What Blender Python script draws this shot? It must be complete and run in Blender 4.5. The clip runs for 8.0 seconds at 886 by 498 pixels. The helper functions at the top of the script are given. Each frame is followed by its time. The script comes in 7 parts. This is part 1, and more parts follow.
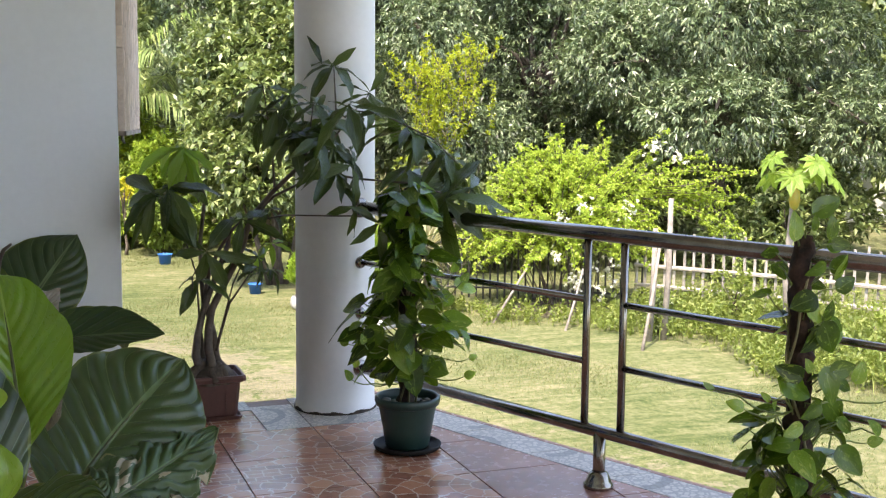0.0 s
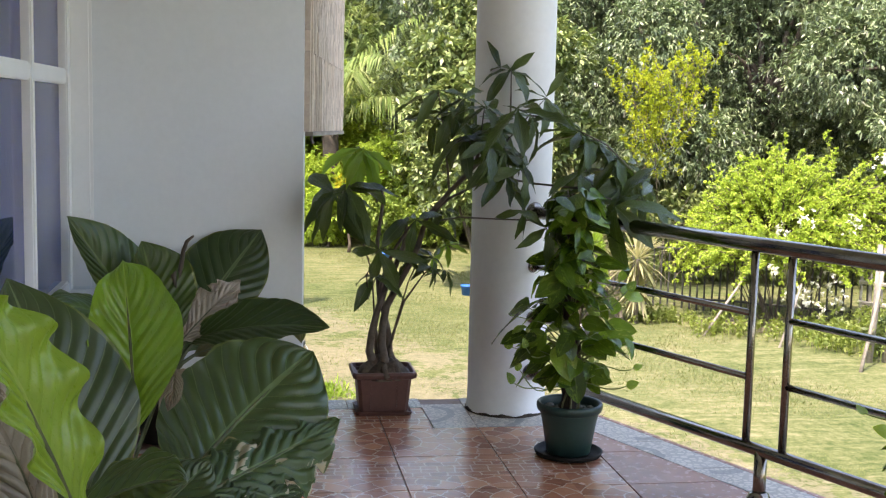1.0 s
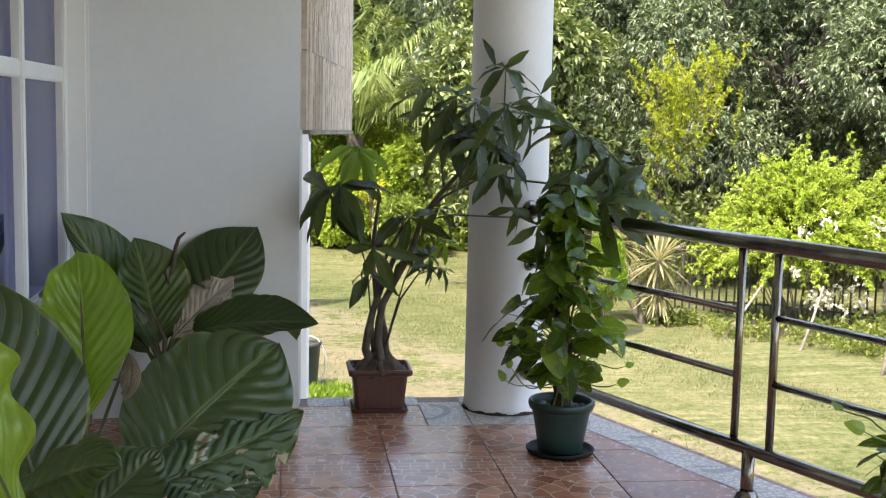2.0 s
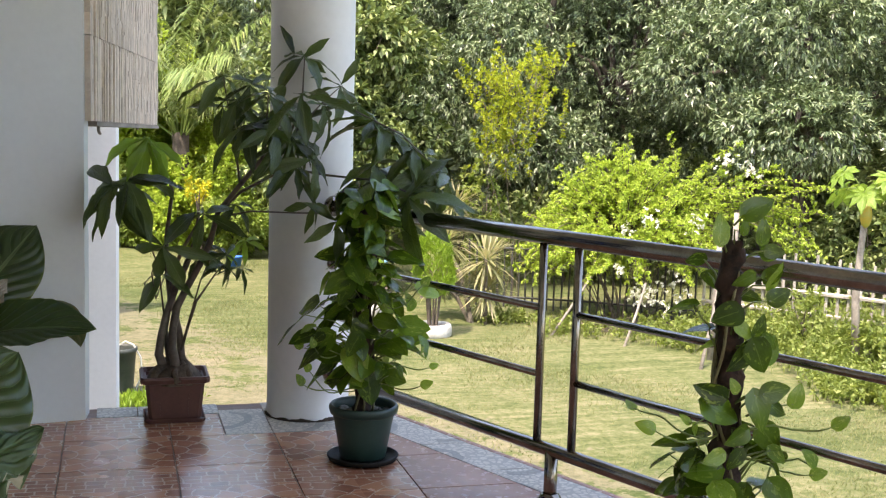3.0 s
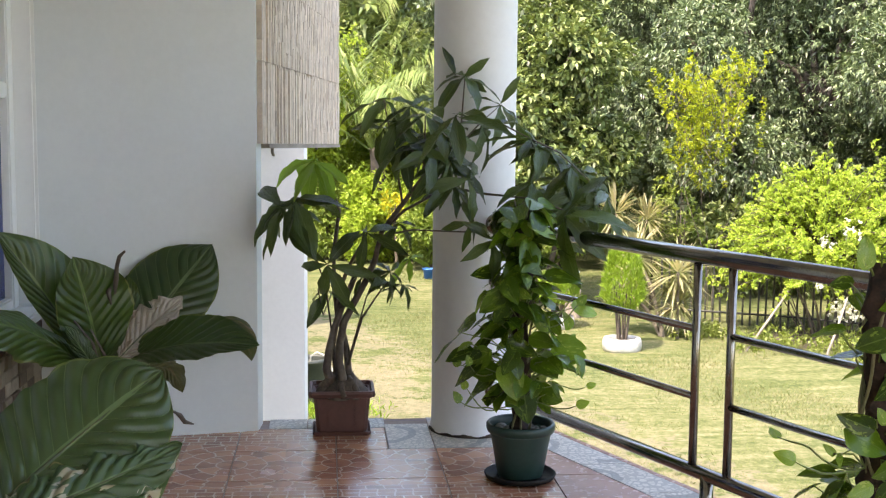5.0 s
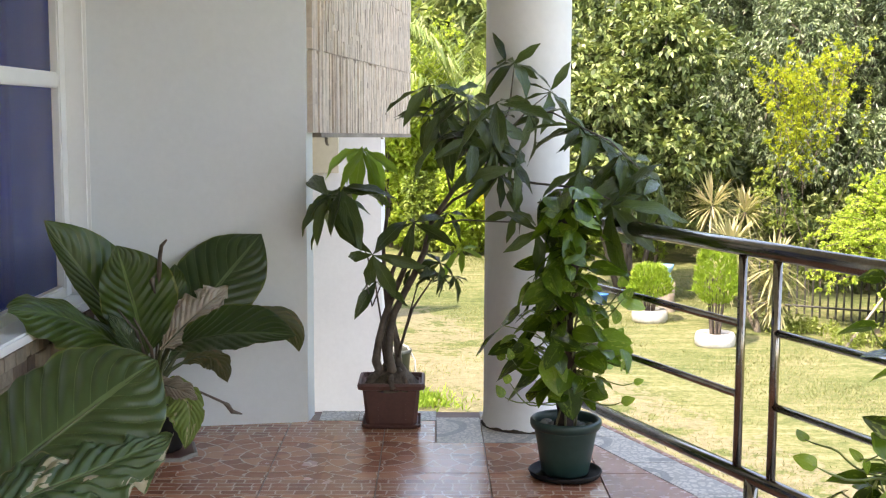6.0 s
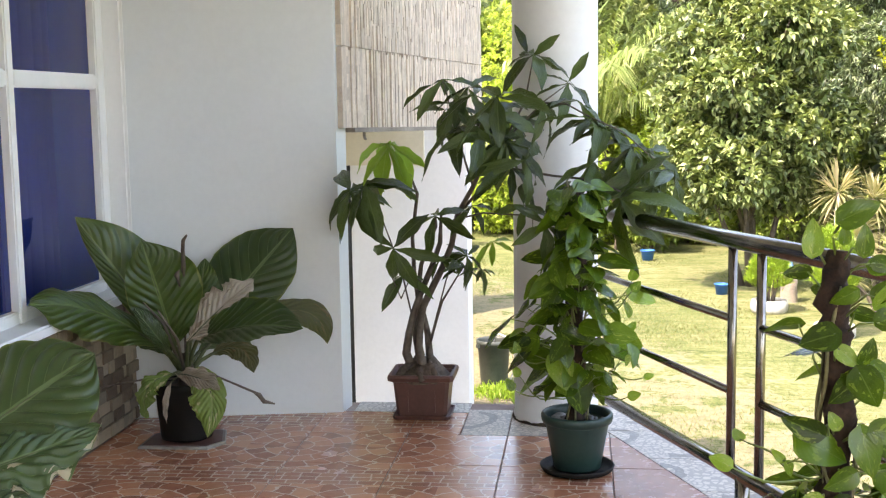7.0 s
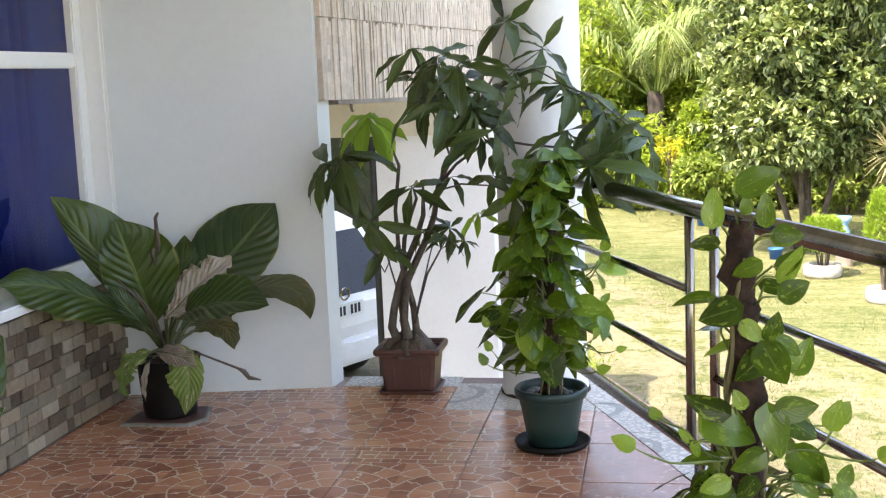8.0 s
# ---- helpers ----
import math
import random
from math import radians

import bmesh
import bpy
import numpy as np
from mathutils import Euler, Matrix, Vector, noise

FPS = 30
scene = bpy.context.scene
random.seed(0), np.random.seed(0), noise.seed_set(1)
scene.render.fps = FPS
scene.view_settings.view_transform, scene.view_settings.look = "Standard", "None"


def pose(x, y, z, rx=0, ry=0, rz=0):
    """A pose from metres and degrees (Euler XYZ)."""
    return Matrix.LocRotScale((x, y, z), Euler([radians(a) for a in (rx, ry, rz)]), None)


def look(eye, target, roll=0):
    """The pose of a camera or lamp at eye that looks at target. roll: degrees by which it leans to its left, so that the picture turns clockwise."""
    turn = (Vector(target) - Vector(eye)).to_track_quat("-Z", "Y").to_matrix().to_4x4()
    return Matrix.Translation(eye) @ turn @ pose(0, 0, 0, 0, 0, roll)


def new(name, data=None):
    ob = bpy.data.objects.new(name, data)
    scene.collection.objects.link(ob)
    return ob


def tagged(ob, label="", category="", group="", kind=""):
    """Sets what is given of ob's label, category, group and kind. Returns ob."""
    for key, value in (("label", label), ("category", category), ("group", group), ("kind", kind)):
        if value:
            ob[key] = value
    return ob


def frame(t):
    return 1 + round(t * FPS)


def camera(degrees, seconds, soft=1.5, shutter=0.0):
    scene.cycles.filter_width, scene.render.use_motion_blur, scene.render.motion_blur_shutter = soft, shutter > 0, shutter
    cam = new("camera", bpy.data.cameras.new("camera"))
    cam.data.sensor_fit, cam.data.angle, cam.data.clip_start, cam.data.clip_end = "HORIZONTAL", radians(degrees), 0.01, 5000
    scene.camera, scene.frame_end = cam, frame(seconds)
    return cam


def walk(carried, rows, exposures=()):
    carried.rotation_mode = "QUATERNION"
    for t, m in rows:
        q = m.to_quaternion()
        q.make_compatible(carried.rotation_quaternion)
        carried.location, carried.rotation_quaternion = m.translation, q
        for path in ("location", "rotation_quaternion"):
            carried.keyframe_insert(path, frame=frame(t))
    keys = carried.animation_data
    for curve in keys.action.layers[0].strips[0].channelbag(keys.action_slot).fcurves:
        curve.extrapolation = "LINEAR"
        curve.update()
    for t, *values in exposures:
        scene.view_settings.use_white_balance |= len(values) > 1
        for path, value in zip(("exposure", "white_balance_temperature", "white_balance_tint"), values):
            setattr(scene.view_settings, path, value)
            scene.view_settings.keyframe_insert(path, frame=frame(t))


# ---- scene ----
cam = camera(41.0, 8.0, 1.2)
PATH = [
    (0, (-1.164, -4.923, 1.292), (-0.476, -3.06, 1.055), 0.5),
    (0.2, (-1.121, -4.922, 1.286), (-0.51, -3.036, 1.062), 0.7),
    (0.5, (-1.053, -4.927, 1.299), (-0.533, -3.009, 1.07), 1.1),
    (0.7, (-1.008, -4.951, 1.282), (-0.581, -3.012, 1.063), 1.1),
    (1, (-0.948, -4.994, 1.292), (-0.63, -3.033, 1.058), 1.3),
    (1.2, (-0.956, -5.03, 1.309), (-0.666, -3.067, 1.067), 1.3),
    (1.7, (-0.862, -5.03, 1.29), (-0.608, -3.06, 1.058), 1.3),
    (2.3, (-0.746, -4.982, 1.263), (-0.429, -3.02, 1.036), 1.3),
    (2.5, (-0.704, -4.928, 1.262), (-0.327, -2.977, 1.035), 1.5),
    (2.7, (-0.669, -4.891, 1.246), (-0.234, -2.954, 1.027), 1.5),
    (3, (-0.618, -4.848, 1.239), (-0.087, -2.933, 1.018), 1.6),
    (3.2, (-0.588, -4.844, 1.237), (-0.027, -2.934, 1.021), 1.3),
    (3.5, (-0.556, -4.842, 1.25), (0.032, -2.942, 1.039), 0.9),
    (3.7, (-0.539, -4.853, 1.253), (0.05, -2.942, 1.05), 0.6),
    (4, (-0.53, -4.849, 1.258), (0.016, -2.935, 1.061), 0.2),
    (4.2, (-0.525, -4.86, 1.258), (-0.068, -2.922, 1.063), 0.2),
    (4.5, (-0.517, -4.86, 1.269), (-0.163, -2.901, 1.067), 0.4),
    (4.7, (-0.5, -4.866, 1.27), (-0.209, -2.899, 1.067), 0.5),
    (5, (-0.462, -4.883, 1.27), (-0.264, -2.903, 1.061), 0.5),
    (5.2, (-0.434, -4.886, 1.257), (-0.274, -2.904, 1.05), 0.4),
    (6.3, (-0.109, -4.775, 1.255), (-0.169, -2.789, 1.025), 0.2),
    (6.5, (-0.016, -4.772, 1.266), (-0.135, -2.789, 1.034), 0.1),
    (6.7, (0.084, -4.778, 1.265), (-0.082, -2.804, 1.037), -0.3),
    (7, (0.258, -4.793, 1.27), (0.024, -2.821, 1.03), -0.9),
    (7.2, (0.359, -4.788, 1.251), (0.099, -2.813, 0.982), -1.3),
    (7.3, (0.405, -4.767, 1.244), (0.134, -2.804, 0.954), -1.7),
    (7.5, (0.447, -4.741, 1.252), (0.172, -2.784, 0.943), -2.3),
    (7.7, (0.539, -4.676, 1.26), (0.235, -2.759, 0.959), -2.0),
    (8, (0.601, -4.663, 1.265), (0.245, -2.717, 0.976), -2.4),
]
EXPOSURES = [(0.0, 2.5, 7200, 18), (0.4, 2.44, 7250, 18), (1.0, 2.52, 7450, 18), (2.5, 2.45, 7500, 18), (3.5, 2.30, 7450, 18), (4.25, 2.28, 7400, 18), (5.0, 2.66, 7600, 18), (6.5, 2.85, 7950, 19), (7.35, 3.10, 7750, 19), (8.0, 3.0, 7650, 19)]
walk(cam, [(t, look(eye, target, roll)) for t, eye, target, roll in PATH], EXPOSURES)

# ---- light ----
SUN_DIR = Vector((0.40, 0.46, -1.0)).normalized()
world = bpy.data.worlds.new("sky")
world.use_nodes = True
scene.world = world
wn = world.node_tree.nodes
sky = wn.new("ShaderNodeTexSky")
sky.sky_type, sky.sun_disc = "NISHITA", False
sky.sun_elevation = math.asin(-SUN_DIR.z)
sky.sun_rotation = math.atan2(-SUN_DIR.x, -SUN_DIR.y)
sky.air_density, sky.dust_density, sky.ozone_density = 1.0, 2.0, 0.6
world.node_tree.links.new(sky.outputs[0], wn["Background"].inputs[0])
wn["Background"].inputs[1].default_value = 0.152
sun = new("sun", bpy.data.lights.new("sun", "SUN"))
sun.data.energy, sun.data.angle, sun.data.color = 1.80, radians(0.6), (1.0, 0.95, 0.86)
sun.rotation_euler = SUN_DIR.to_track_quat("-Z", "Y").to_euler()


# ---- materials ----
def nodes_of(name):
    m = bpy.data.materials.new(name)
    m.use_nodes = True
    nt = m.node_tree
    return m, nt, nt.nodes["Principled BSDF"]


def math_node(nt, op, a, b=None, c=None):
    n = nt.nodes.new("ShaderNodeMath")
    n.operation = op
    for i, v in enumerate((a, b, c)):
        if v is None:
            continue
        if isinstance(v, (int, float)):
            n.inputs[i].default_value = v
        else:
            nt.links.new(v, n.inputs[i])
    return n.outputs[0]


def mix(nt, fac, a, b, blend="MIX"):
    n = nt.nodes.new("ShaderNodeMixRGB")
    n.blend_type = blend
    for i, v in enumerate((fac, a, b)):
        if isinstance(v, (int, float)):
            n.inputs[i].default_value = v
        elif isinstance(v, tuple):
            n.inputs[i].default_value = (*v, 1) if len(v) == 3 else v
        else:
            nt.links.new(v, n.inputs[i])
    return n.outputs[0]


def noise_tex(nt, vec, scale, detail=3, rough=0.55):
    n = nt.nodes.new("ShaderNodeTexNoise")
    n.inputs["Scale"].default_value, n.inputs["Detail"].default_value, n.inputs["Roughness"].default_value = scale, detail, rough
    if vec is not None:
        nt.links.new(vec, n.inputs["Vector"])
    return n.outputs["Fac"]


def ramp(nt, fac, stops):
    n = nt.nodes.new("ShaderNodeValToRGB")
    e = n.color_ramp.elements
    while len(e) < len(stops):
        e.new(0.5)
    for el, (p, c) in zip(e, stops):
        el.position = p
        el.color = (*c, 1) if len(c) == 3 else c
    nt.links.new(fac, n.inputs[0])
    return n.outputs[0]


def bump(nt, height, strength, dist, bsdf):
    b = nt.nodes.new("ShaderNodeBump")
    b.inputs["Strength"].default_value, b.inputs["Distance"].default_value = strength, dist
    nt.links.new(height, b.inputs["Height"])
    nt.links.new(b.outputs[0], bsdf.inputs["Normal"])


def world_pos(nt):
    return nt.nodes.new("ShaderNodeNewGeometry").outputs["Position"]


def two_tone(name, c1, c2, scale, rough, fine=60.0, bump_h=0.002, metal=0.0, spec=0.5, rough_var=0.15, rand=0.0, rand_kind="object"):
    """Two colours mottled at two scales, fine relief, varied gloss."""
    m, nt, b = nodes_of(name)
    pos = world_pos(nt)
    big, small = noise_tex(nt, pos, scale), noise_tex(nt, pos, fine)
    f = math_node(nt, "ADD", math_node(nt, "MULTIPLY", big, 0.65), math_node(nt, "MULTIPLY", small, 0.35))
    col = ramp(nt, f, [(0.36, c1), (0.64, c2)])
    if rand:
        if rand_kind == "object":
            r = nt.nodes.new("ShaderNodeObjectInfo").outputs["Random"]
        else:
            r = nt.nodes.new("ShaderNodeNewGeometry").outputs["Random Per Island"]
        v = math_node(nt, "ADD", math_node(nt, "MULTIPLY", r, 2 * rand), 1 - rand)
        hsv = nt.nodes.new("ShaderNodeHueSaturation")
        nt.links.new(v, hsv.inputs["Value"])
        nt.links.new(col, hsv.inputs["Color"])
        col = hsv.outputs[0]
    nt.links.new(col, b.inputs["Base Color"])
    nt.links.new(math_node(nt, "ADD", math_node(nt, "MULTIPLY", small, rough_var), rough - rough_var / 2), b.inputs["Roughness"])
    b.inputs["Metallic"].default_value = metal
    b.inputs["Specular IOR Level"].default_value = spec
    if bump_h:
        bump(nt, f, 0.6, bump_h, b)
    return m


def foliage(name, stops, rough=0.45, trans=0.35, tint=(0.25, 0.45, 0.03), spec=0.4):
    """Leaves of many tones, one to each leaf, which let some light through."""
    m, nt, b = nodes_of(name)
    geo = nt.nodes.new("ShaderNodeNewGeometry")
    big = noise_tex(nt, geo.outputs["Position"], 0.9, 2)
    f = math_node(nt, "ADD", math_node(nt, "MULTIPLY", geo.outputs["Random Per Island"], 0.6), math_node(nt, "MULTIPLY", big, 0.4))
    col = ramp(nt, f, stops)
    nt.links.new(col, b.inputs["Base Color"])
    b.inputs["Roughness"].default_value = rough
    b.inputs["Specular IOR Level"].default_value = spec
    tr = nt.nodes.new("ShaderNodeBsdfTranslucent")
    nt.links.new(mix(nt, 0.55, col, tint), tr.inputs[0])
    mx = nt.nodes.new("ShaderNodeMixShader")
    mx.inputs[0].default_value = trans
    nt.links.new(b.outputs[0], mx.inputs[1])
    nt.links.new(tr.outputs[0], mx.inputs[2])
    nt.links.new(mx.outputs[0], nt.nodes["Material Output"].inputs[0])
    return m


def tile_pattern():
    """Glazed tile printed with discs, fans of cobbles and bands of setts, in red-brown with cream joints."""
    m, nt, b = nodes_of("printed_cobble_tile")
    pos = world_pos(nt)
    sep = nt.nodes.new("ShaderNodeSeparateXYZ")
    nt.links.new(pos, sep.inputs[0])
    X, Y = sep.outputs[0], sep.outputs[1]
    wob = noise_tex(nt, pos, 18, 2)
    wv = math_node(nt, "MULTIPLY", math_node(nt, "SUBTRACT", wob, 0.5), 0.022)
    px = math_node(nt, "ADD", X, 0.03)
    cell = math_node(nt, "ROUND", math_node(nt, "DIVIDE", px, 0.39))
    dx = math_node(nt, "SUBTRACT", px, math_node(nt, "MULTIPLY", cell, 0.39))
    py = math_node(nt, "ADD", Y, 0.515)
    row = math_node(nt, "ROUND", math_node(nt, "DIVIDE", py, 0.74))
    dy = math_node(nt, "SUBTRACT", py, math_node(nt, "MULTIPLY", row, 0.74))
    r = math_node(nt, "ADD", math_node(nt, "SQRT", math_node(nt, "ADD", math_node(nt, "MULTIPLY", dx, dx), math_node(nt, "MULTIPLY", dy, dy))), wv)
    ang = math_node(nt, "DIVIDE", math_node(nt, "ARCTAN2", dy, dx), 2 * math.pi)
    ring = math_node(nt, "FLOOR", math_node(nt, "DIVIDE", math_node(nt, "SUBTRACT", r, 0.058), 0.072))
    rf = math_node(nt, "FRACT", math_node(nt, "DIVIDE", math_node(nt, "SUBTRACT", r, 0.058), 0.072))
    ring_edge = math_node(nt, "MULTIPLY", math_node(nt, "MINIMUM", rf, math_node(nt, "SUBTRACT", 1.0, rf)), 0.072)
    count = math_node(nt, "ADD", 9.0, math_node(nt, "MULTIPLY", ring, 5.0))
    seg = math_node(nt, "ADD", math_node(nt, "MULTIPLY", ang, count), math_node(nt, "MULTIPLY", ring, 0.37))
    seg = math_node(nt, "ADD", seg, math_node(nt, "MULTIPLY", math_node(nt, "SUBTRACT", wob, 0.5), 0.9))
    sf = math_node(nt, "FRACT", seg)
    seg_edge = math_node(nt, "MULTIPLY", math_node(nt, "MINIMUM", sf, math_node(nt, "SUBTRACT", 1.0, sf)), math_node(nt, "DIVIDE", math_node(nt, "MULTIPLY", r, 6.28), count))
    inside = math_node(nt, "LESS_THAN", r, 0.058)
    disc_edge = math_node(nt, "SUBTRACT", 0.058, r)
    fan_edge = math_node(nt, "MINIMUM", ring_edge, seg_edge)
    fan_edge = math_node(nt, "ADD", math_node(nt, "MULTIPLY", fan_edge, math_node(nt, "SUBTRACT", 1.0, inside)), math_node(nt, "MULTIPLY", disc_edge, inside))
    # bands of setts half-way between the rows of discs
    by = math_node(nt, "SUBTRACT", math_node(nt, "ABSOLUTE", dy), 0.37)
    aby = math_node(nt, "ADD", by, wv)
    band = math_node(nt, "GREATER_THAN", by, -0.082)
    lane = math_node(nt, "FLOOR", math_node(nt, "DIVIDE", aby, 0.04))
    lf = math_node(nt, "FRACT", math_node(nt, "DIVIDE", aby, 0.04))
    lane_edge = math_node(nt, "MULTIPLY", math_node(nt, "MINIMUM", lf, math_node(nt, "SUBTRACT", 1.0, lf)), 0.04)
    bx = math_node(nt, "ADD", math_node(nt, "DIVIDE", math_node(nt, "ADD", X, wv), 0.062), math_node(nt, "MULTIPLY", lane, 0.43))
    bf = math_node(nt, "FRACT", bx)
    bx_edge = math_node(nt, "MULTIPLY", math_node(nt, "MINIMUM", bf, math_node(nt, "SUBTRACT", 1.0, bf)), 0.062)
    band_edge = math_node(nt, "MINIMUM", lane_edge, bx_edge)
    edge = math_node(nt, "ADD", math_node(nt, "MULTIPLY", band_edge, band), math_node(nt, "MULTIPLY", fan_edge, math_node(nt, "SUBTRACT", 1.0, band)))
    line = math_node(nt, "SUBTRACT", 1.0, math_node(nt, "MULTIPLY", math_node(nt, "SUBTRACT", edge, 0.0015), 400.0))
    line = math_node(nt, "MAXIMUM", math_node(nt, "MINIMUM", line, 1.0), 0.0)
    line = math_node(nt, "MULTIPLY", line, math_node(nt, "ADD", 0.5, math_node(nt, "MULTIPLY", noise_tex(nt, pos, 9), 0.7)))
    code = math_node(nt, "ADD", math_node(nt, "FLOOR", seg), math_node(nt, "ADD", math_node(nt, "MULTIPLY", ring, 17.3), math_node(nt, "ADD", math_node(nt, "MULTIPLY", cell, 5.1), math_node(nt, "MULTIPLY", row, 3.7))))
    code = math_node(nt, "ADD", math_node(nt, "MULTIPLY", code, math_node(nt, "SUBTRACT", 1.0, band)), math_node(nt, "MULTIPLY", math_node(nt, "ADD", math_node(nt, "FLOOR", bx), math_node(nt, "MULTIPLY", lane, 7.7)), band))
    wh = nt.nodes.new("ShaderNodeTexWhiteNoise")
    wh.noise_dimensions = "1D"
    nt.links.new(code, wh.inputs["W"])
    tone = math_node(nt, "ADD", math_node(nt, "MULTIPLY", wh.outputs[0], 0.55), math_node(nt, "MULTIPLY", noise_tex(nt, pos, 35, 4), 0.45))
    stone = ramp(nt, tone, [(0.15, (0.25, 0.094, 0.054)), (0.5, (0.49, 0.195, 0.108)), (0.85, (0.62, 0.29, 0.16))])
    stone = mix(nt, math_node(nt, "MULTIPLY", inside, 0.25), stone, (0.28, 0.12, 0.08))
    stone = mix(nt, math_node(nt, "MULTIPLY", band, 0.35), stone, (0.20, 0.078, 0.054))
    col = mix(nt, line, stone, (0.72, 0.53, 0.40))
    nt.links.new(col, b.inputs["Base Color"])
    dirt = noise_tex(nt, pos, 4, 4)
    nt.links.new(math_node(nt, "ADD", 0.13, math_node(nt, "MULTIPLY", dirt, 0.22)), b.inputs["Roughness"])
    b.inputs["Specular IOR Level"].default_value = 0.8
    hgt = math_node(nt, "SUBTRACT", math_node(nt, "MULTIPLY", noise_tex(nt, pos, 7), 0.5), math_node(nt, "MULTIPLY", line, 0.1))
    bump(nt, hgt, 0.25, 0.004, b)
    return m


def scroll_tile(name, pale, joint, dark, cell, turn):
    """Pale glazed tile printed with small cobbles and broad grey scrolls."""
    m, nt, b = nodes_of(name)
    pos = world_pos(nt)
    mp = nt.nodes.new("ShaderNodeMapping")
    mp.inputs["Rotation"].default_value = (0, 0, turn)
    nt.links.new(pos, mp.inputs[0])
    vo = nt.nodes.new("ShaderNodeTexVoronoi")
    vo.feature = "DISTANCE_TO_EDGE"
    vo.inputs["Scale"].default_value = cell
    nt.links.new(pos, vo.inputs["Vector"])
    gap = math_node(nt, "LESS_THAN", vo.outputs["Distance"], 0.12)
    f = noise_tex(nt, pos, 22, 4)
    col = ramp(nt, f, [(0.3, tuple(0.86 * c for c in pale)), (0.7, pale)])
    col = mix(nt, math_node(nt, "MULTIPLY", gap, 0.75), col, joint)
    sep = nt.nodes.new("ShaderNodeSeparateXYZ")
    nt.links.new(mp.outputs[0], sep.inputs[0])
    wob = math_node(nt, "MULTIPLY", math_node(nt, "SUBTRACT", noise_tex(nt, pos, 9, 2), 0.5), 0.35)
    u = math_node(nt, "SUBTRACT", math_node(nt, "FRACT", math_node(nt, "DIVIDE", sep.outputs[0], 0.30)), 0.5)
    v = math_node(nt, "SUBTRACT", math_node(nt, "FRACT", math_node(nt, "DIVIDE", sep.outputs[1], 0.36)), 0.5)
    r = math_node(nt, "ADD", math_node(nt, "SQRT", math_node(nt, "ADD", math_node(nt, "MULTIPLY", u, u), math_node(nt, "MULTIPLY", v, v))), math_node(nt, "MULTIPLY", wob, 0.5))
    arc = math_node(nt, "LESS_THAN", math_node(nt, "ABSOLUTE", math_node(nt, "SUBTRACT", r, 0.33)), 0.055)
    arc = math_node(nt, "MULTIPLY", arc, math_node(nt, "GREATER_THAN", math_node(nt, "ADD", u, math_node(nt, "MULTIPLY", wob, 1.2)), -0.06))
    col = mix(nt, math_node(nt, "MULTIPLY", arc, 0.75), col, dark)
    nt.links.new(col, b.inputs["Base Color"])
    nt.links.new(math_node(nt, "ADD", 0.24, math_node(nt, "MULTIPLY", noise_tex(nt, pos, 5, 4), 0.3)), b.inputs["Roughness"])
    b.inputs["Specular IOR Level"].default_value = 0.2
    bump(nt, f, 0.2, 0.002, b)
    return m


def lawn_material():
    m, nt, b = nodes_of("lawn_soil")
    pos = world_pos(nt)
    a, c, d = noise_tex(nt, pos, 0.45, 4), noise_tex(nt, pos, 2.6, 5), noise_tex(nt, pos, 15, 6, 0.78)
    mp = nt.nodes.new("ShaderNodeMapping")
    mp.inputs["Rotation"].default_value = (0, 0, 0.35)
    mp.inputs["Scale"].default_value = (0.5, 6.0, 1.0)
    nt.links.new(pos, mp.inputs[0])
    rake = noise_tex(nt, mp.outputs[0], 1.6, 4)
    f = math_node(nt, "ADD", math_node(nt, "ADD", math_node(nt, "MULTIPLY", a, 0.2), math_node(nt, "MULTIPLY", c, 0.15)), math_node(nt, "ADD", math_node(nt, "MULTIPLY", rake, 0.22), math_node(nt, "MULTIPLY", d, 0.43)))
    grass = ramp(nt, f, [(0.38, (0.036, 0.056, 0.018)), (0.46, (0.080, 0.102, 0.036)), (0.53, (0.140, 0.146, 0.068)), (0.61, (0.230, 0.210, 0.125))])
    # bare sandy strip that runs along the terrace
    sep = nt.nodes.new("ShaderNodeSeparateXYZ")
    nt.links.new(pos, sep.inputs[0])
    along = math_node(nt, "ADD", sep.outputs[0], math_node(nt, "MULTIPLY", sep.outputs[1], 0.41))
    edge = math_node(nt, "ADD", along, math_node(nt, "MULTIPLY", math_node(nt, "SUBTRACT", c, 0.5), 3.0))
    bare = math_node(nt, "MULTIPLY", math_node(nt, "LESS_THAN", edge, 4.6), math_node(nt, "GREATER_THAN", math_node(nt, "ADD", c, math_node(nt, "MULTIPLY", d, 0.6)), 0.74))
    near = math_node(nt, "MINIMUM", math_node(nt, "MAXIMUM", math_node(nt, "MULTIPLY", math_node(nt, "SUBTRACT", 2.9, edge), 0.75), 0.0), 1.0)
    bare = math_node(nt, "MAXIMUM", bare, math_node(nt, "MULTIPLY", near, 1.5))
    sand = ramp(nt, d, [(0.3, (0.155, 0.128, 0.092)), (0.7, (0.25, 0.212, 0.158))])
    nt.links.new(mix(nt, math_node(nt, "MULTIPLY", bare, 0.5), grass, sand), b.inputs["Base Color"])
    b.inputs["Roughness"].default_value = 0.95
    b.inputs["Specular IOR Level"].default_value = 0.1
    bump(nt, math_node(nt, "ADD", math_node(nt, "MULTIPLY", rake, 0.5), math_node(nt, "MULTIPLY", d, 0.5)), 0.8, 0.03, b)
    return m


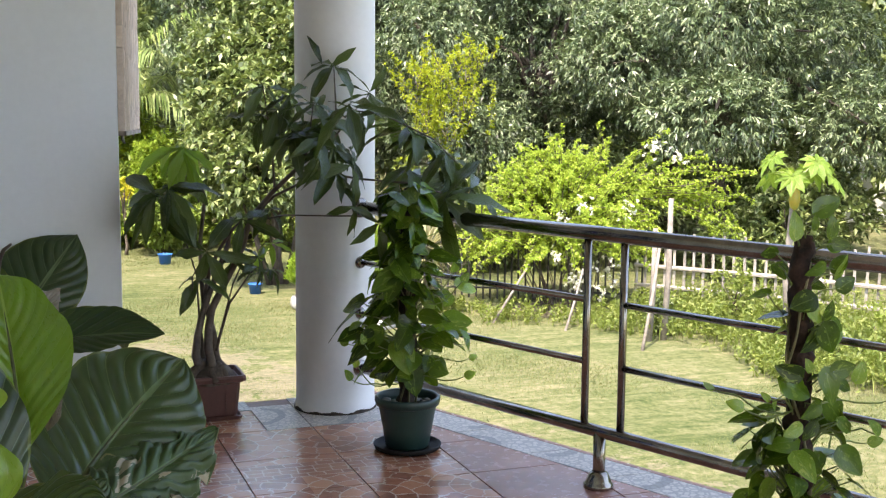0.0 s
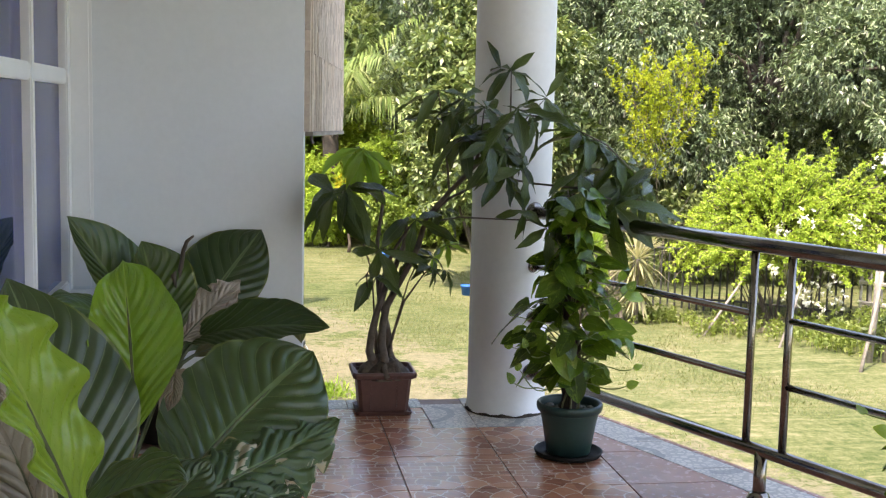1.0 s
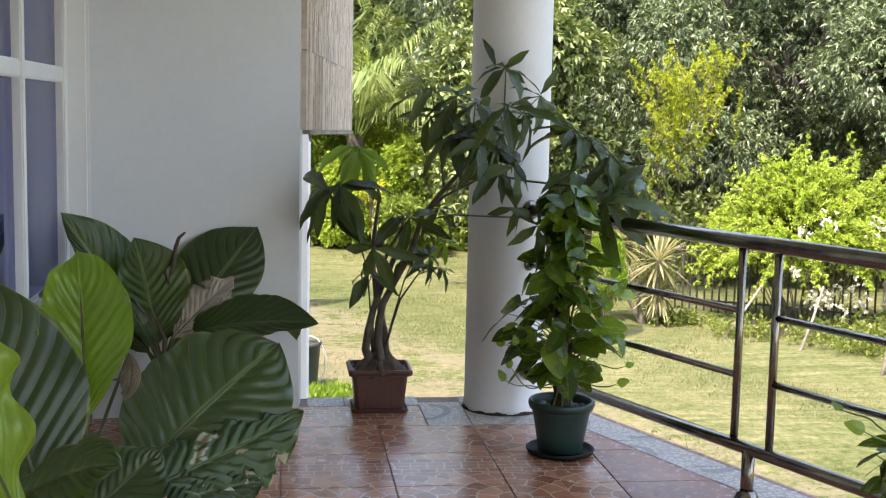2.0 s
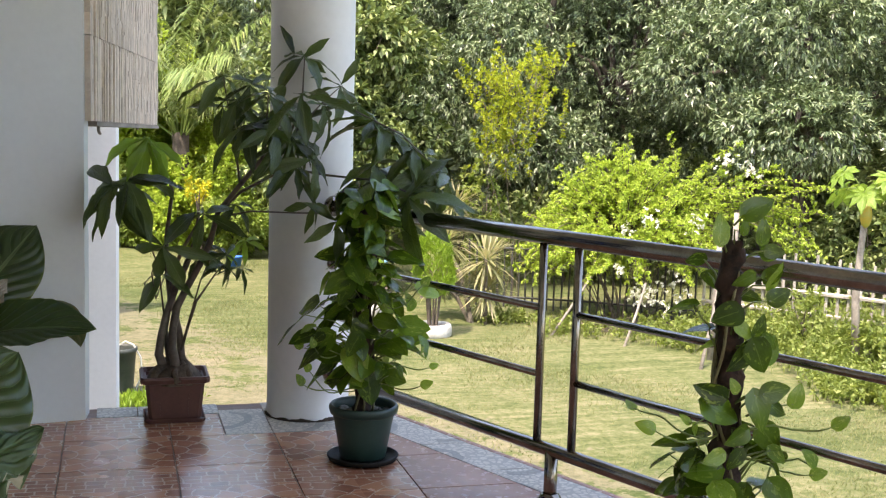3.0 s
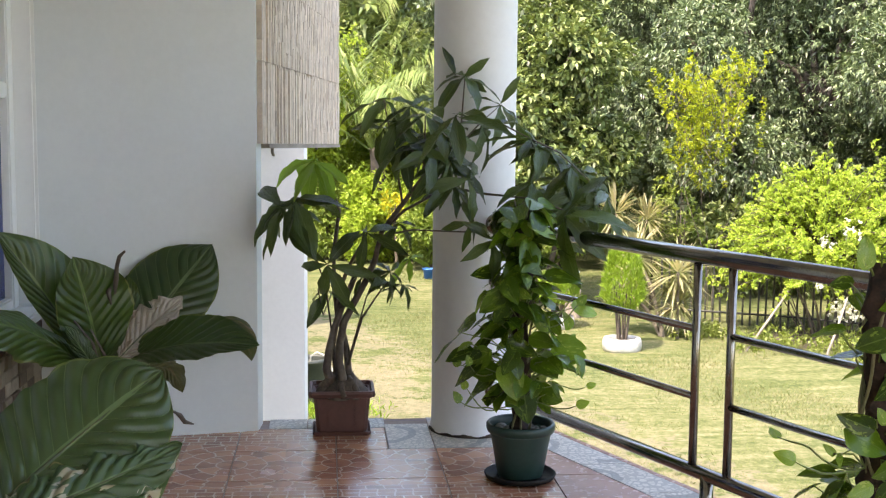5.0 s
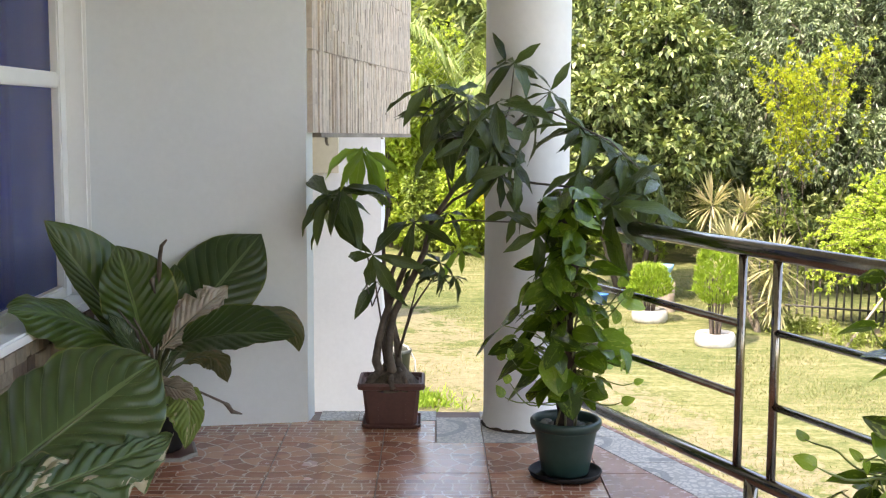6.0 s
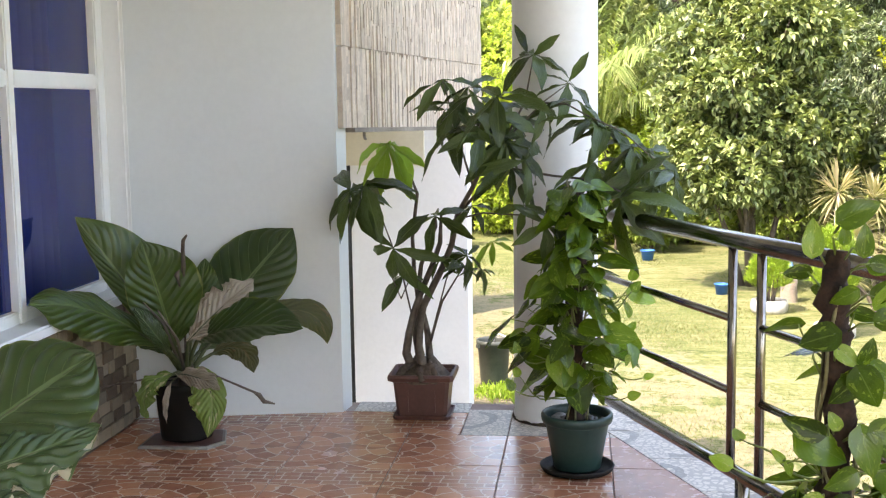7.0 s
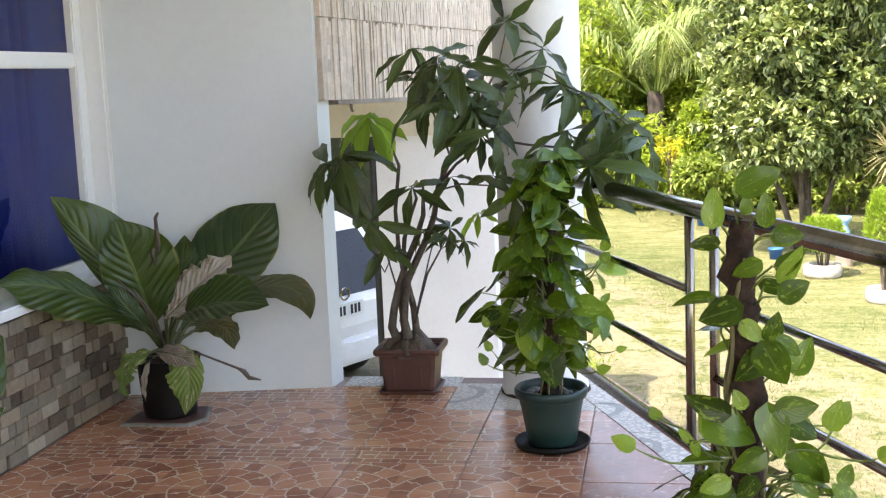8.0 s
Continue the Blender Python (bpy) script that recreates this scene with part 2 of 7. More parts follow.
def split_stone():
    """Split stones of several tones: brown, tan, cream and grey."""
    m, nt, b = nodes_of("split_stone")
    pos = world_pos(nt)
    f = noise_tex(nt, pos, 34, 5, 0.65)
    rnd = nt.nodes.new("ShaderNodeObjectInfo").outputs["Random"]
    k = math_node(nt, "ADD", math_node(nt, "MULTIPLY", rnd, 0.8), math_node(nt, "MULTIPLY", f, 0.3))
    col = ramp(nt, k, [(0.12, (0.060, 0.042, 0.028)), (0.34, (0.150, 0.108, 0.074)), (0.5, (0.29, 0.235, 0.165)), (0.70, (0.165, 0.140, 0.105)), (0.95, (0.38, 0.32, 0.24))])
    nt.links.new(col, b.inputs["Base Color"])
    b.inputs["Roughness"].default_value = 0.8
    bump(nt, f, 0.8, 0.006, b)
    return m


M = {
    "plaster": two_tone("white_wall_paint", (0.70, 0.745, 0.765), (0.75, 0.795, 0.815), 2.2, 0.55, 40, 0.0012),
    "plaster_out": two_tone("white_outdoor_paint", (0.76, 0.76, 0.75), (0.83, 0.83, 0.82), 1.4, 0.6, 30, 0.0015),
    "frame": two_tone("white_window_frame", (0.82, 0.84, 0.845), (0.87, 0.885, 0.89), 5, 0.35, 50, 0.0),
    "concrete": two_tone("concrete", (0.20, 0.17, 0.14), (0.36, 0.31, 0.26), 3, 0.9, 45, 0.01),
    "ledge": two_tone("bare_cement", (0.24, 0.19, 0.145), (0.40, 0.33, 0.265), 5, 0.9, 50, 0.006),
    "grout": two_tone("grout", (0.22, 0.15, 0.12), (0.33, 0.25, 0.21), 8, 0.85, 60, 0.002),
    "tile": tile_pattern(),
    "tile_plain": two_tone("plain_red_tile", (0.31, 0.135, 0.092), (0.45, 0.225, 0.16), 6, 0.26, 30, 0.0008, spec=0.35, rand=0.06),
    "tile_grey": scroll_tile("grey_scroll_tile", (0.68, 0.61, 0.52), (0.36, 0.325, 0.28), (0.24, 0.22, 0.195), 40.0, 0.39),
    "tile_pale": scroll_tile("pale_cobble_tile", (0.66, 0.64, 0.58), (0.32, 0.30, 0.27), (0.42, 0.40, 0.36), 34.0, 0.1),
    "steel": two_tone("brushed_stainless_steel", (0.22, 0.195, 0.165), (0.36, 0.325, 0.28), 14, 0.20, 120, 0.0, metal=1.0),
    "stone": split_stone(),
    "strip": two_tone("stone_strip", (0.54, 0.44, 0.36), (0.70, 0.60, 0.50), 16, 0.75, 90, 0.002, rand=0.18),
    "lawn": lawn_material(),
    "bark": two_tone("bark", (0.05, 0.039, 0.03), (0.13, 0.105, 0.083), 6, 0.9, 40, 0.015),
    "pale_bark": two_tone("pale_bark", (0.085, 0.07, 0.052), (0.19, 0.165, 0.13), 6, 0.9, 40, 0.01),
    "grey_bark": two_tone("grey_weathered_bark", (0.14, 0.125, 0.105), (0.30, 0.27, 0.23), 8, 0.9, 50, 0.008),
    "fence_wood": two_tone("weathered_bamboo", (0.20, 0.185, 0.155), (0.38, 0.355, 0.31), 9, 0.85, 50, 0.004, rand=0.3),
    "iron": two_tone("dark_iron", (0.02, 0.022, 0.02), (0.05, 0.05, 0.045), 9, 0.6, 50, 0.001),
    # darkest tones of these two put the shade between leaves into the colour
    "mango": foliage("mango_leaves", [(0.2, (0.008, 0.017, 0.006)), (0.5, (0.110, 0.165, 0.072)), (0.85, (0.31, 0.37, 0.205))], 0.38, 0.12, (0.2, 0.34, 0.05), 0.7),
    "broad": foliage("broad_leaves", [(0.2, (0.020, 0.040, 0.009)), (0.5, (0.150, 0.212, 0.066)), (0.85, (0.34, 0.38, 0.16))], 0.45, 0.2, (0.3, 0.4, 0.06), 0.5),
    "lime": foliage("lime_leaves", [(0.1, (0.17, 0.28, 0.03)), (0.5, (0.34, 0.48, 0.06)), (0.9, (0.56, 0.66, 0.15))], 0.45, 0.48, (0.5, 0.6, 0.08)),
    "yellow": foliage("yellow_green_leaves", [(0.1, (0.13, 0.21, 0.02)), (0.5, (0.28, 0.38, 0.03)), (0.9, (0.47, 0.51, 0.05))], 0.45, 0.48, (0.6, 0.6, 0.04)),
    "hedge": foliage("hedge_leaves", [(0.1, (0.08, 0.13, 0.025)), (0.5, (0.18, 0.26, 0.05)), (0.9, (0.36, 0.41, 0.12))], 0.5, 0.35, (0.35, 0.5, 0.05)),
    "weed": foliage("weed_leaves", [(0.1, (0.08, 0.125, 0.025)), (0.5, (0.16, 0.215, 0.045)), (0.9, (0.30, 0.33, 0.11))], 0.55, 0.35, (0.4, 0.5, 0.06)),
    "grass": foliage("grass_blades", [(0.1, (0.10, 0.135, 0.045)), (0.5, (0.165, 0.185, 0.078)), (0.9, (0.27, 0.25, 0.14))], 0.6, 0.3, (0.4, 0.45, 0.08)),
    "palm": foliage("palm_leaves", [(0.1, (0.08, 0.14, 0.03)), (0.5, (0.19, 0.26, 0.07)), (0.9, (0.40, 0.42, 0.19))], 0.42, 0.25, (0.3, 0.42, 0.1), 0.5),
    "spiky": foliage("striped_spiky_leaves", [(0.1, (0.16, 0.18, 0.08)), (0.5, (0.32, 0.31, 0.16)), (0.9, (0.44, 0.37, 0.25))], 0.45, 0.3, (0.5, 0.5, 0.15)),
    "thuja": foliage("thuja_leaves", [(0.1, (0.10, 0.19, 0.015)), (0.5, (0.20, 0.33, 0.03)), (0.9, (0.34, 0.45, 0.06))], 0.5, 0.35, (0.4, 0.55, 0.05)),
    "croton": foliage("yellow_croton_leaves", [(0.1, (0.28, 0.30, 0.02)), (0.5, (0.54, 0.50, 0.03)), (0.9, (0.72, 0.66, 0.08))], 0.4, 0.3, (0.7, 0.6, 0.05)),
    "flower": foliage("white_flowers", [(0.1, (0.70, 0.70, 0.60)), (0.9, (0.86, 0.86, 0.80))], 0.6, 0.3, (0.8, 0.8, 0.6)),
    "white_tyre": two_tone("white_painted_rubber", (0.32, 0.32, 0.30), (0.52, 0.52, 0.50), 7, 0.6, 40, 0.004),
    "earth": two_tone("earth_with_litter", (0.045, 0.038, 0.024), (0.13, 0.11, 0.07), 9, 0.95, 60, 0.02),
    "soil": two_tone("soil", (0.03, 0.022, 0.016), (0.09, 0.065, 0.045), 20, 0.95, 90, 0.01),
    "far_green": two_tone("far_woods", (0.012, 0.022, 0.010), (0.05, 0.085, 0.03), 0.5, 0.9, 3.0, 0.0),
}


# ---- mesh helpers ----
def part(name, bm, material, parent=None, label="", smooth=False):
    """One mesh object under a thing, or a thing of its own."""
    me = bpy.data.meshes.new(name)
    bm.to_mesh(me)
    bm.free()
    return mesh_part(name, me, material, parent, label, smooth)


def mesh_part(name, me, material, parent=None, label="", smooth=False):
    if material is not None and not me.materials:
        me.materials.append(M[material] if isinstance(material, str) else material)
    if smooth:
        me.polygons.foreach_set("use_smooth", [True] * len(me.polygons))
    ob = new(name, me)
    if parent is not None:
        ob.parent = parent
    if label:
        tagged(ob, label)
    return ob


def thing(name, at, label, category, group="", kind=""):
    ob = new(name)
    ob.location = at
    ob.empty_display_size = 0.05
    return tagged(ob, label, category, group, kind)


def box_bm(a, b, bevel=0.0, bm=None):
    bm = bm or bmesh.new()
    made = bmesh.ops.create_cube(bm, size=1)["verts"]
    for v in made:
        v.co = Vector([(p + q) / 2 + c * (q - p) for p, q, c in zip(a, b, v.co)])
    if bevel:
        edges = list({e for v in made for e in v.link_edges})
        bmesh.ops.bevel(bm, geom=edges, offset=bevel, segments=2, affect="EDGES", clamp_overlap=True)
    return bm


def prism_bm(poly, z0, z1, bevel=0.0, bm=None):
    """An upright block on a plan polygon, given anticlockwise; z0, z1 may be lists, one to each corner."""
    bm = bm or bmesh.new()
    n = len(poly)
    low = [bm.verts.new((x, y, z0[i] if isinstance(z0, (list, tuple)) else z0)) for i, (x, y) in enumerate(poly)]
    top = [bm.verts.new((x, y, z1[i] if isinstance(z1, (list, tuple)) else z1)) for i, (x, y) in enumerate(poly)]
    bm.faces.new(low[::-1])
    faces = [bm.faces.new(top)]
    for i in range(n):
        bm.faces.new((low[i], low[(i + 1) % n], top[(i + 1) % n], top[i]))
    if bevel:
        edges = list({e for f in faces for e in f.edges})
        bmesh.ops.bevel(bm, geom=edges, offset=bevel, segments=1, affect="EDGES", clamp_overlap=True)
    return bm


def clip_poly(poly, a, b):
    """The part of a plan polygon on the left of the line from a to b."""
    out = []
    side = lambda p: (b[0] - a[0]) * (p[1] - a[1]) - (b[1] - a[1]) * (p[0] - a[0])
    for i, p in enumerate(poly):
        q = poly[(i + 1) % len(poly)]
        sp, sq = side(p), side(q)
        if sp >= 0:
            out.append(p)
        if sp * sq < 0:
            k = sp / (sp - sq)
            out.append((p[0] + (q[0] - p[0]) * k, p[1] + (q[1] - p[1]) * k))
    return out


def tube_bm(points, radii, sides=10, bm=None, caps=True):
    """A round bar or limb through points, with a radius at each."""
    bm = bm or bmesh.new()
    pts = [Vector(p) for p in points]
    if isinstance(radii, (int, float)):
        radii = [radii] * len(pts)
    rings, ref = [], None
    for i, p in enumerate(pts):
        d = (pts[min(i + 1, len(pts) - 1)] - pts[max(i - 1, 0)]).normalized()
        if ref is None:
            ref = d.orthogonal().normalized()
        ref = (ref - d * ref.dot(d)).normalized()
        o = d.cross(ref)
        rings.append([bm.verts.new(p + float(radii[i]) * (math.cos(a) * ref + math.sin(a) * o)) for a in [2 * math.pi * k / sides for k in range(sides)]])
    for r0, r1 in zip(rings, rings[1:]):
        for k in range(sides):
            bm.faces.new((r0[k], r0[(k + 1) % sides], r1[(k + 1) % sides], r1[k]))
    if caps:
        bm.faces.new(rings[0][::-1])
        bm.faces.new(rings[-1])
    return bm


def lathe_bm(profile, sides=32, bm=None, at=(0, 0, 0), squeeze=1.0):
    """A turned body: radius and height pairs round the upright axis."""
    bm = bm or bmesh.new()
    rings = []
    for r, z in profile:
        if r < 1e-5:
            rings.append([bm.verts.new((at[0], at[1], at[2] + z))])
        else:
            rings.append([bm.verts.new((at[0] + r * math.cos(2 * math.pi * k / sides), at[1] + r * squeeze * math.sin(2 * math.pi * k / sides), at[2] + z)) for k in range(sides)])
    for r0, r1 in zip(rings, rings[1:]):
        for k in range(sides):
            j = (k + 1) % sides
            if len(r0) == 1 and len(r1) > 1:
                bm.faces.new((r0[0], r1[j], r1[k]))
            elif len(r1) == 1 and len(r0) > 1:
                bm.faces.new((r0[k], r0[j], r1[0]))
            elif len(r0) > 1:
                bm.faces.new((r0[k], r0[j], r1[j], r1[k]))
    bmesh.ops.recalc_face_normals(bm, faces=bm.faces)
    return bm


def quads_mesh(name, verts, per=4):
    """A mesh from an array of loose four-cornered leaves (n, 4, 3)."""
    n = len(verts)
    me = bpy.data.meshes.new(name)
    me.vertices.add(n * per)
    me.vertices.foreach_set("co", np.ascontiguousarray(verts, dtype=np.float32).ravel())
    me.loops.add(n * per)
    me.loops.foreach_set("vertex_index", np.arange(n * per, dtype=np.int32))
    me.polygons.add(n)
    me.polygons.foreach_set("loop_start", np.arange(0, n * per, per, dtype=np.int32))
    me.polygons.foreach_set("loop_total", np.full(n, per, dtype=np.int32))
    me.update(calc_edges=True)
    return me


def unit(a):
    return a / np.maximum(np.linalg.norm(a, axis=-1, keepdims=True), 1e-9)


def leaves_at(rng, centres, outward, per, length, width, droop=0.3, spread=0.9):
    """Sprays of folded pointed leaves round each centre: an array of quads."""
    n = len(centres)
    c = np.repeat(centres, per, axis=0)
    d = unit(np.repeat(outward, per, axis=0) + rng.normal(0, spread, (n * per, 3)))
    d[:, 2] -= droop
    d = unit(d)
    ln = (length * rng.uniform(0.65, 1.25, n * per))[:, None]
    side = unit(np.cross(d, rng.normal(0, 0.45, (n * per, 3)) + (0, 0, 1)))
    up = np.cross(side, d)
    w = (width * rng.uniform(0.7, 1.2, n * per))[:, None]
    base = c + d * ln * 0.08
    tip = base + d * ln - up * ln * rng.uniform(0.0, 0.3, (n * per, 1))
    mid = base + d * ln * 0.5 + up * w * 0.25
    return np.stack([base, mid - side * w / 2, tip, mid + side * w / 2], 1)


def lobe_points(rng, lobes, count, depth=0.35):
    """Points near the skin of a heap of ellipsoid lobes (x, y, z, rx, ry, rz), and the way out at each."""
    lobes = np.array(lobes, float)
    weight = (lobes[:, 3] * lobes[:, 4] + lobes[:, 4] * lobes[:, 5] + lobes[:, 3] * lobes[:, 5])
    pick = rng.choice(len(lobes), count, p=weight / weight.sum())
    d = unit(rng.normal(0, 1, (count, 3)))
    r = 1 - depth * rng.random(count) ** 1.5
    bumps = 1 + 0.16 * np.sin(d[:, 0] * 7 + pick) * np.cos(d[:, 2] * 6 + pick * 2) + rng.normal(0, 0.05, count)
    pts = lobes[pick, :3] + d * lobes[pick, 3:] * (r * bumps)[:, None]
    # drop what lies deep in a neighbouring lobe
    deep = np.zeros(count, bool)
    for k in range(len(lobes)):
        q = (pts - lobes[k, :3]) / lobes[k, 3:]
        deep |= ((q ** 2).sum(1) < 0.45) & (pick != k)
    return pts[~deep], unit(d[~deep] / lobes[pick[~deep], 3:])


def heap(rng, centre, size, count, small=0.45):
    """A main lobe with smaller ones round it, for an uneven outline."""
    cx, cy, cz = centre
    sx, sy, sz = size
    out = [(cx, cy, cz, sx * 0.72, sy * 0.72, sz * 0.72)]
    for _ in range(count):
        d = unit(rng.normal(0, 1, 3))
        k = rng.uniform(small * 0.6, small * 1.1)
        out.append((cx + d[0] * sx * 0.68, cy + d[1] * sy * 0.68, cz + d[2] * sz * 0.68, sx * k, sy * k, sz * k))
    return out


GROUND = -1.45


def tree(name, at, label, category, lobes, count, per, leaf, material, seed, trunk_r=0.12, bark="bark", limbs=7, droop=0.3, depth=0.4, spread=0.9, fork=0.3, group="", lean=(0, 0)):
    rng = np.random.default_rng(seed)
    t = thing(name, (at[0], at[1], GROUND), label, category, group)
    lob = np.array(lobes, float)
    lob[:, :3] -= (at[0], at[1], GROUND)
    mid = lob[:, :3].mean(0)
    h = mid[2]
    bm = bmesh.new()
    top = np.array([mid[0] * 0.6 + lean[0], mid[1] * 0.6 + lean[1], h])
    stem = [(0, 0, -0.05), (0.03, 0.02, h * fork * 0.5), (top[0] * 0.3, top[1] * 0.3, h * fork), (top[0], top[1], h)]
    tube_bm(stem, [trunk_r * 1.3, trunk_r, trunk_r * 0.85, trunk_r * 0.25], 9, bm)
    picks = rng.choice(len(lob), min(limbs, len(lob)), replace=False)
    for k in picks:
        s = Vector(stem[2]).lerp(Vector(stem[3]), rng.uniform(0, 0.6))
        e = Vector(lob[k, :3])
        m = s.lerp(e, 0.5) + Vector((0, 0, 0.12 * h))
        tube_bm([s, m, e], [trunk_r * 0.5, trunk_r * 0.3, trunk_r * 0.08], 6, bm)
    part("trunk", bm, bark, t, smooth=True)
    pts, out = lobe_points(rng, lob, count, depth)
    keep = pts[:, 2] > 0.1
    q = leaves_at(rng, pts[keep], out[keep], per, leaf[0], leaf[1], droop, spread)
    mesh_part("crown", quads_mesh("crown", q), material, t)
    return t


# ---- the terrace: floor, walls, ceiling ----
def edge_x(y):
    """The terrace's outer edge beside the railing."""
    return 0.562 - 0.408 * (y + 0.264)


def rail_x(y):
    return 0.715 - 0.41 * (y + 1.40)


BACK_Y, FRONT_Y = 0.16, -7.2
WEST = -1.575
floor = tagged(part("floor", prism_bm([(WEST - 0.3, FRONT_Y), (edge_x(FRONT_Y), FRONT_Y), (edge_x(BACK_Y), BACK_Y), (WEST - 0.3, BACK_Y)], -0.16, -0.004), "grout"),
               "raised terrace floor of glazed red-brown patterned tiles", "floor", kind="structure")
plinth = tagged(part("terrace_plinth", prism_bm([(WEST - 0.3, FRONT_Y), (edge_x(FRONT_Y) - 0.03, FRONT_Y), (edge_x(BACK_Y) - 0.03, BACK_Y - 0.03), (WEST - 0.3, BACK_Y - 0.03)], GROUND - 0.1, -0.16), "concrete"),
                "concrete plinth under the raised terrace", "plinth", kind="structure")


tagged(part("terrace_ledge", prism_bm([(edge_x(FRONT_Y) - 0.02, FRONT_Y), (edge_x(FRONT_Y) + 0.085, FRONT_Y), (edge_x(BACK_Y) + 0.085, BACK_Y), (edge_x(BACK_Y) - 0.02, BACK_Y)], -0.165, -0.055, 0.006), "ledge"),
       "bare cement ledge along the terrace edge", "ledge", kind="structure")


def wall_y(x):
    """The face of the back wall, which runs a little askew."""
    return -0.02 + 0.17 * (x + 0.725)


wall_north = tagged(part("wall_north", prism_bm([(-2.2, wall_y(-2.2)), (-0.740, -0.022), (-0.727, 0.11), (-2.2, 0.11)], -0.003, 2.75, 0.0), "plaster"),
                    "smooth white painted wall behind the potted plants", "wall", kind="structure")
tagged(part("ceiling", prism_bm([(-6, FRONT_Y - 0.3), (edge_x(FRONT_Y) + 0.3, FRONT_Y - 0.3), (edge_x(0.4) + 0.3, 0.4), (-6, 0.4)], 2.75, 2.95), "plaster"),
       "plain white terrace ceiling slab", "ceiling", kind="structure")
# unseen; its width sets how much light reaches the terrace
tagged(part("wall_unseen_south", box_bm((-1.9, FRONT_Y - 0.15, -0.003), (0.1, FRONT_Y, 2.75)), "plaster"),
       "unseen plain white wall across part of the terrace end, limits the light", "wall", kind="structure")

# west wall with the low stone dado, and the window above it
SILL, WIN_Y0, WIN_Y1 = 0.55, -0.178, -1.95
wall_west = tagged(part("wall_west", box_bm((WEST - 0.2, WIN_Y1, -0.003), (WEST - 0.015, -0.10, SILL - 0.04)), "stone"),
                   "low wall under the window faced with split stone", "wall", kind="structure")
part("wall_pier", box_bm((WEST - 0.2, FRONT_Y, -0.003), (WEST - 0.004, WIN_Y1, 2.75)), "plaster", wall_west)
part("wall_head", box_bm((WEST - 0.2, WIN_Y1, 2.35), (WEST - 0.004, WIN_Y0, 2.75)), "plaster", wall_west)
part("wall_return", box_bm((WEST - 0.2, WIN_Y0, SILL + 0.001), (WEST + 0.008, wall_y(WEST) + 0.12, 2.75), 0.012), "frame", wall_west)

window = tagged(thing("window_1", (0, 0, 0), "white framed window with dark blue tinted panes", "window"), kind="structure")
part("window_sill", box_bm((WEST - 0.2, WIN_Y1, SILL - 0.04), (WEST + 0.03, -0.12, SILL), 0.008), "frame", window)
FX0, FX1 = WEST - 0.132, WEST - 0.072
TRANSOM = 1.385
ys = [WIN_Y0, -0.972, WIN_Y1]


def frame_bar(name, a, b):
    part(name, box_bm(a, b, 0.006), "frame", window)


for k, y in enumerate(ys):
    frame_bar("window_frame" if k in (0, 2) else "mullion", (FX0, y - (0.072 if k == 0 else 0.024), SILL), (FX1, y + (0.0 if k == 0 else 0.024), 2.35))
for z0, z1 in ((SILL, SILL + 0.045), (TRANSOM - 0.03, TRANSOM + 0.03), (2.31, 2.35)):
    for k in range(2):
        frame_bar("rail", (FX0 + 0.004, ys[k + 1] + 0.024, z0), (FX1 - 0.004, ys[k] - (0.072 if k == 0 else 0.024), z1))


def tinted_glass():
    m, nt, b = nodes_of("blue_tinted_glass")
    b.inputs["Base Color"].default_value = (0.03, 0.12, 0.60, 1)
    b.inputs["Roughness"].default_value = 0.02
    b.inputs["Transmission Weight"].default_value = 1.0
    b.inputs["IOR"].default_value = 1.5
    return m


M["glass"] = tinted_glass()
M["curtain"] = two_tone("blue_curtain", (0.030, 0.10, 0.36), (0.055, 0.15, 0.45), 4, 0.9, 60, 0.002)
for k in range(2):
    for z0, z1 in ((SILL + 0.045, TRANSOM - 0.03), (TRANSOM + 0.03, 2.31)):
        p = part("pane", box_bm((FX0 + 0.02, ys[k + 1] + 0.024, z0), (FX0 + 0.026, ys[k] - (0.072 if k == 0 else 0.024), z1)), "glass", window)
        p.visible_shadow = False


def curtain():
    bm = bmesh.new()
    n = 120
    lo, hi = [], []
    for i in range(n + 1):
        y = WIN_Y1 + 0.03 + (WIN_Y0 - WIN_Y1 - 0.06) * i / n
        x = WEST - 0.30 + 0.025 * math.sin(i * 0.9) + 0.01 * math.sin(i * 2.3)
        lo.append(bm.verts.new((x, y, 0.15)))
        hi.append(bm.verts.new((x, y, 2.4)))
    for i in range(n):
        bm.faces.new((lo[i], lo[i + 1], hi[i + 1], hi[i]))
    ob = part("curtain", bm, "curtain", None, smooth=True)
    ob.modifiers.new("cloth", "SOLIDIFY").thickness = 0.004
    return tagged(ob, "plain blue curtain hanging behind the tinted window", "curtain")


curtain()
room = tagged(thing("wall_room", (0, 0, 0), "plain walls of the dark room behind the window", "wall"), kind="structure")
for nm, a, b in (("room_floor", (-4.2, WIN_Y1 - 1, -0.1), (WEST - 0.2, 0.13, 0.0)), ("room_side", (-4.3, WIN_Y1 - 1, 0), (-4.2, 0.13, 2.75)), ("room_end", (-4.2, WIN_Y1 - 1.1, 0), (WEST - 0.2, WIN_Y1 - 1, 2.75)), ("room_back", (-4.2, 0.135, 0), (-2.2, 0.25, 2.75))):
    part(nm, box_bm(a, b), "plaster", room)


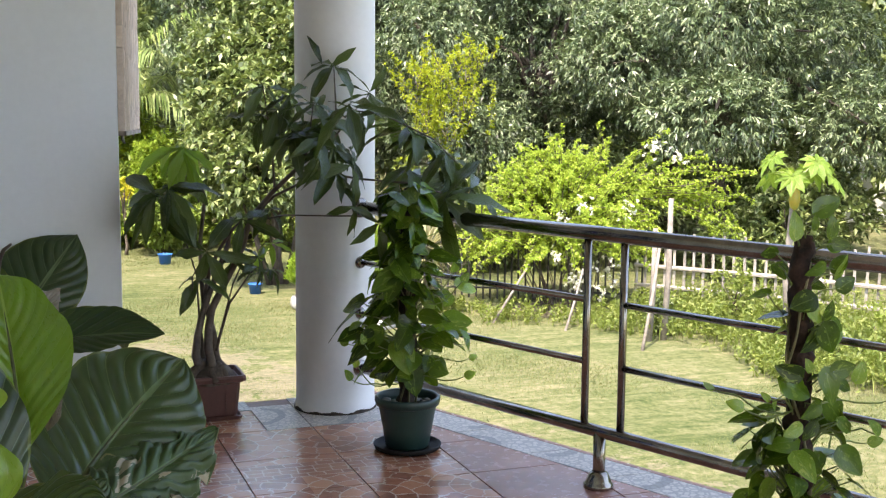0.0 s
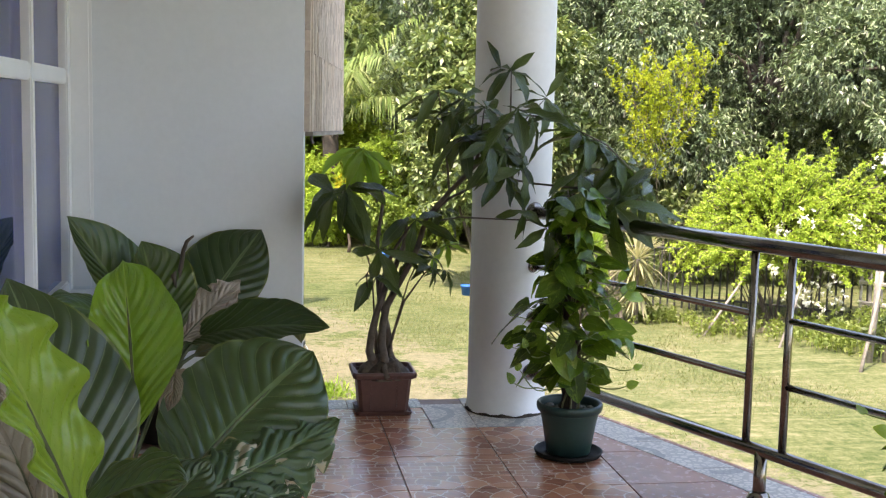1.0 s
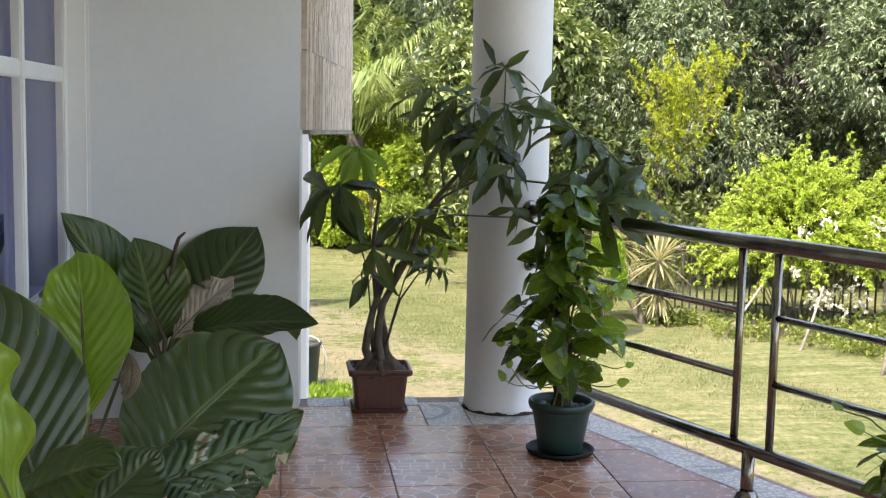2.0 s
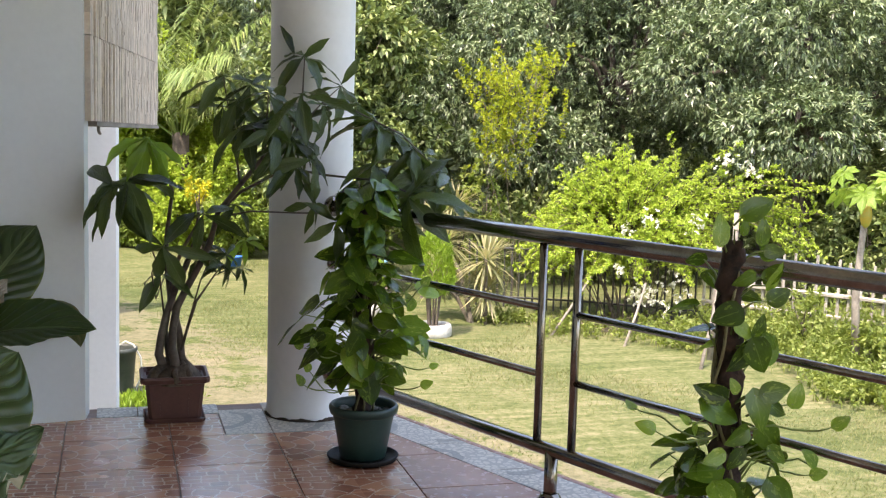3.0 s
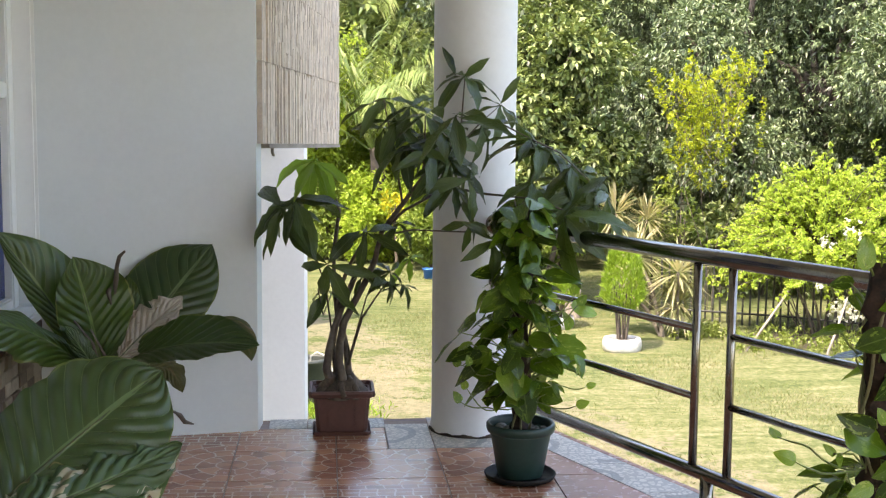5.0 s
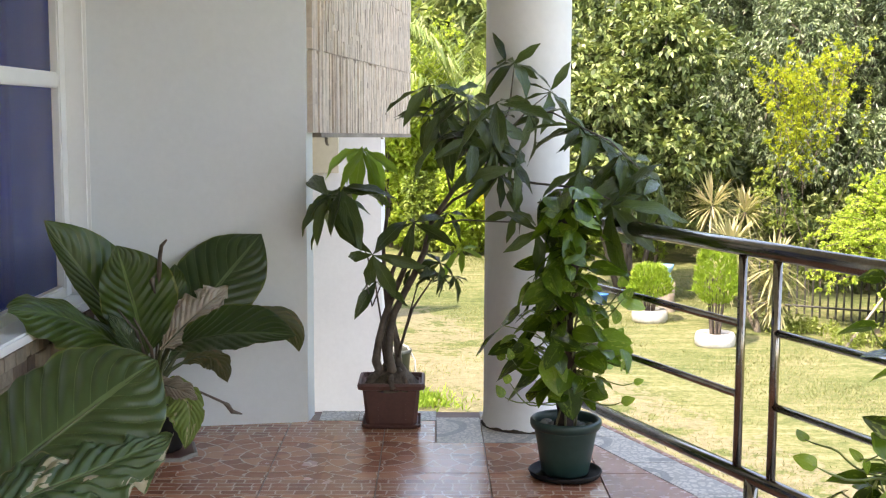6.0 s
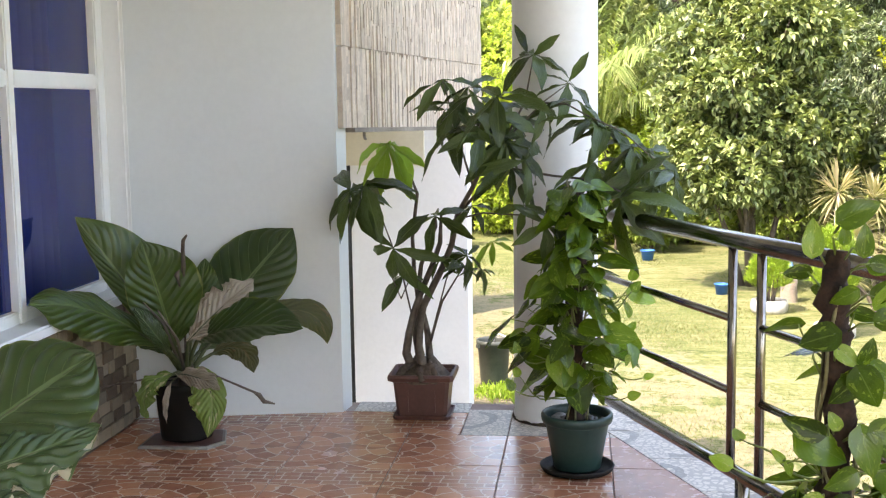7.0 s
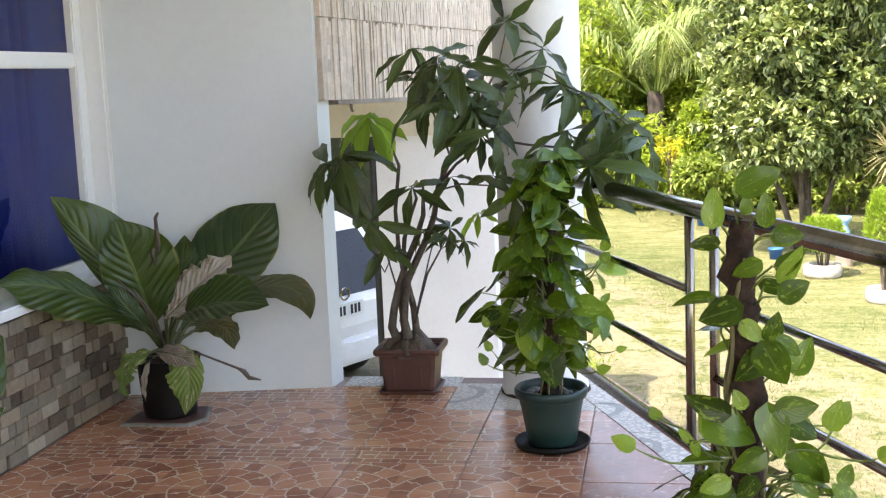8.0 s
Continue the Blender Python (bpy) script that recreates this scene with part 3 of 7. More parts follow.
# ---- round columns ----
def column(at, label):
    bm = lathe_bm([(0.174, 0.0), (0.1745, 0.02), (0.170, 0.035), (0.169, 0.10), (0.169, 2.75)], 64)
    c = part("column", bm, "plaster_out", None, smooth=True)
    c.location = (at[0], at[1], 0.0)
    tagged(c, label, "column", "terrace columns")
    # dark uneven joint where the plaster has broken off at the foot
    bm = bmesh.new()
    lo, hi, back = [], [], []
    for k in range(96):
        a = k / 96 * 2 * math.pi
        p = Vector((math.cos(a), math.sin(a), 0))
        h = 0.004 + 0.016 * max(0.0, noise.noise(p * 3.1 + Vector((at[0] * 9, 2, 5))) + 0.35) + 0.004 * noise.noise(p * 17)
        r = 0.1785 + 0.003 * noise.noise(p * 9)
        lo.append(bm.verts.new((r * p.x, r * p.y, 0.0)))
        hi.append(bm.verts.new((r * p.x, r * p.y, max(h, 0.002))))
        back.append(bm.verts.new((0.165 * p.x, 0.165 * p.y, max(h, 0.002))))
    for k in range(96):
        j = (k + 1) % 96
        bm.faces.new((lo[k], lo[j], hi[j], hi[k]))
        bm.faces.new((hi[k], hi[j], back[j], back[k]))
    part("ragged_base_joint", bm, "soil", c, "dark ragged gap at the foot")
    return c


COL1, COL2 = (0.150, -0.03), (1.345, -2.64)
column(COL1, "round white painted column at the corner of the terrace")
column(COL2, "round white painted column at the end of the railing")


# ---- stainless railing ----
def railing():
    t = thing("railing", (rail_x(-1.4), -1.4, 0), "stainless steel tube railing along the terrace edge", "railing")
    o = Vector((rail_x(-1.4), -1.4, 0))
    P = lambda y, z: Vector((rail_x(y), y, z)) - o
    ya, yb = COL1[1] - 0.13, COL2[1] + 0.03
    part("top_rail", tube_bm([P(ya, 0.875), P(yb, 0.875)], 0.026, 20), "steel", t, smooth=True)
    part("bottom_rail", tube_bm([P(ya, 0.195), P(yb, 0.195)], 0.0215, 18), "steel", t, smooth=True)
    y1, y2 = -1.335, -1.482
    for y in (y1, y2):
        part("post", tube_bm([P(y, 0.20), P(y, 0.868)], 0.0135, 14), "steel", t, smooth=True)
    for z in (0.43, 0.645):
        part("bar", tube_bm([P(ya, z), P(y1, z)], 0.0115, 12), "steel", t, smooth=True)
        part("bar", tube_bm([P(y2, z), P(yb, z)], 0.0115, 12), "steel", t, smooth=True)
    leg = part("leg", tube_bm([P(-1.40, 0.0), P(-1.40, 0.195)], 0.0215, 18), "steel", t, smooth=True)
    fl = lathe_bm([(0.0, 0.0), (0.052, 0.0), (0.052, 0.012), (0.046, 0.018), (0.044, 0.024), (0.034, 0.046), (0.030, 0.052), (0.0235, 0.056)], 28)
    part("flange", fl, "steel", leg, "flared steel foot cover", smooth=True)
    d = (P(yb, 0) - P(ya, 0)).normalized()
    for y, sg in ((COL1[1] - 0.152, 1),):
        for z, r in ((0.875, 0.042), (0.645, 0.026), (0.43, 0.026), (0.195, 0.036)):
            p = P(y, z)
            part("wall_collar", tube_bm([p - d * 0.012 * sg, p + d * 0.006 * sg, p + d * 0.02 * sg], [r, r, r * 0.7], 20), "steel", t, smooth=True)
    return t


railing()


# ---- the side wing: strip-stone face over the car port ----
W0, W1 = Vector((-0.738, -0.01)), Vector((-0.392, 2.705))
wdir = (W1 - W0).normalized()
wout = Vector((wdir.y, -wdir.x))
wing = tagged(thing("wall_wing", (0, 0, 0), "upper wall of the side wing faced with vertical stone strips", "wall"), kind="structure")
q0, q1 = W0 + wdir * 0.16, W1
part("wing_core", prism_bm([(q0 - wout * 0.2).to_tuple(), q0.to_tuple(), q1.to_tuple(), (q1 - wout * 0.2).to_tuple()], [1.185, 1.185, 1.14, 1.14], 3.1), "strip", wing)
part("wing_lip", prism_bm([(W0 + wdir * 0.155 - wout * 0.2).to_tuple(), (W0 + wdir * 0.155 + wout * 0.026).to_tuple(), (W1 + wout * 0.026).to_tuple(), (W1 - wout * 0.2).to_tuple()], [1.165, 1.165, 1.12, 1.12], [1.184, 1.184, 1.139, 1.139]), "concrete", wing)
# the slab past y 4.35 is unseen, added to keep the car in shade
tagged(part("roof_port", prism_bm([(-6, 0.14), (-0.75, 0.14), (-0.75, 4.35), (-2.5, 4.35), (-2.5, 10.35), (-6, 10.35)], 1.5, 1.7), "plaster_out"), "flat white roof over the car port, its unseen rear part added to shade the car", "roof", kind="structure")
port = tagged(part("wall_port", prism_bm([(-1.545, 4.325), (-0.622, 4.22), (-0.60, 4.36), (-1.525, 4.465)], GROUND, 1.55), "plaster_out"),
              "white painted pier wall of the car port", "wall", kind="structure")
# beam added for the band below the wing; its cream holds the warm bounce
M["cream"] = two_tone("cream_warm_bounce", (0.66, 0.60, 0.46), (0.74, 0.68, 0.54), 2.0, 0.6, 30, 0.0015)
tagged(part("beam_port", prism_bm([(-6, 4.80), (-0.95, 4.226), (-0.93, 4.406), (-6, 4.98)], 0.82, 1.56), "cream"), "beam across the front of the car port, warm bounced light in its cream colour", "beam", kind="structure")
# dark mottled green stands in for the shaded greenery behind the car
M["shaded_green_wall"] = two_tone("shaded_green_wall", (0.030, 0.036, 0.018), (0.085, 0.095, 0.045), 5, 0.9, 26, 0.01)
tagged(part("wall_port_back", box_bm((-6, 10.2, GROUND), (-1.3, 10.35, 2.2)), "shaded_green_wall"), "back wall of the car port, dark green in place of shaded greenery", "wall", kind="structure")
tagged(part("wall_port_side", box_bm((-6.15, 0.14, GROUND), (-6, 10.35, 2.2)), "plaster_out"), "white side wall of the car port", "wall", kind="structure")
dp = part("dark_upright", tube_bm([(-1.576, 4.36, GROUND), (-1.576, 4.36, 1.5)], 0.030, 14), "iron", None, smooth=True)
tagged(dp, "slim dark upright beside the white pier", "post")

for s in (0.35, 1.75):
    q = W0 + wdir * s + wout * 0.004
    h = part("bracket", tube_bm([(q.x, q.y, 1.165), (q.x, q.y, 1.145), (q.x + 0.004, q.y - 0.004, 1.132), (q.x + 0.010, q.y - 0.006, 1.13)], [0.007, 0.007, 0.006, 0.005], 8), "concrete", None, smooth=True)
    tagged(h, "small grey hook under the stone-faced wall", "hook", "hooks under the wing wall")

# ---- the ground ----
def ground():
    rng = np.random.default_rng(5)
    n, m = 150, 150
    xs = np.concatenate([np.linspace(-400, -14, 12), np.linspace(-13, 22, n), np.linspace(23, 400, 12)])
    yy = np.concatenate([np.linspace(-400, -9, 10), np.linspace(-8, 26, m), np.linspace(27, 400, 12)])
    gx, gy = np.meshgrid(xs, yy)
    gz = GROUND + 0.018 * np.sin(gx * 1.3 + 0.5 * np.sin(gy)) * np.cos(gy * 0.9) + rng.normal(0, 0.006, gx.shape)
    gz[(np.abs(gx) > 25) | (np.abs(gy) > 30)] = GROUND
    v = np.stack([gx, gy, gz], -1).reshape(-1, 3)
    w, h = len(xs), len(yy)
    i = (np.arange(h - 1)[:, None] * w + np.arange(w - 1)[None]).ravel()
    f = np.stack([i, i + 1, i + 1 + w, i + w], 1)
    me = bpy.data.meshes.new("ground")
    me.from_pydata(v.tolist(), [], f.tolist())
    ob = mesh_part("ground", me, "lawn", None, smooth=True)
    tagged(ob, "sunlit mown lawn with bare sandy patches", "lawn", kind="structure")
    k = 380000
    x, y = rng.uniform(-4, 10, k), rng.uniform(1.5, 22, k)
    patch = np.sin(x * 1.7 + np.sin(y * 1.1)) + np.sin(y * 2.3 + np.sin(x * 0.8)) + rng.normal(0, 0.8, k)
    near = (x + 0.41 * y) < 3.2 + rng.normal(0, 0.8, k)
    keep = (patch > -0.9) & ~(near & (rng.random(k) < 0.75)) & ~((x < -0.5) & (y < 4.6))
    x, y = x[keep], y[keep]
    k = len(x)
    a, hgt = rng.uniform(0, 6.28, k), rng.uniform(0.008, 0.030, k) * (1 + 0.5 * np.sin(x * 2.1 + 1.7 * np.sin(y * 1.9)))
    b = np.stack([x, y, np.full(k, GROUND - 0.005)], 1)
    sd = np.stack([np.cos(a), np.sin(a), 0 * a], 1) * 0.005
    lean = np.stack([np.sin(a * 3), np.cos(a * 3), 0 * a], 1) * hgt[:, None] * 0.7
    tip = b + lean + np.stack([0 * a, 0 * a, hgt], 1)
    q = np.stack([b - sd, b + sd, tip], 1)
    g = mesh_part("grass", quads_mesh("grass", q, 3), "grass")
    tagged(g, "short patchy lawn grass", "grass", kind="stuff")


ground()


# ---- the garden ----
R = np.random.default_rng


def mango(at, top, spread, seed, count):
    rng = R(seed)
    lobes = []
    for _ in range(24):
        a, k = rng.uniform(0, 6.28), rng.uniform(0.15, 1.0)
        z = rng.uniform(0.9 if at[0] > 10 else 0.4, top)
        lobes.append((at[0] + math.cos(a) * spread * k, at[1] + math.sin(a) * spread * k, z, *(rng.uniform(0.65, 1.25, 2)), rng.uniform(0.5, 0.95)))
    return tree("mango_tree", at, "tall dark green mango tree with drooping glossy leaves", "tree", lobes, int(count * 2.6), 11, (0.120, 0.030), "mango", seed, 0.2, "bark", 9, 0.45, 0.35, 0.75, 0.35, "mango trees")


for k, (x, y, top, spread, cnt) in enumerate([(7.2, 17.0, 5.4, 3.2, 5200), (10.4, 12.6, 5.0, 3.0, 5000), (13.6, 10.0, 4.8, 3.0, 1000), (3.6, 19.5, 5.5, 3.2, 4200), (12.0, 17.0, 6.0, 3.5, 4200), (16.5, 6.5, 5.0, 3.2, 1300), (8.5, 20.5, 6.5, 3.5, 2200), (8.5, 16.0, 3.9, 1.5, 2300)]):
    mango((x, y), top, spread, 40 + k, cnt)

rng = R(11)
broadleaf = tree("broadleaf_tree", (2.75, 13.1), "dense broad-leaved garden tree with several thin trunks", "tree", [(2.75 + d[0] * 1.25 * k, 13.1 + d[1] * 1.15 * k, 1.15 + d[2] * 2.45 * k, *rng.uniform(0.38, 0.72, 3)) for d, k in [(unit(rng.normal(0, 1, 3)), rng.uniform(0.35, 1.0)) for _ in range(40)]], 8000, 8, (0.130, 0.062), "broad", 12, 0.085, "bark", 16, 0.15, 0.6, 1.0, 0.12)

for x, y, tx, ty, tz in ((2.62, 13.0, 1.9, 12.8, 0.6), (2.85, 13.05, 3.4, 12.9, 0.9), (2.7, 12.95, 2.5, 12.4, 1.0)):
    x, y, tx, ty = x - 2.75, y - 13.1, tx - 2.75, ty - 13.1
    part("side_trunk", tube_bm([(x, y, -0.05), (x + (tx - x) * 0.35, y + (ty - y) * 0.35, 0.8), (tx, ty, tz - GROUND)], [0.05, 0.04, 0.012], 8), "bark", broadleaf, smooth=True)


def sprays(name, at, label, category, shoots, material, seed, leaf, per=3, step=0.07, stem_r=0.012, bark="bark"):
    """A bush or slender tree of arching shoots, leafy along their length. shoots: (start, direction, length, arch, bare)."""
    rng = R(seed)
    t = thing(name, (at[0], at[1], GROUND), label, category)
    o = np.array([at[0], at[1], GROUND])
    bm = bmesh.new()
    cs, ds = [], []
    for s0, d, L, arch, bare in shoots:
        p, d = np.array(s0, float) - o, unit(np.array(d, float))
        n = max(4, int(L / step))
        pts = []
        for i in range(n):
            pts.append(p.copy())
            d = unit(d + np.array([0, 0, -arch * step]) + rng.normal(0, 0.05, 3))
            p = p + d * L / n
            if i / n > bare:
                cs.append(p.copy())
                ds.append(d.copy())
        tube_bm([tuple(q) for q in pts[::3] + [pts[-1]]], [stem_r * (1 - 0.8 * k / (len(pts[::3]) + 1)) for k in range(len(pts[::3]) + 1)], 5, bm)
    part("stem", bm, bark, t)
    mesh_part("crown", quads_mesh("crown", leaves_at(rng, np.array(cs) + rng.normal(0, 0.02, (len(cs), 3)), np.array(ds), per, leaf[0], leaf[1], 0.1, 0.9)), material, t)
    return t


rng = R(77)
sh = []
for x0, top in ((4.95, 3.0), (5.05, 3.5), (5.16, 3.8), (5.22, 3.4)):
    sh.append(((x0, 12.0, GROUND), ((x0 - 5.08) * 0.7, 0, 1), top, 0.0, 0.72))
for k in range(150):
    if rng.random() < 0.72:
        z = 0.2 + 1.65 * rng.random() ** 0.8
        x0 = 5.04 - 0.24 * max(0.0, (z - 0.3) / 1.6) + rng.normal(0, 0.17)
    else:
        z = rng.uniform(1.0, 2.05)
        x0 = 5.22 + 0.30 * (z - 0.9) + rng.normal(0, 0.10)
    a = rng.uniform(0, 6.28)
    sh.append(((x0, 12.0 + rng.normal(0, 0.25), z), (math.cos(a) * 0.55, math.sin(a) * 0.5, 0.9), rng.uniform(0.2, 0.52), rng.uniform(-0.2, 0.3), 0.05))
sprays("yellow_tree", (5.05, 12.0), "slender young tree with yellow-green leaves", "tree", sh, "yellow", 78, (0.056, 0.027), 8, 0.05, 0.006, "bark")

# flowering lime-green bush with arching sprays, before the fence
rng = R(21)
sh = []
for k in range(680):
    a, el = rng.uniform(0, 6.28), rng.uniform(-0.25, 1.5)
    k0 = rng.uniform(0.35, 0.75)
    d = np.array([math.cos(a) * math.cos(el), math.sin(a) * math.cos(el), math.sin(el)])
    s0 = np.array([6.08, 9.95, -0.52]) + d * (1.22, 0.95, 0.9) * k0
    sh.append((tuple(s0), tuple(d * (1, 1, 0.7) + (0, 0, 0.45)), rng.uniform(0.4, 0.85), rng.uniform(0.7, 2.2), 0.0))
for k in range(22):
    x = rng.uniform(5.5, 6.9)
    sg = rng.uniform(-0.1, 1.2)
    sh.append(((x, 9.9, -0.3), (0.75 * sg, -0.1, 1.0), rng.uniform(1.05, 1.45), rng.uniform(0.7, 1.05), 0.35))
for k in range(26):
    sh.append(((6.45 + 0.032 * k, 9.8, -0.05), (0.9 + 0.04 * k, -0.15, 0.82 - 0.018 * k), rng.uniform(1.5, 2.3), rng.uniform(0.35, 0.6), 0.15))
for k in range(22):
    x = rng.uniform(-0.9, 0.9)
    sh.append(((6.15 + x * 0.45, 9.9 + rng.uniform(-0.3, 0.3), GROUND), (0.45 * x, rng.uniform(-0.2, 0.2), 1.0), rng.uniform(0.9, 1.3), 0.1, 0.9))
bush = sprays("flowering_bush", (6.2, 10.2), "lime-green arching bush with clusters of white flowers", "bush", sh, "lime", 22, (0.047, 0.029), 10, 0.045, 0.010)
for k, q in enumerate([(6.1, 9.2, -0.9), (6.35, 9.1, -0.8), (6.2, 9.0, -1.1), (6.5, 9.1, -1.05), (6.0, 9.15, 0.0), (6.6, 9.05, -0.05), (5.75, 9.2, -0.2), (5.61, 9.0, -0.66), (5.95, 9.1, -1.04), (5.85, 9.05, -0.98), (7.3, 9.6, 0.75), (7.7, 9.6, 0.62)]):
    cen = np.array(q) + R(230 + k).normal(0, 0.07, (14, 3)) - (6.2, 10.2, GROUND)
    mesh_part("flower_head", quads_mesh("flower_head", leaves_at(R(24 + k), cen, unit(R(250 + k).normal(0, 1, cen.shape)), 6, 0.042, 0.036, 0.0)), "flower", bush)["kind"] = "stuff"


def shrub(at, size, count, leaf, material, seed, label, name="shrub", base=0.1):
    rng = R(seed)
    return tree(name, at, label, "shrub", heap(rng, (at[0], at[1], GROUND + base + size[2] * 0.75), size, 8, 0.5), count, 8, leaf, material, seed, 0.03, "bark", 6, 0.0, 0.5, 1.0, 0.3)


# hedges and shrubs that close the far side of the lawn
for k, (x, y, sx, sz, mt, cnt) in enumerate([(-5.5, 22, 2.6, 3.2, "broad", 2600), (-2.0, 23, 2.4, 3.0, "hedge", 2600), (1.2, 24, 2.4, 3.0, "broad", 2600), (4.4, 23.5, 2.2, 3.4, "broad", 2200), (-0.9, 20.5, 1.1, 1.1, "hedge", 1100), (0.9, 20.0, 1.0, 1.2, "yellow", 1000), (2.3, 18.6, 1.3, 1.6, "hedge", 1500), (-2.6, 20.8, 1.3, 1.5, "lime", 1200), (3.9, 17.0, 1.2, 1.8, "hedge", 1500), (-8.5, 24, 3, 3.4, "broad", 1800), (1.5, 17.2, 0.7, 0.6, "hedge", 600), (1.1, 20.2, 0.9, 1.6, "lime", 1500), (-0.6, 20.0, 0.9, 2.2, "lime", 1500), (-3.2, 17.4, 1.2, 1.3, "hedge", 1000), (8.6, 13.2, 1.5, 1.2, "broad", 1100), (11.6, 12.6, 1.6, 1.5, "broad", 1300), (14.2, 10.4, 1.6, 1.5, "broad", 1200), (12.9, 14.5, 1.6, 1.9, "broad", 1300), (10.6, 10.9, 1.4, 1.1, "broad", 1000), (12.4, 8.6, 1.5, 1.3, "broad", 1000), (6.6, 13.6, 1.3, 1.0, "broad", 900)]):
    shrub((x, y), (sx, sx * 0.8, sz), cnt, (0.2, 0.09) if sz > 2 else (0.13, 0.06), mt, 60 + k, {"broad": "tall leafy green tree-like shrub at the lawn's far edge", "hedge": "loose light green garden shrub", "yellow": "yellow-leaved croton shrub beside the lawn", "lime": "bright lime-green garden shrub"}[mt], "garden_shrub")


# coconut palms
def palm(at, crown, size, seed, fronds=22):
    """A crown of arching fronds, each a bent rib with two rows of narrow hanging leaflets."""
    rng = R(seed)
    t = thing("coconut_palm", (at[0], at[1], GROUND), "young coconut palm with arching pale-tipped fronds", "palm", "coconut palms")
    part("trunk", tube_bm([(0, 0, -0.05), (0.05, 0, crown * 0.5), (0, 0, crown)], [0.2, 0.16, 0.17], 12), "bark", t, smooth=True)
    for k in range(fronds):
        a = k * 2.4 + rng.uniform(-0.25, 0.25)
        low = k / (fronds - 1)
        el = 1.5 - 0.85 * low + rng.uniform(-0.1, 0.1)
        L = size * rng.uniform(0.85, 1.1) * (0.85 + 0.25 * math.sin(low * 3.1))
        bend = rng.uniform(0.8, 1.3) * (0.5 + 1.0 * low)
        p = np.array([0.1 * math.cos(a), 0.1 * math.sin(a), crown - 0.1])
        n = 16
        pts = []
        for j in range(n):
            pts.append(p.copy())
            p = p + np.array([math.cos(a) * math.cos(el), math.sin(a) * math.cos(el), math.sin(el)]) * L / (n - 1)
            el -= bend * 2.0 * (j / n) / n * 1.6
        pts = np.array(pts)
        fr = part("frond", tube_bm(pts.tolist(), list(np.linspace(0.026, 0.004, n)), 5), "palm", t)
        m = 62
        i = np.repeat(np.linspace(2.2, n - 1.05, m), 2)
        lo = np.floor(i).astype(int)
        nx = np.minimum(lo + 1, n - 1)
        b = pts[lo] + (pts[nx] - pts[lo]) * (i - lo)[:, None]
        d = unit(pts[nx] - pts[lo])
        sgn = np.tile([1.0, -1.0], m)[:, None]
        flat = np.array([-math.sin(a), math.cos(a), 0.0])
        way = unit(flat * sgn * 0.75 + d * 0.75 + np.array([0, 0, -0.35]) + rng.normal(0, 0.10, d.shape))
        ln = (size * 0.24 * np.sin(np.clip((i - 0.8) / n, 0.05, 1) * math.pi) + 0.08)[:, None] * rng.uniform(0.8, 1.15, (len(i), 1))
        side = unit(np.cross(way, np.array([0, 0, 1.0]))) * 0.017
        mid = b + way * ln * 0.55
        tip = b + way * ln - np.array([0, 0, 1]) * ln * rng.uniform(0.25, 0.6, (len(i), 1))
        mesh_part("frond_blade", quads_mesh("frond_blade", np.stack([b, mid - side, tip, mid + side], 1)), "palm", fr)
    return t


palm((0.60, 19.2), 2.25, 2.9, 31, 20)
palm((1.15, 25.0), 5.2, 2.4, 32, 18)


# planters with clipped shrubs, tubs, spiky plants
def tyre_planter(at, r, label):
    t = thing("tyre_planter", (at[0], at[1], GROUND), label, "planter", "white tyre planters")
    part("tyre", lathe_bm([(r * 0.72, 0.0), (r * 0.92, 0.0), (r, 0.03), (r * 1.02, 0.08), (r, 0.13), (r * 0.93, 0.165), (r * 0.74, 0.165), (r * 0.70, 0.14), (r * 0.70, 0.02)], 30), "white_tyre", t, smooth=True)
    part("soil", lathe_bm([(0, 0.12), (r * 0.72, 0.11)], 20), "soil", t)
    return t


tyre_planter((3.13, 9.05), 0.235, "low white painted tyre used as a planter on the lawn")
tyre_planter((2.66, 10.75), 0.235, "low white painted tyre planter beside the shrubs")


def conifer(at, h, r, seed):
    rng = R(seed)
    t = thing("thuja_shrub", (at[0], at[1], GROUND + 0.12), "upright bright green feathery conifer shrub growing in a planter", "shrub")
    bm = bmesh.new()
    for k in range(7):
        a = k * 0.9
        tube_bm([(0.05 * math.cos(a), 0.05 * math.sin(a), 0), (0.09 * math.cos(a), 0.09 * math.sin(a), h * 0.35), (0.11 * math.cos(a), 0.11 * math.sin(a), h * 0.6)], [0.013, 0.01, 0.005], 6, bm)
    part("stem", bm, "bark", t)
    n = 1000
    z = rng.uniform(0.30, 1, n) ** 0.9
    a = rng.uniform(0, 6.28, n)
    rr = r * np.sqrt(np.clip(1.25 - z, 0.05, 1)) * (0.55 + 0.45 * rng.random(n) ** 0.4) * np.clip((z - 0.22) * 4, 0.2, 1)
    c = np.stack([rr * np.cos(a), rr * np.sin(a), z * h], 1)
    o = unit(np.stack([np.cos(a) * 0.4, np.sin(a) * 0.4, 1 + 0 * a], 1))
    mesh_part("crown", quads_mesh("crown", leaves_at(rng, c, o, 5, 0.075, 0.012, -0.3, 0.55)), "thuja", t)


conifer((3.13, 9.05), 1.12, 0.30, 71)
conifer((2.66, 10.75), 0.60, 0.34, 72)


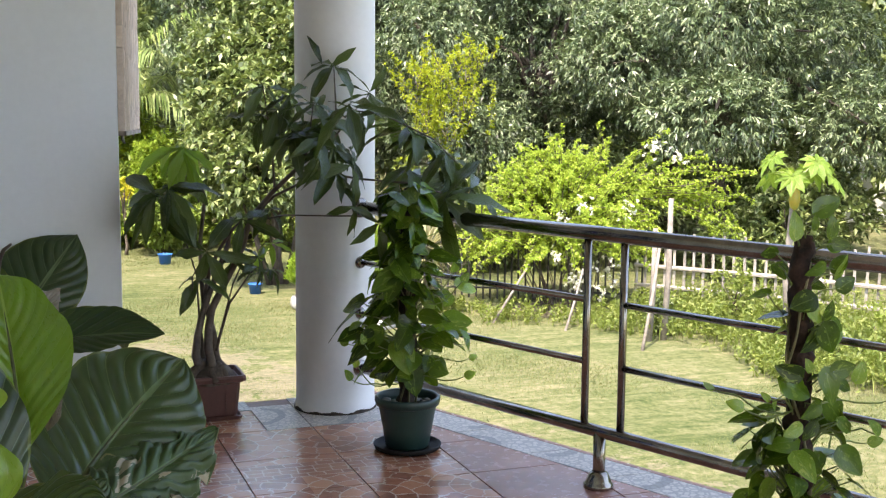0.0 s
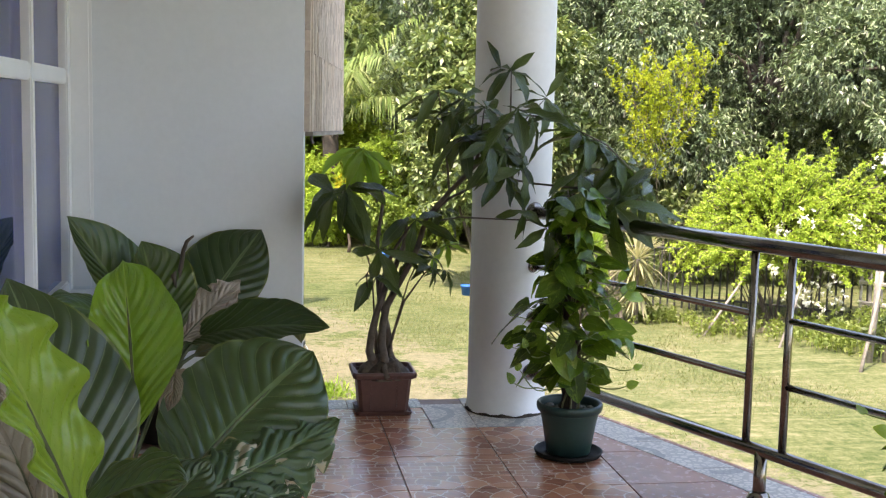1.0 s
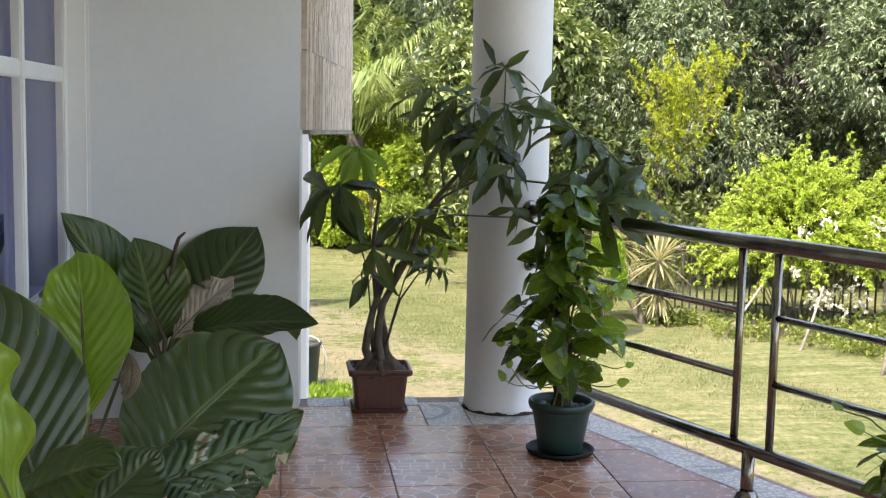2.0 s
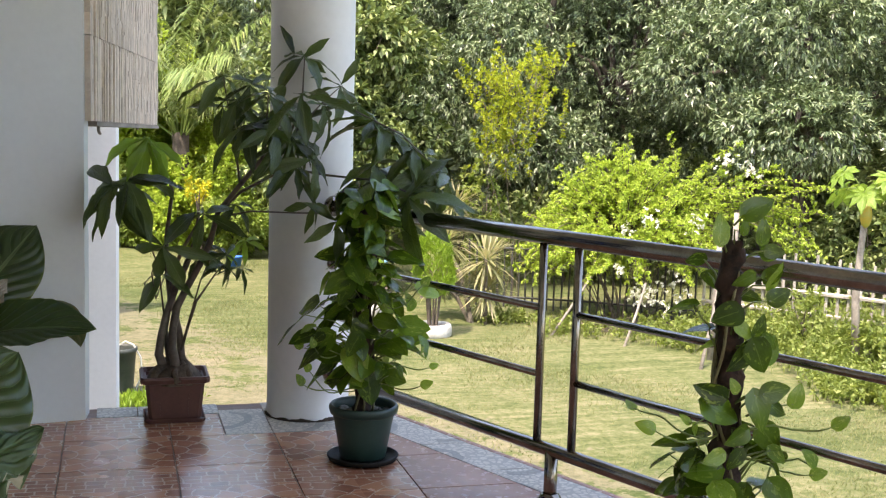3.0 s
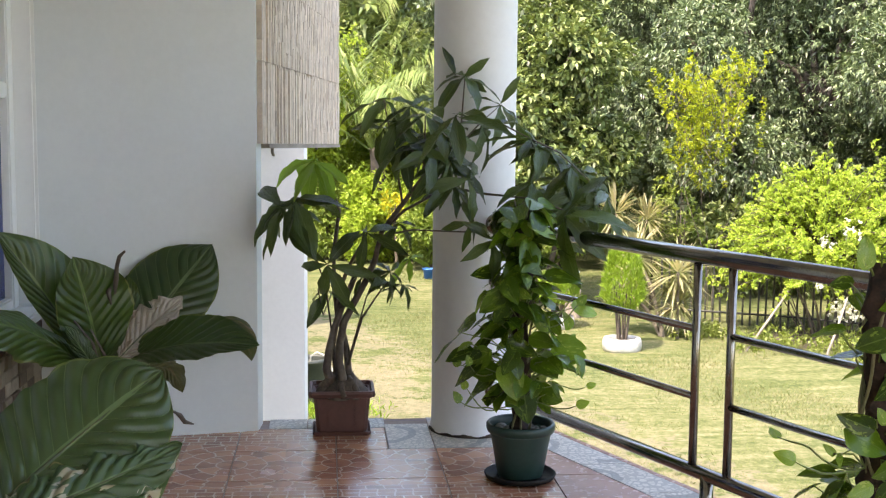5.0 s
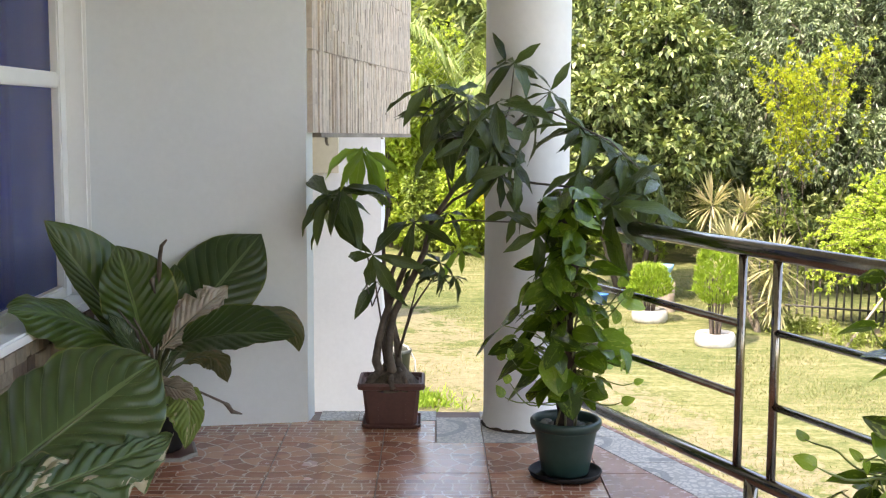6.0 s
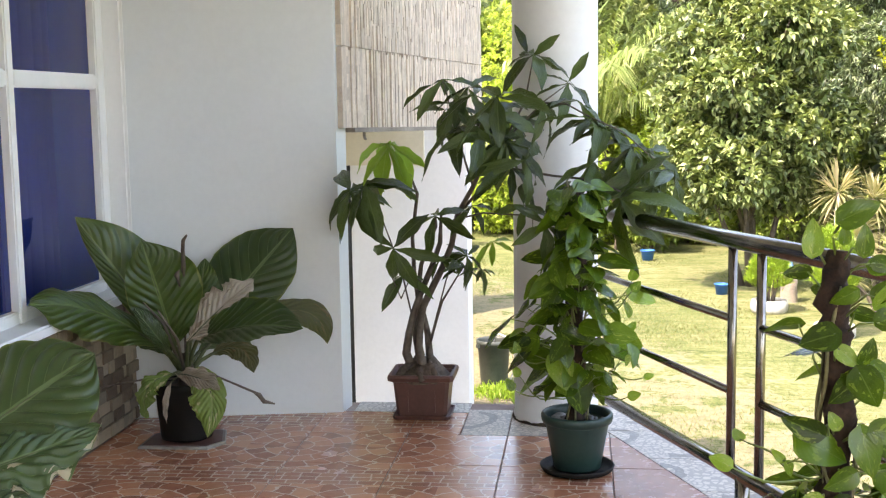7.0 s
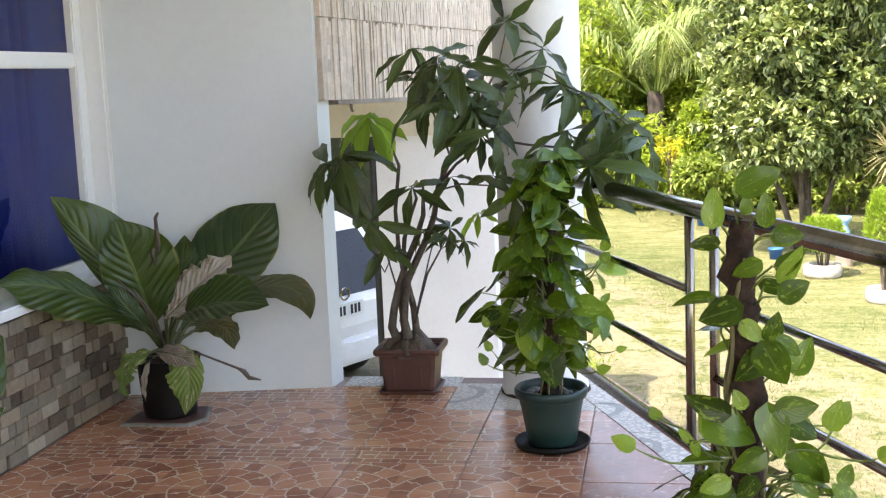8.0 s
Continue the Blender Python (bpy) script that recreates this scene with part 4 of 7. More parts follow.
def spiky(at, heads, seed, label):
    rng = R(seed)
    t = thing("dracaena", (at[0], at[1], GROUND), label, "plant", "spiky garden plants")
    for (x, y, z, r) in heads:
        part("stem", tube_bm([(x * 0.3, y * 0.3, 0), (x * 0.6, y * 0.6, z * 0.6), (x, y, z)], [0.03, 0.026, 0.022], 7), "pale_bark", t)
        n = 120
        d = unit(rng.normal(0, 1, (n, 3)) + (0, 0, 0.25))
        c = np.tile([x, y, z], (n, 1)) + d * 0.03
        side = unit(np.cross(d, (0, 0, 1.0))) * 0.018
        L = (r * rng.uniform(0.75, 1.1, n))[:, None]
        mid = c + d * L * 0.55
        tip = c + d * L - np.array([0, 0, 0.12]) * L
        mesh_part("leaf_head", quads_mesh("leaf_head", np.stack([c, mid - side, tip, mid + side], 1)), "spiky", t)
    return t


spiky((4.02, 9.75), [(0, 0, 0.86, 0.5), (0.05, 0.1, 0.45, 0.42), (-0.45, 0.4, 1.05, 0.5), (-0.5, 0.5, 0.55, 0.45)], 81, "spiky dracaena with pale pink-edged leaves")
spiky((3.75, 12.0), [(0, 0, 1.45, 0.55), (0.5, 0.1, 1.35, 0.5), (0.2, -0.1, 0.8, 0.45)], 82, "tall yucca-like dracaena with cream striped leaves")


# fences
def pickets(a, b, n, h, name, label, material, w, rails, seed, rail_w=0.03):
    rng = R(seed)
    a, b = Vector(a), Vector(b)
    t = thing(name, (a.x, a.y, GROUND), label, "fence")
    d = (b - a)
    for k in range(n):
        p = d * (k / (n - 1))
        hh = h * rng.uniform(0.93, 1.06)
        lean = rng.uniform(-0.02, 0.02)
        part("picket", tube_bm([(p.x, p.y, -0.03), (p.x + lean * 0.5, p.y, hh * 0.5), (p.x + lean, p.y, hh)], [w, w * 0.95, w * 0.85], 6), material, t)
    for z in rails:
        off = Vector((d.y, -d.x)).normalized() * (w + rail_w * 0.5)
        part("rail", tube_bm([(off.x, off.y, z), (off.x + d.x / 2, off.y + d.y / 2, z + 0.02), (off.x + d.x, off.y + d.y, z - 0.01)], rail_w, 6), material, t)


pickets((6.95, 9.35), (9.35, 5.65), 32, 1.05, "bamboo_fence", "weathered pale bamboo picket fence round the garden", "fence_wood", 0.022, (0.35, 0.62, 0.92), 91, 0.028)
pickets((4.3, 11.4), (7.2, 9.6), 34, 0.95, "iron_fence", "dark iron bar fence behind the bush", "iron", 0.014, (0.15, 0.85), 92, 0.016)


def leaning(at, to, r, label, name="pole", mat="pale_bark"):
    p = part(name, tube_bm([(0, 0, -0.05), tuple((Vector(to) - Vector(at)) * 0.5 + Vector((0.02, 0, 0))), tuple(Vector(to) - Vector(at))], [r, r * 0.9, r * 0.75], 8), mat, None, smooth=True)
    p.location = at
    return tagged(p, label, "pole", "garden poles")


leaning((6.12, 7.2, GROUND), (6.2, 7.25, 0.25), 0.04, "bare pale dead tree trunk standing by the fence", "dead_trunk", "grey_bark")
leaning((5.92, 7.2, GROUND), (6.0, 7.25, -0.1), 0.04, "short bare trunk standing by the fence", "dead_trunk", "grey_bark")
leaning((5.54, 6.7, GROUND), (6.05, 7.2, -0.2), 0.022, "thin bamboo pole leaning on a trunk", "bamboo_pole", "grey_bark")
leaning((4.6, 8.9, GROUND), (5.45, 9.3, -0.55), 0.018, "thin bamboo pole leaning in the bush", "bamboo_pole", "grey_bark")
leaning((5.25, 8.1, GROUND), (5.75, 8.6, -0.75), 0.018, "thin bamboo pole leaning in the bush", "bamboo_pole", "grey_bark")

# dark earth under the bush and along the fence
def soil_bed(name, cx, cy, rx, ry, turn, seed):
    rng = R(seed)
    bm = bmesh.new()
    mid = bm.verts.new((0, 0, 0.05))
    ring = []
    for k in range(40):
        a = 2 * math.pi * k / 40
        e = 1 + 0.16 * math.sin(3 * a + seed) + rng.normal(0, 0.06)
        x, y = rx * e * math.cos(a), ry * e * math.sin(a)
        ring.append(bm.verts.new((x * math.cos(turn) - y * math.sin(turn), x * math.sin(turn) + y * math.cos(turn), -0.02)))
    for k in range(40):
        bm.faces.new((mid, ring[k], ring[(k + 1) % 40]))
    ob = part(name, bm, "earth", None, smooth=True)
    ob.location = (cx, cy, GROUND)
    tagged(ob, "bare dark earth with leaf litter under the plants", "soil", kind="structure")


soil_bed("ground_bed", 6.0, 9.5, 1.9, 0.75, -0.35, 3)
soil_bed("ground_bed_2", 7.9, 7.0, 2.0, 0.55, -1.0, 5)

# weeds under the fence
def weeds(at, spread, h, n, seed):
    """A clump of tall thin stems with small leaves along them."""
    rng = R(seed)
    t = thing("weed_clump", (at[0], at[1], GROUND), "clump of tall thin pale green weeds and grass", "weeds", "weeds along the fence")
    b = np.stack([rng.normal(0, spread * 0.5, n), rng.normal(0, spread * 0.5, n), np.full(n, -0.02)], 1)
    hh = h * rng.uniform(0.45, 1.2, n)
    lean = rng.normal(0, 0.22, (n, 2))
    tip = b + np.stack([lean[:, 0] * hh, lean[:, 1] * hh, hh], 1)
    mid = (b + tip) / 2 - np.stack([lean[:, 0] * hh * 0.2, lean[:, 1] * hh * 0.2, 0 * hh], 1)
    a = rng.uniform(0, 6.28, n)
    w = np.stack([np.cos(a), np.sin(a), 0 * a], 1) * 0.006
    mesh_part("stalk", quads_mesh("stalk", np.stack([b - w, mid - w, tip, mid + w], 1)), "weed", t)["kind"] = "stuff"
    f = rng.uniform(0.3, 1.0, (n, 5, 1))
    c = (b[:, None] * (1 - f) + tip[:, None] * f).reshape(-1, 3)
    mesh_part("leaf_mass", quads_mesh("leaf_mass", leaves_at(rng, c, unit(rng.normal(0, 1, c.shape) + (0, 0, 0.8)), 2, 0.062, 0.030, 0.1, 0.6)), "weed", t)["kind"] = "stuff"
    return t


for k, (x, y, s, h) in enumerate([(6.6, 7.5, .7, .40), (7.4, 6.9, .8, .5), (8.1, 6.4, .8, .55), (6.9, 6.0, .6, .36), (7.6, 5.5, .7, .55), (8.6, 5.3, .8, .7), (6.5, 5.2, .45, .3), (7.1, 4.6, .6, .42), (5.0, 9.0, .5, .25), (5.9, 8.7, .6, .28), (8.3, 7.4, .6, .6), (6.0, 7.9, .5, .35), (4.4, 9.9, .4, .22), (9.2, 4.2, 1.0, .7), (7.7, 8.2, .6, .5), (7.0, 8.6, .6, .4)]):
    weeds((x, y), s, h, 190 if x > 6.45 else 80, 100 + k)
for k, (x, y, sx, sz, mt) in enumerate([(7.25, 6.15, .34, .36, "weed"), (8.2, 5.25, .42, .45, "hedge"), (7.2, 5.35, .26, .22, "broad"), (7.75, 4.85, .30, .26, "broad"), (8.75, 5.9, .45, .55, "weed"), (7.3, 7.5, .36, .42, "weed"), (6.3, 7.6, .24, .22, "broad"), (8.9, 3.7, .45, .45, "weed"), (4.35, 12.2, .50, 1.25, "weed"), (4.95, 12.8, .50, 1.35, "hedge")]):
    shrub((x, y), (sx, sx, sz), 190, (0.070, 0.036), mt, 160 + k, "low loose leafy shrub growing by the garden fence", "low_shrub", 0.02)
shrub((0.86, 17.4), (0.20, 0.18, 0.30), 34, (0.11, 0.045), "croton", 190, "croton shrub with bright yellow leaves", "croton_shrub", 1.0)
for k, (x, y, sx, sz, mt) in enumerate([(0.1, 20.6, 1.1, 2.8, "lime"), (-1.1, 19.6, 1.0, 2.5, "lime"), (-0.25, 19.8, .8, 2.0, "lime"), (1.45, 18.0, .6, 1.2, "lime"), (0.52, 18.3, .6, 1.15, "lime"), (-0.45, 18.9, .5, .9, "hedge")]):
    shrub((x, y), (sx, sx, sz), 1500, (0.10, 0.05), mt, 195 + k, "tall bright yellow-green shrub behind the lawn", "tall_shrub", 0.05)

# far woods close the view
rng = R(7)
a = rng.uniform(-0.75, 1.35, 9000)
rad = rng.uniform(27, 33, 9000)
c = np.stack([rad * np.sin(a), -4 + rad * np.cos(a), rng.uniform(-1.2, 9, 9000) * (0.75 + 0.25 * np.sin(a * 9))], 1)
w = mesh_part("far_woods", quads_mesh("far_woods", leaves_at(rng, c, unit(np.stack([-np.sin(a), -np.cos(a), 0.3 + 0 * a], 1)), 9, 0.42, 0.16, 0.3)), "broad")
tagged(w, "distant green woods behind the garden", "trees", kind="stuff")


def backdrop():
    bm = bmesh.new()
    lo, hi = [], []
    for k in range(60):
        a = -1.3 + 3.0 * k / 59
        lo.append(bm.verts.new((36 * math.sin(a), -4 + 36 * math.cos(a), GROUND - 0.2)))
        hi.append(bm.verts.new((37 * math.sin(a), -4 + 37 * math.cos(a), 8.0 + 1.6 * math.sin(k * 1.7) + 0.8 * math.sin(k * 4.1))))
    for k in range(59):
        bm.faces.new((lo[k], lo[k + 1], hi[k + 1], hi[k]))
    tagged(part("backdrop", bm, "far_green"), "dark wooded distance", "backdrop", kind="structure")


backdrop()


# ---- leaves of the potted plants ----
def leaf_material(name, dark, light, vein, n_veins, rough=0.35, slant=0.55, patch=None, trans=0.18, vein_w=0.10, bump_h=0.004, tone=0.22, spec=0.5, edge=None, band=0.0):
    """A leaf blade with midrib and side veins, and patches where it is variegated or dried. band paints light on the
    ridges.
    """
    m, nt, b = nodes_of(name)
    uv = nt.nodes.new("ShaderNodeTexCoord").outputs["UV"]
    sep = nt.nodes.new("ShaderNodeSeparateXYZ")
    nt.links.new(uv, sep.inputs[0])
    u = sep.outputs[0]
    v = math_node(nt, "ABSOLUTE", math_node(nt, "MULTIPLY", math_node(nt, "SUBTRACT", sep.outputs[1], 0.5), 2.0))
    ph = math_node(nt, "FRACT", math_node(nt, "MULTIPLY", math_node(nt, "SUBTRACT", u, math_node(nt, "MULTIPLY", v, slant)), float(n_veins)))
    tri = math_node(nt, "ABSOLUTE", math_node(nt, "SUBTRACT", ph, 0.5))
    side_v = math_node(nt, "MULTIPLY", math_node(nt, "GREATER_THAN", tri, 0.5 - vein_w * 0.5), 0.75)
    rib = math_node(nt, "LESS_THAN", v, 0.045)
    veins = math_node(nt, "MAXIMUM", side_v, rib)
    rnd = nt.nodes.new("ShaderNodeObjectInfo").outputs["Random"]
    off = nt.nodes.new("ShaderNodeVectorMath")
    off.operation = "ADD"
    cmb = nt.nodes.new("ShaderNodeCombineXYZ")
    for i in range(3):
        nt.links.new(math_node(nt, "MULTIPLY", rnd, 13.0 + 7 * i), cmb.inputs[i])
    nt.links.new(uv, off.inputs[0])
    nt.links.new(cmb.outputs[0], off.inputs[1])
    mott, fine = noise_tex(nt, off.outputs[0], 4.0, 3), noise_tex(nt, off.outputs[0], 40.0, 3)
    f = math_node(nt, "ADD", math_node(nt, "MULTIPLY", rnd, 0.45), math_node(nt, "ADD", math_node(nt, "MULTIPLY", mott, 0.4), math_node(nt, "MULTIPLY", fine, 0.15)))
    col = ramp(nt, f, [(0.5 - tone, dark), (0.5 + tone, light)])
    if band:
        # lit ridges painted in: paler colour on the swellings between the veins
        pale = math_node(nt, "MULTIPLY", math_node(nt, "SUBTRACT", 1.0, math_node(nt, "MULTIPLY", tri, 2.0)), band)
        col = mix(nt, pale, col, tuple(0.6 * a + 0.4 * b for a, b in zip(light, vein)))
    if patch:
        mp = nt.nodes.new("ShaderNodeMapping")
        mp.inputs["Scale"].default_value = (2.4, 3.4, 1.0)
        mp.inputs["Rotation"].default_value = (0, 0, 0.5)
        nt.links.new(off.outputs[0], mp.inputs[0])
        pn = noise_tex(nt, mp.outputs[0], 1.6, 4)
        col = mix(nt, math_node(nt, "MULTIPLY", math_node(nt, "GREATER_THAN", pn, patch[1]), 0.85), col, patch[0])
    col = mix(nt, math_node(nt, "MULTIPLY", veins, 0.55), col, vein)
    if edge:
        rim = math_node(nt, "MULTIPLY", math_node(nt, "GREATER_THAN", math_node(nt, "ADD", v, math_node(nt, "MULTIPLY", mott, 0.3)), 1.13), 0.7)
        col = mix(nt, rim, col, edge)
    nt.links.new(col, b.inputs["Base Color"])
    nt.links.new(math_node(nt, "ADD", rough - 0.08, math_node(nt, "MULTIPLY", fine, 0.2)), b.inputs["Roughness"])
    b.inputs["Specular IOR Level"].default_value = spec
    bump(nt, math_node(nt, "SUBTRACT", math_node(nt, "MULTIPLY", fine, 0.15), math_node(nt, "MULTIPLY", math_node(nt, "MULTIPLY", tri, 2.0), 0.6)), 0.7, bump_h, b)
    tr = nt.nodes.new("ShaderNodeBsdfTranslucent")
    nt.links.new(mix(nt, 0.4, col, (0.4, 0.55, 0.05)), tr.inputs[0])
    mx = nt.nodes.new("ShaderNodeMixShader")
    mx.inputs[0].default_value = trans
    nt.links.new(b.outputs[0], mx.inputs[1])
    nt.links.new(tr.outputs[0], mx.inputs[2])
    nt.links.new(mx.outputs[0], nt.nodes["Material Output"].inputs[0])
    return m


M["pachira"] = leaf_material("money_tree_leaf", (0.010, 0.022, 0.006), (0.072, 0.118, 0.032), (0.13, 0.18, 0.07), 9, 0.27, 0.5, None, 0.2, 0.06, 0.002, 0.2, 0.5)
M["pachira_young"] = leaf_material("young_money_tree_leaf", (0.18, 0.33, 0.03), (0.30, 0.48, 0.06), (0.40, 0.55, 0.14), 9, 0.35, 0.5, None, 0.5)
M["pothos"] = leaf_material("pothos_leaf", (0.009, 0.033, 0.003), (0.098, 0.195, 0.012), (0.16, 0.25, 0.04), 6, 0.22, 0.7, ((0.20, 0.31, 0.03), 0.60), 0.28, 0.02, 0.0005)
M["pothos_young"] = leaf_material("young_pothos_leaf", (0.11, 0.22, 0.02), (0.27, 0.42, 0.04), (0.3, 0.43, 0.09), 6, 0.26, 0.7, ((0.42, 0.50, 0.10), 0.60), 0.3, 0.02, 0.0005)
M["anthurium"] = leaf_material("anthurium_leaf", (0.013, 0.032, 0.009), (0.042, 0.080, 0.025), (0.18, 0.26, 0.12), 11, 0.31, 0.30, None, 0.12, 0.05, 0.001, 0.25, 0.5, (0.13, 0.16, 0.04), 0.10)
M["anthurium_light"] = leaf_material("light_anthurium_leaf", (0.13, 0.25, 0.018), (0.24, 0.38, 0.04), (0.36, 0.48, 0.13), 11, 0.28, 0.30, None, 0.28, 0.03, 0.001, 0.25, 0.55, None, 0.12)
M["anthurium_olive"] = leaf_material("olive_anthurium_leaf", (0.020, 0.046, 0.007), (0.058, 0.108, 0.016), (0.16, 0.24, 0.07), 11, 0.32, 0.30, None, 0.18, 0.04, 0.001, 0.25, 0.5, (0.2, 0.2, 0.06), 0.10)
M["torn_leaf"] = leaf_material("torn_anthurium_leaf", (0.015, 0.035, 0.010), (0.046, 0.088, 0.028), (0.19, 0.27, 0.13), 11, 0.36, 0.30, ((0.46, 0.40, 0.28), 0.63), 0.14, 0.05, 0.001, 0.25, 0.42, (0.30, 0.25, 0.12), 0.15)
M["dry_leaf"] = leaf_material("dried_leaf", (0.24, 0.19, 0.15), (0.46, 0.39, 0.32), (0.20, 0.15, 0.12), 11, 0.7, 0.30, ((0.20, 0.14, 0.10), 0.62), 0.2, 0.10, 0.001)
M["sick_leaf"] = leaf_material("yellowing_leaf", (0.08, 0.15, 0.032), (0.17, 0.24, 0.05), (0.3, 0.34, 0.14), 11, 0.45, 0.30, ((0.42, 0.36, 0.20), 0.60), 0.25, 0.04, 0.001, 0.25, 0.45, (0.35, 0.26, 0.12))
M["papaya"] = leaf_material("papaya_leaf", (0.13, 0.23, 0.025), (0.22, 0.34, 0.04), (0.45, 0.55, 0.15), 6, 0.4, 0.6, None, 0.45)
M["stem"] = two_tone("green_brown_stem", (0.058, 0.044, 0.034), (0.145, 0.115, 0.092), 18, 0.6, 80, 0.002)
M["green_stem"] = two_tone("green_stem", (0.12, 0.18, 0.04), (0.24, 0.31, 0.08), 18, 0.45, 80, 0.001)
M["root"] = two_tone("knobbly_root_bark", (0.050, 0.034, 0.024), (0.15, 0.115, 0.085), 30, 0.85, 90, 0.006)
M["dark_petiole"] = two_tone("dark_leaf_stalk", (0.045, 0.058, 0.022), (0.10, 0.12, 0.045), 18, 0.5, 80, 0.001)
M["moss_pole"] = two_tone("fibrous_climbing_pole", (0.012, 0.007, 0.005), (0.066, 0.036, 0.023), 22, 0.95, 120, 0.012)
M["brown_pot"] = two_tone("brown_plastic_pot", (0.082, 0.033, 0.026), (0.125, 0.053, 0.041), 7, 0.5, 60, 0.001)
M["green_pot"] = two_tone("dark_green_plastic_pot", (0.012, 0.036, 0.031), (0.022, 0.054, 0.047), 7, 0.38, 60, 0.0006)
M["black_pot"] = two_tone("black_nursery_pot", (0.004, 0.0037, 0.0035), (0.010, 0.009, 0.008), 12, 0.6, 50, 0.004, spec=0.25)
M["pebble"] = two_tone("grey_pebble", (0.12, 0.12, 0.11), (0.34, 0.33, 0.31), 14, 0.7, 60, 0.003, rand=0.3)
M["saucer_rim"] = two_tone("pale_plastic_saucer", (0.16, 0.14, 0.12), (0.28, 0.26, 0.23), 9, 0.5, 50, 0.001)


def blade(name, width, profile, nu=10, nv=6, fold=0.15, curl=0.25, wave=0.0, waves=5, ripple=0.0, ripples=12, slant=0.42, back=0.0, twist=0.0, phase=0.0):
    """A leaf of unit length along +x, with its face to +z: width at its widest, folded on the midrib, curling down to the tip."""
    me = bpy.data.meshes.new(name)
    verts, uvs, faces = [], [], []
    for i in range(nu + 1):
        u = i / nu
        w = max(profile(u), 0.0) * width / 2
        for j in range(nv + 1):
            v = j / nv * 2 - 1
            x = u - back * (abs(v) ** 1.5) * (1 - u) ** 2
            y = v * w
            z = abs(v) * w * fold - curl * u * u
            z += ripple * math.cos(2 * math.pi * ripples * (u - slant * abs(v))) * abs(v) ** 0.5 * min(1, w / width * 4)
            z += wave * math.sin(2 * math.pi * waves * u + phase + (1.3 if v > 0 else 0)) * abs(v) ** 2
            y += wave * 0.6 * math.cos(2 * math.pi * waves * u + phase) * abs(v) ** 3
            a = twist * u
            verts.append((x, y * math.cos(a) - z * math.sin(a) * 0.3, z + y * math.sin(a)))
            uvs.append((u, (v + 1) / 2))
    k = nv + 1
    for i in range(nu):
        for j in range(nv):
            faces.append((i * k + j, (i + 1) * k + j, (i + 1) * k + j + 1, i * k + j + 1))
    me.from_pydata(verts, [], faces)
    lay = me.uv_layers.new(name="UVMap")
    for p in me.polygons:
        for li in p.loop_indices:
            lay.data[li].uv = uvs[me.loops[li].vertex_index]
    me.polygons.foreach_set("use_smooth", [True] * len(me.polygons))
    return me


def with_material(me, mat):
    c = me.copy()
    c.materials.clear()
    c.materials.append(M[mat])
    return c


def aim(base, way, face, length, width=1.0):
    """The pose of a blade: from base along way, with its face towards face."""
    x = Vector(way).normalized()
    y = Vector(face).cross(x)
    if y.length < 1e-4:
        y = Vector((0, 1, 0)).cross(x)
    y.normalize()
    z = x.cross(y)
    m = Matrix((x, y, z)).transposed().to_4x4()
    return Matrix.Translation(base) @ m @ Matrix.Diagonal((length, length * width, length, 1))


def leaf(me, parent, base, way, face, length, width=1.0, name="leaf", label=""):
    ob = new(name, me)
    ob.parent = parent
    ob.matrix_basis = aim(Vector(base) - Vector(parent.location), way, face, length, width)
    if label:
        tagged(ob, label)
    return ob


LEAFLET = [blade("leaflet", w, lambda u: math.sin(math.pi * u ** 1.15) ** 0.95, 9, 4, f, c, 0.022, 2.5, 0, 12, 0.4, 0, tw, ph) for w, f, c, tw, ph in ((0.28, 0.34, 0.22, 0.35, 0), (0.32, 0.22, 0.40, -0.4, 1), (0.26, 0.40, 0.14, 0.25, 2), (0.30, 0.30, 0.52, -0.3, 3))]
heart = lambda u: math.sin(math.pi * min(1.0, u) ** 0.62) ** 0.78 if 0 < u < 1 else 0.0
HEART = [blade("heart_leaf", w, heart, 10, 6, f, c, 0.012, 2, 0, 6, 0.6, 0.22, tw, ph) for w, f, c, tw, ph in ((0.86, 0.10, 0.14, 0.2, 0), (0.80, 0.18, 0.22, -0.2, 1), (0.92, 0.06, 0.06, 0.15, 2), (0.80, 0.22, 0.16, -0.3, 3))]
P_LEAF = [with_material(x, "pachira") for x in LEAFLET]
P_YOUNG = [with_material(x, "pachira_young") for x in LEAFLET]
H_LEAF = [with_material(x, "pothos") for x in HEART]
H_YOUNG = [with_material(x, "pothos_young") for x in HEART]


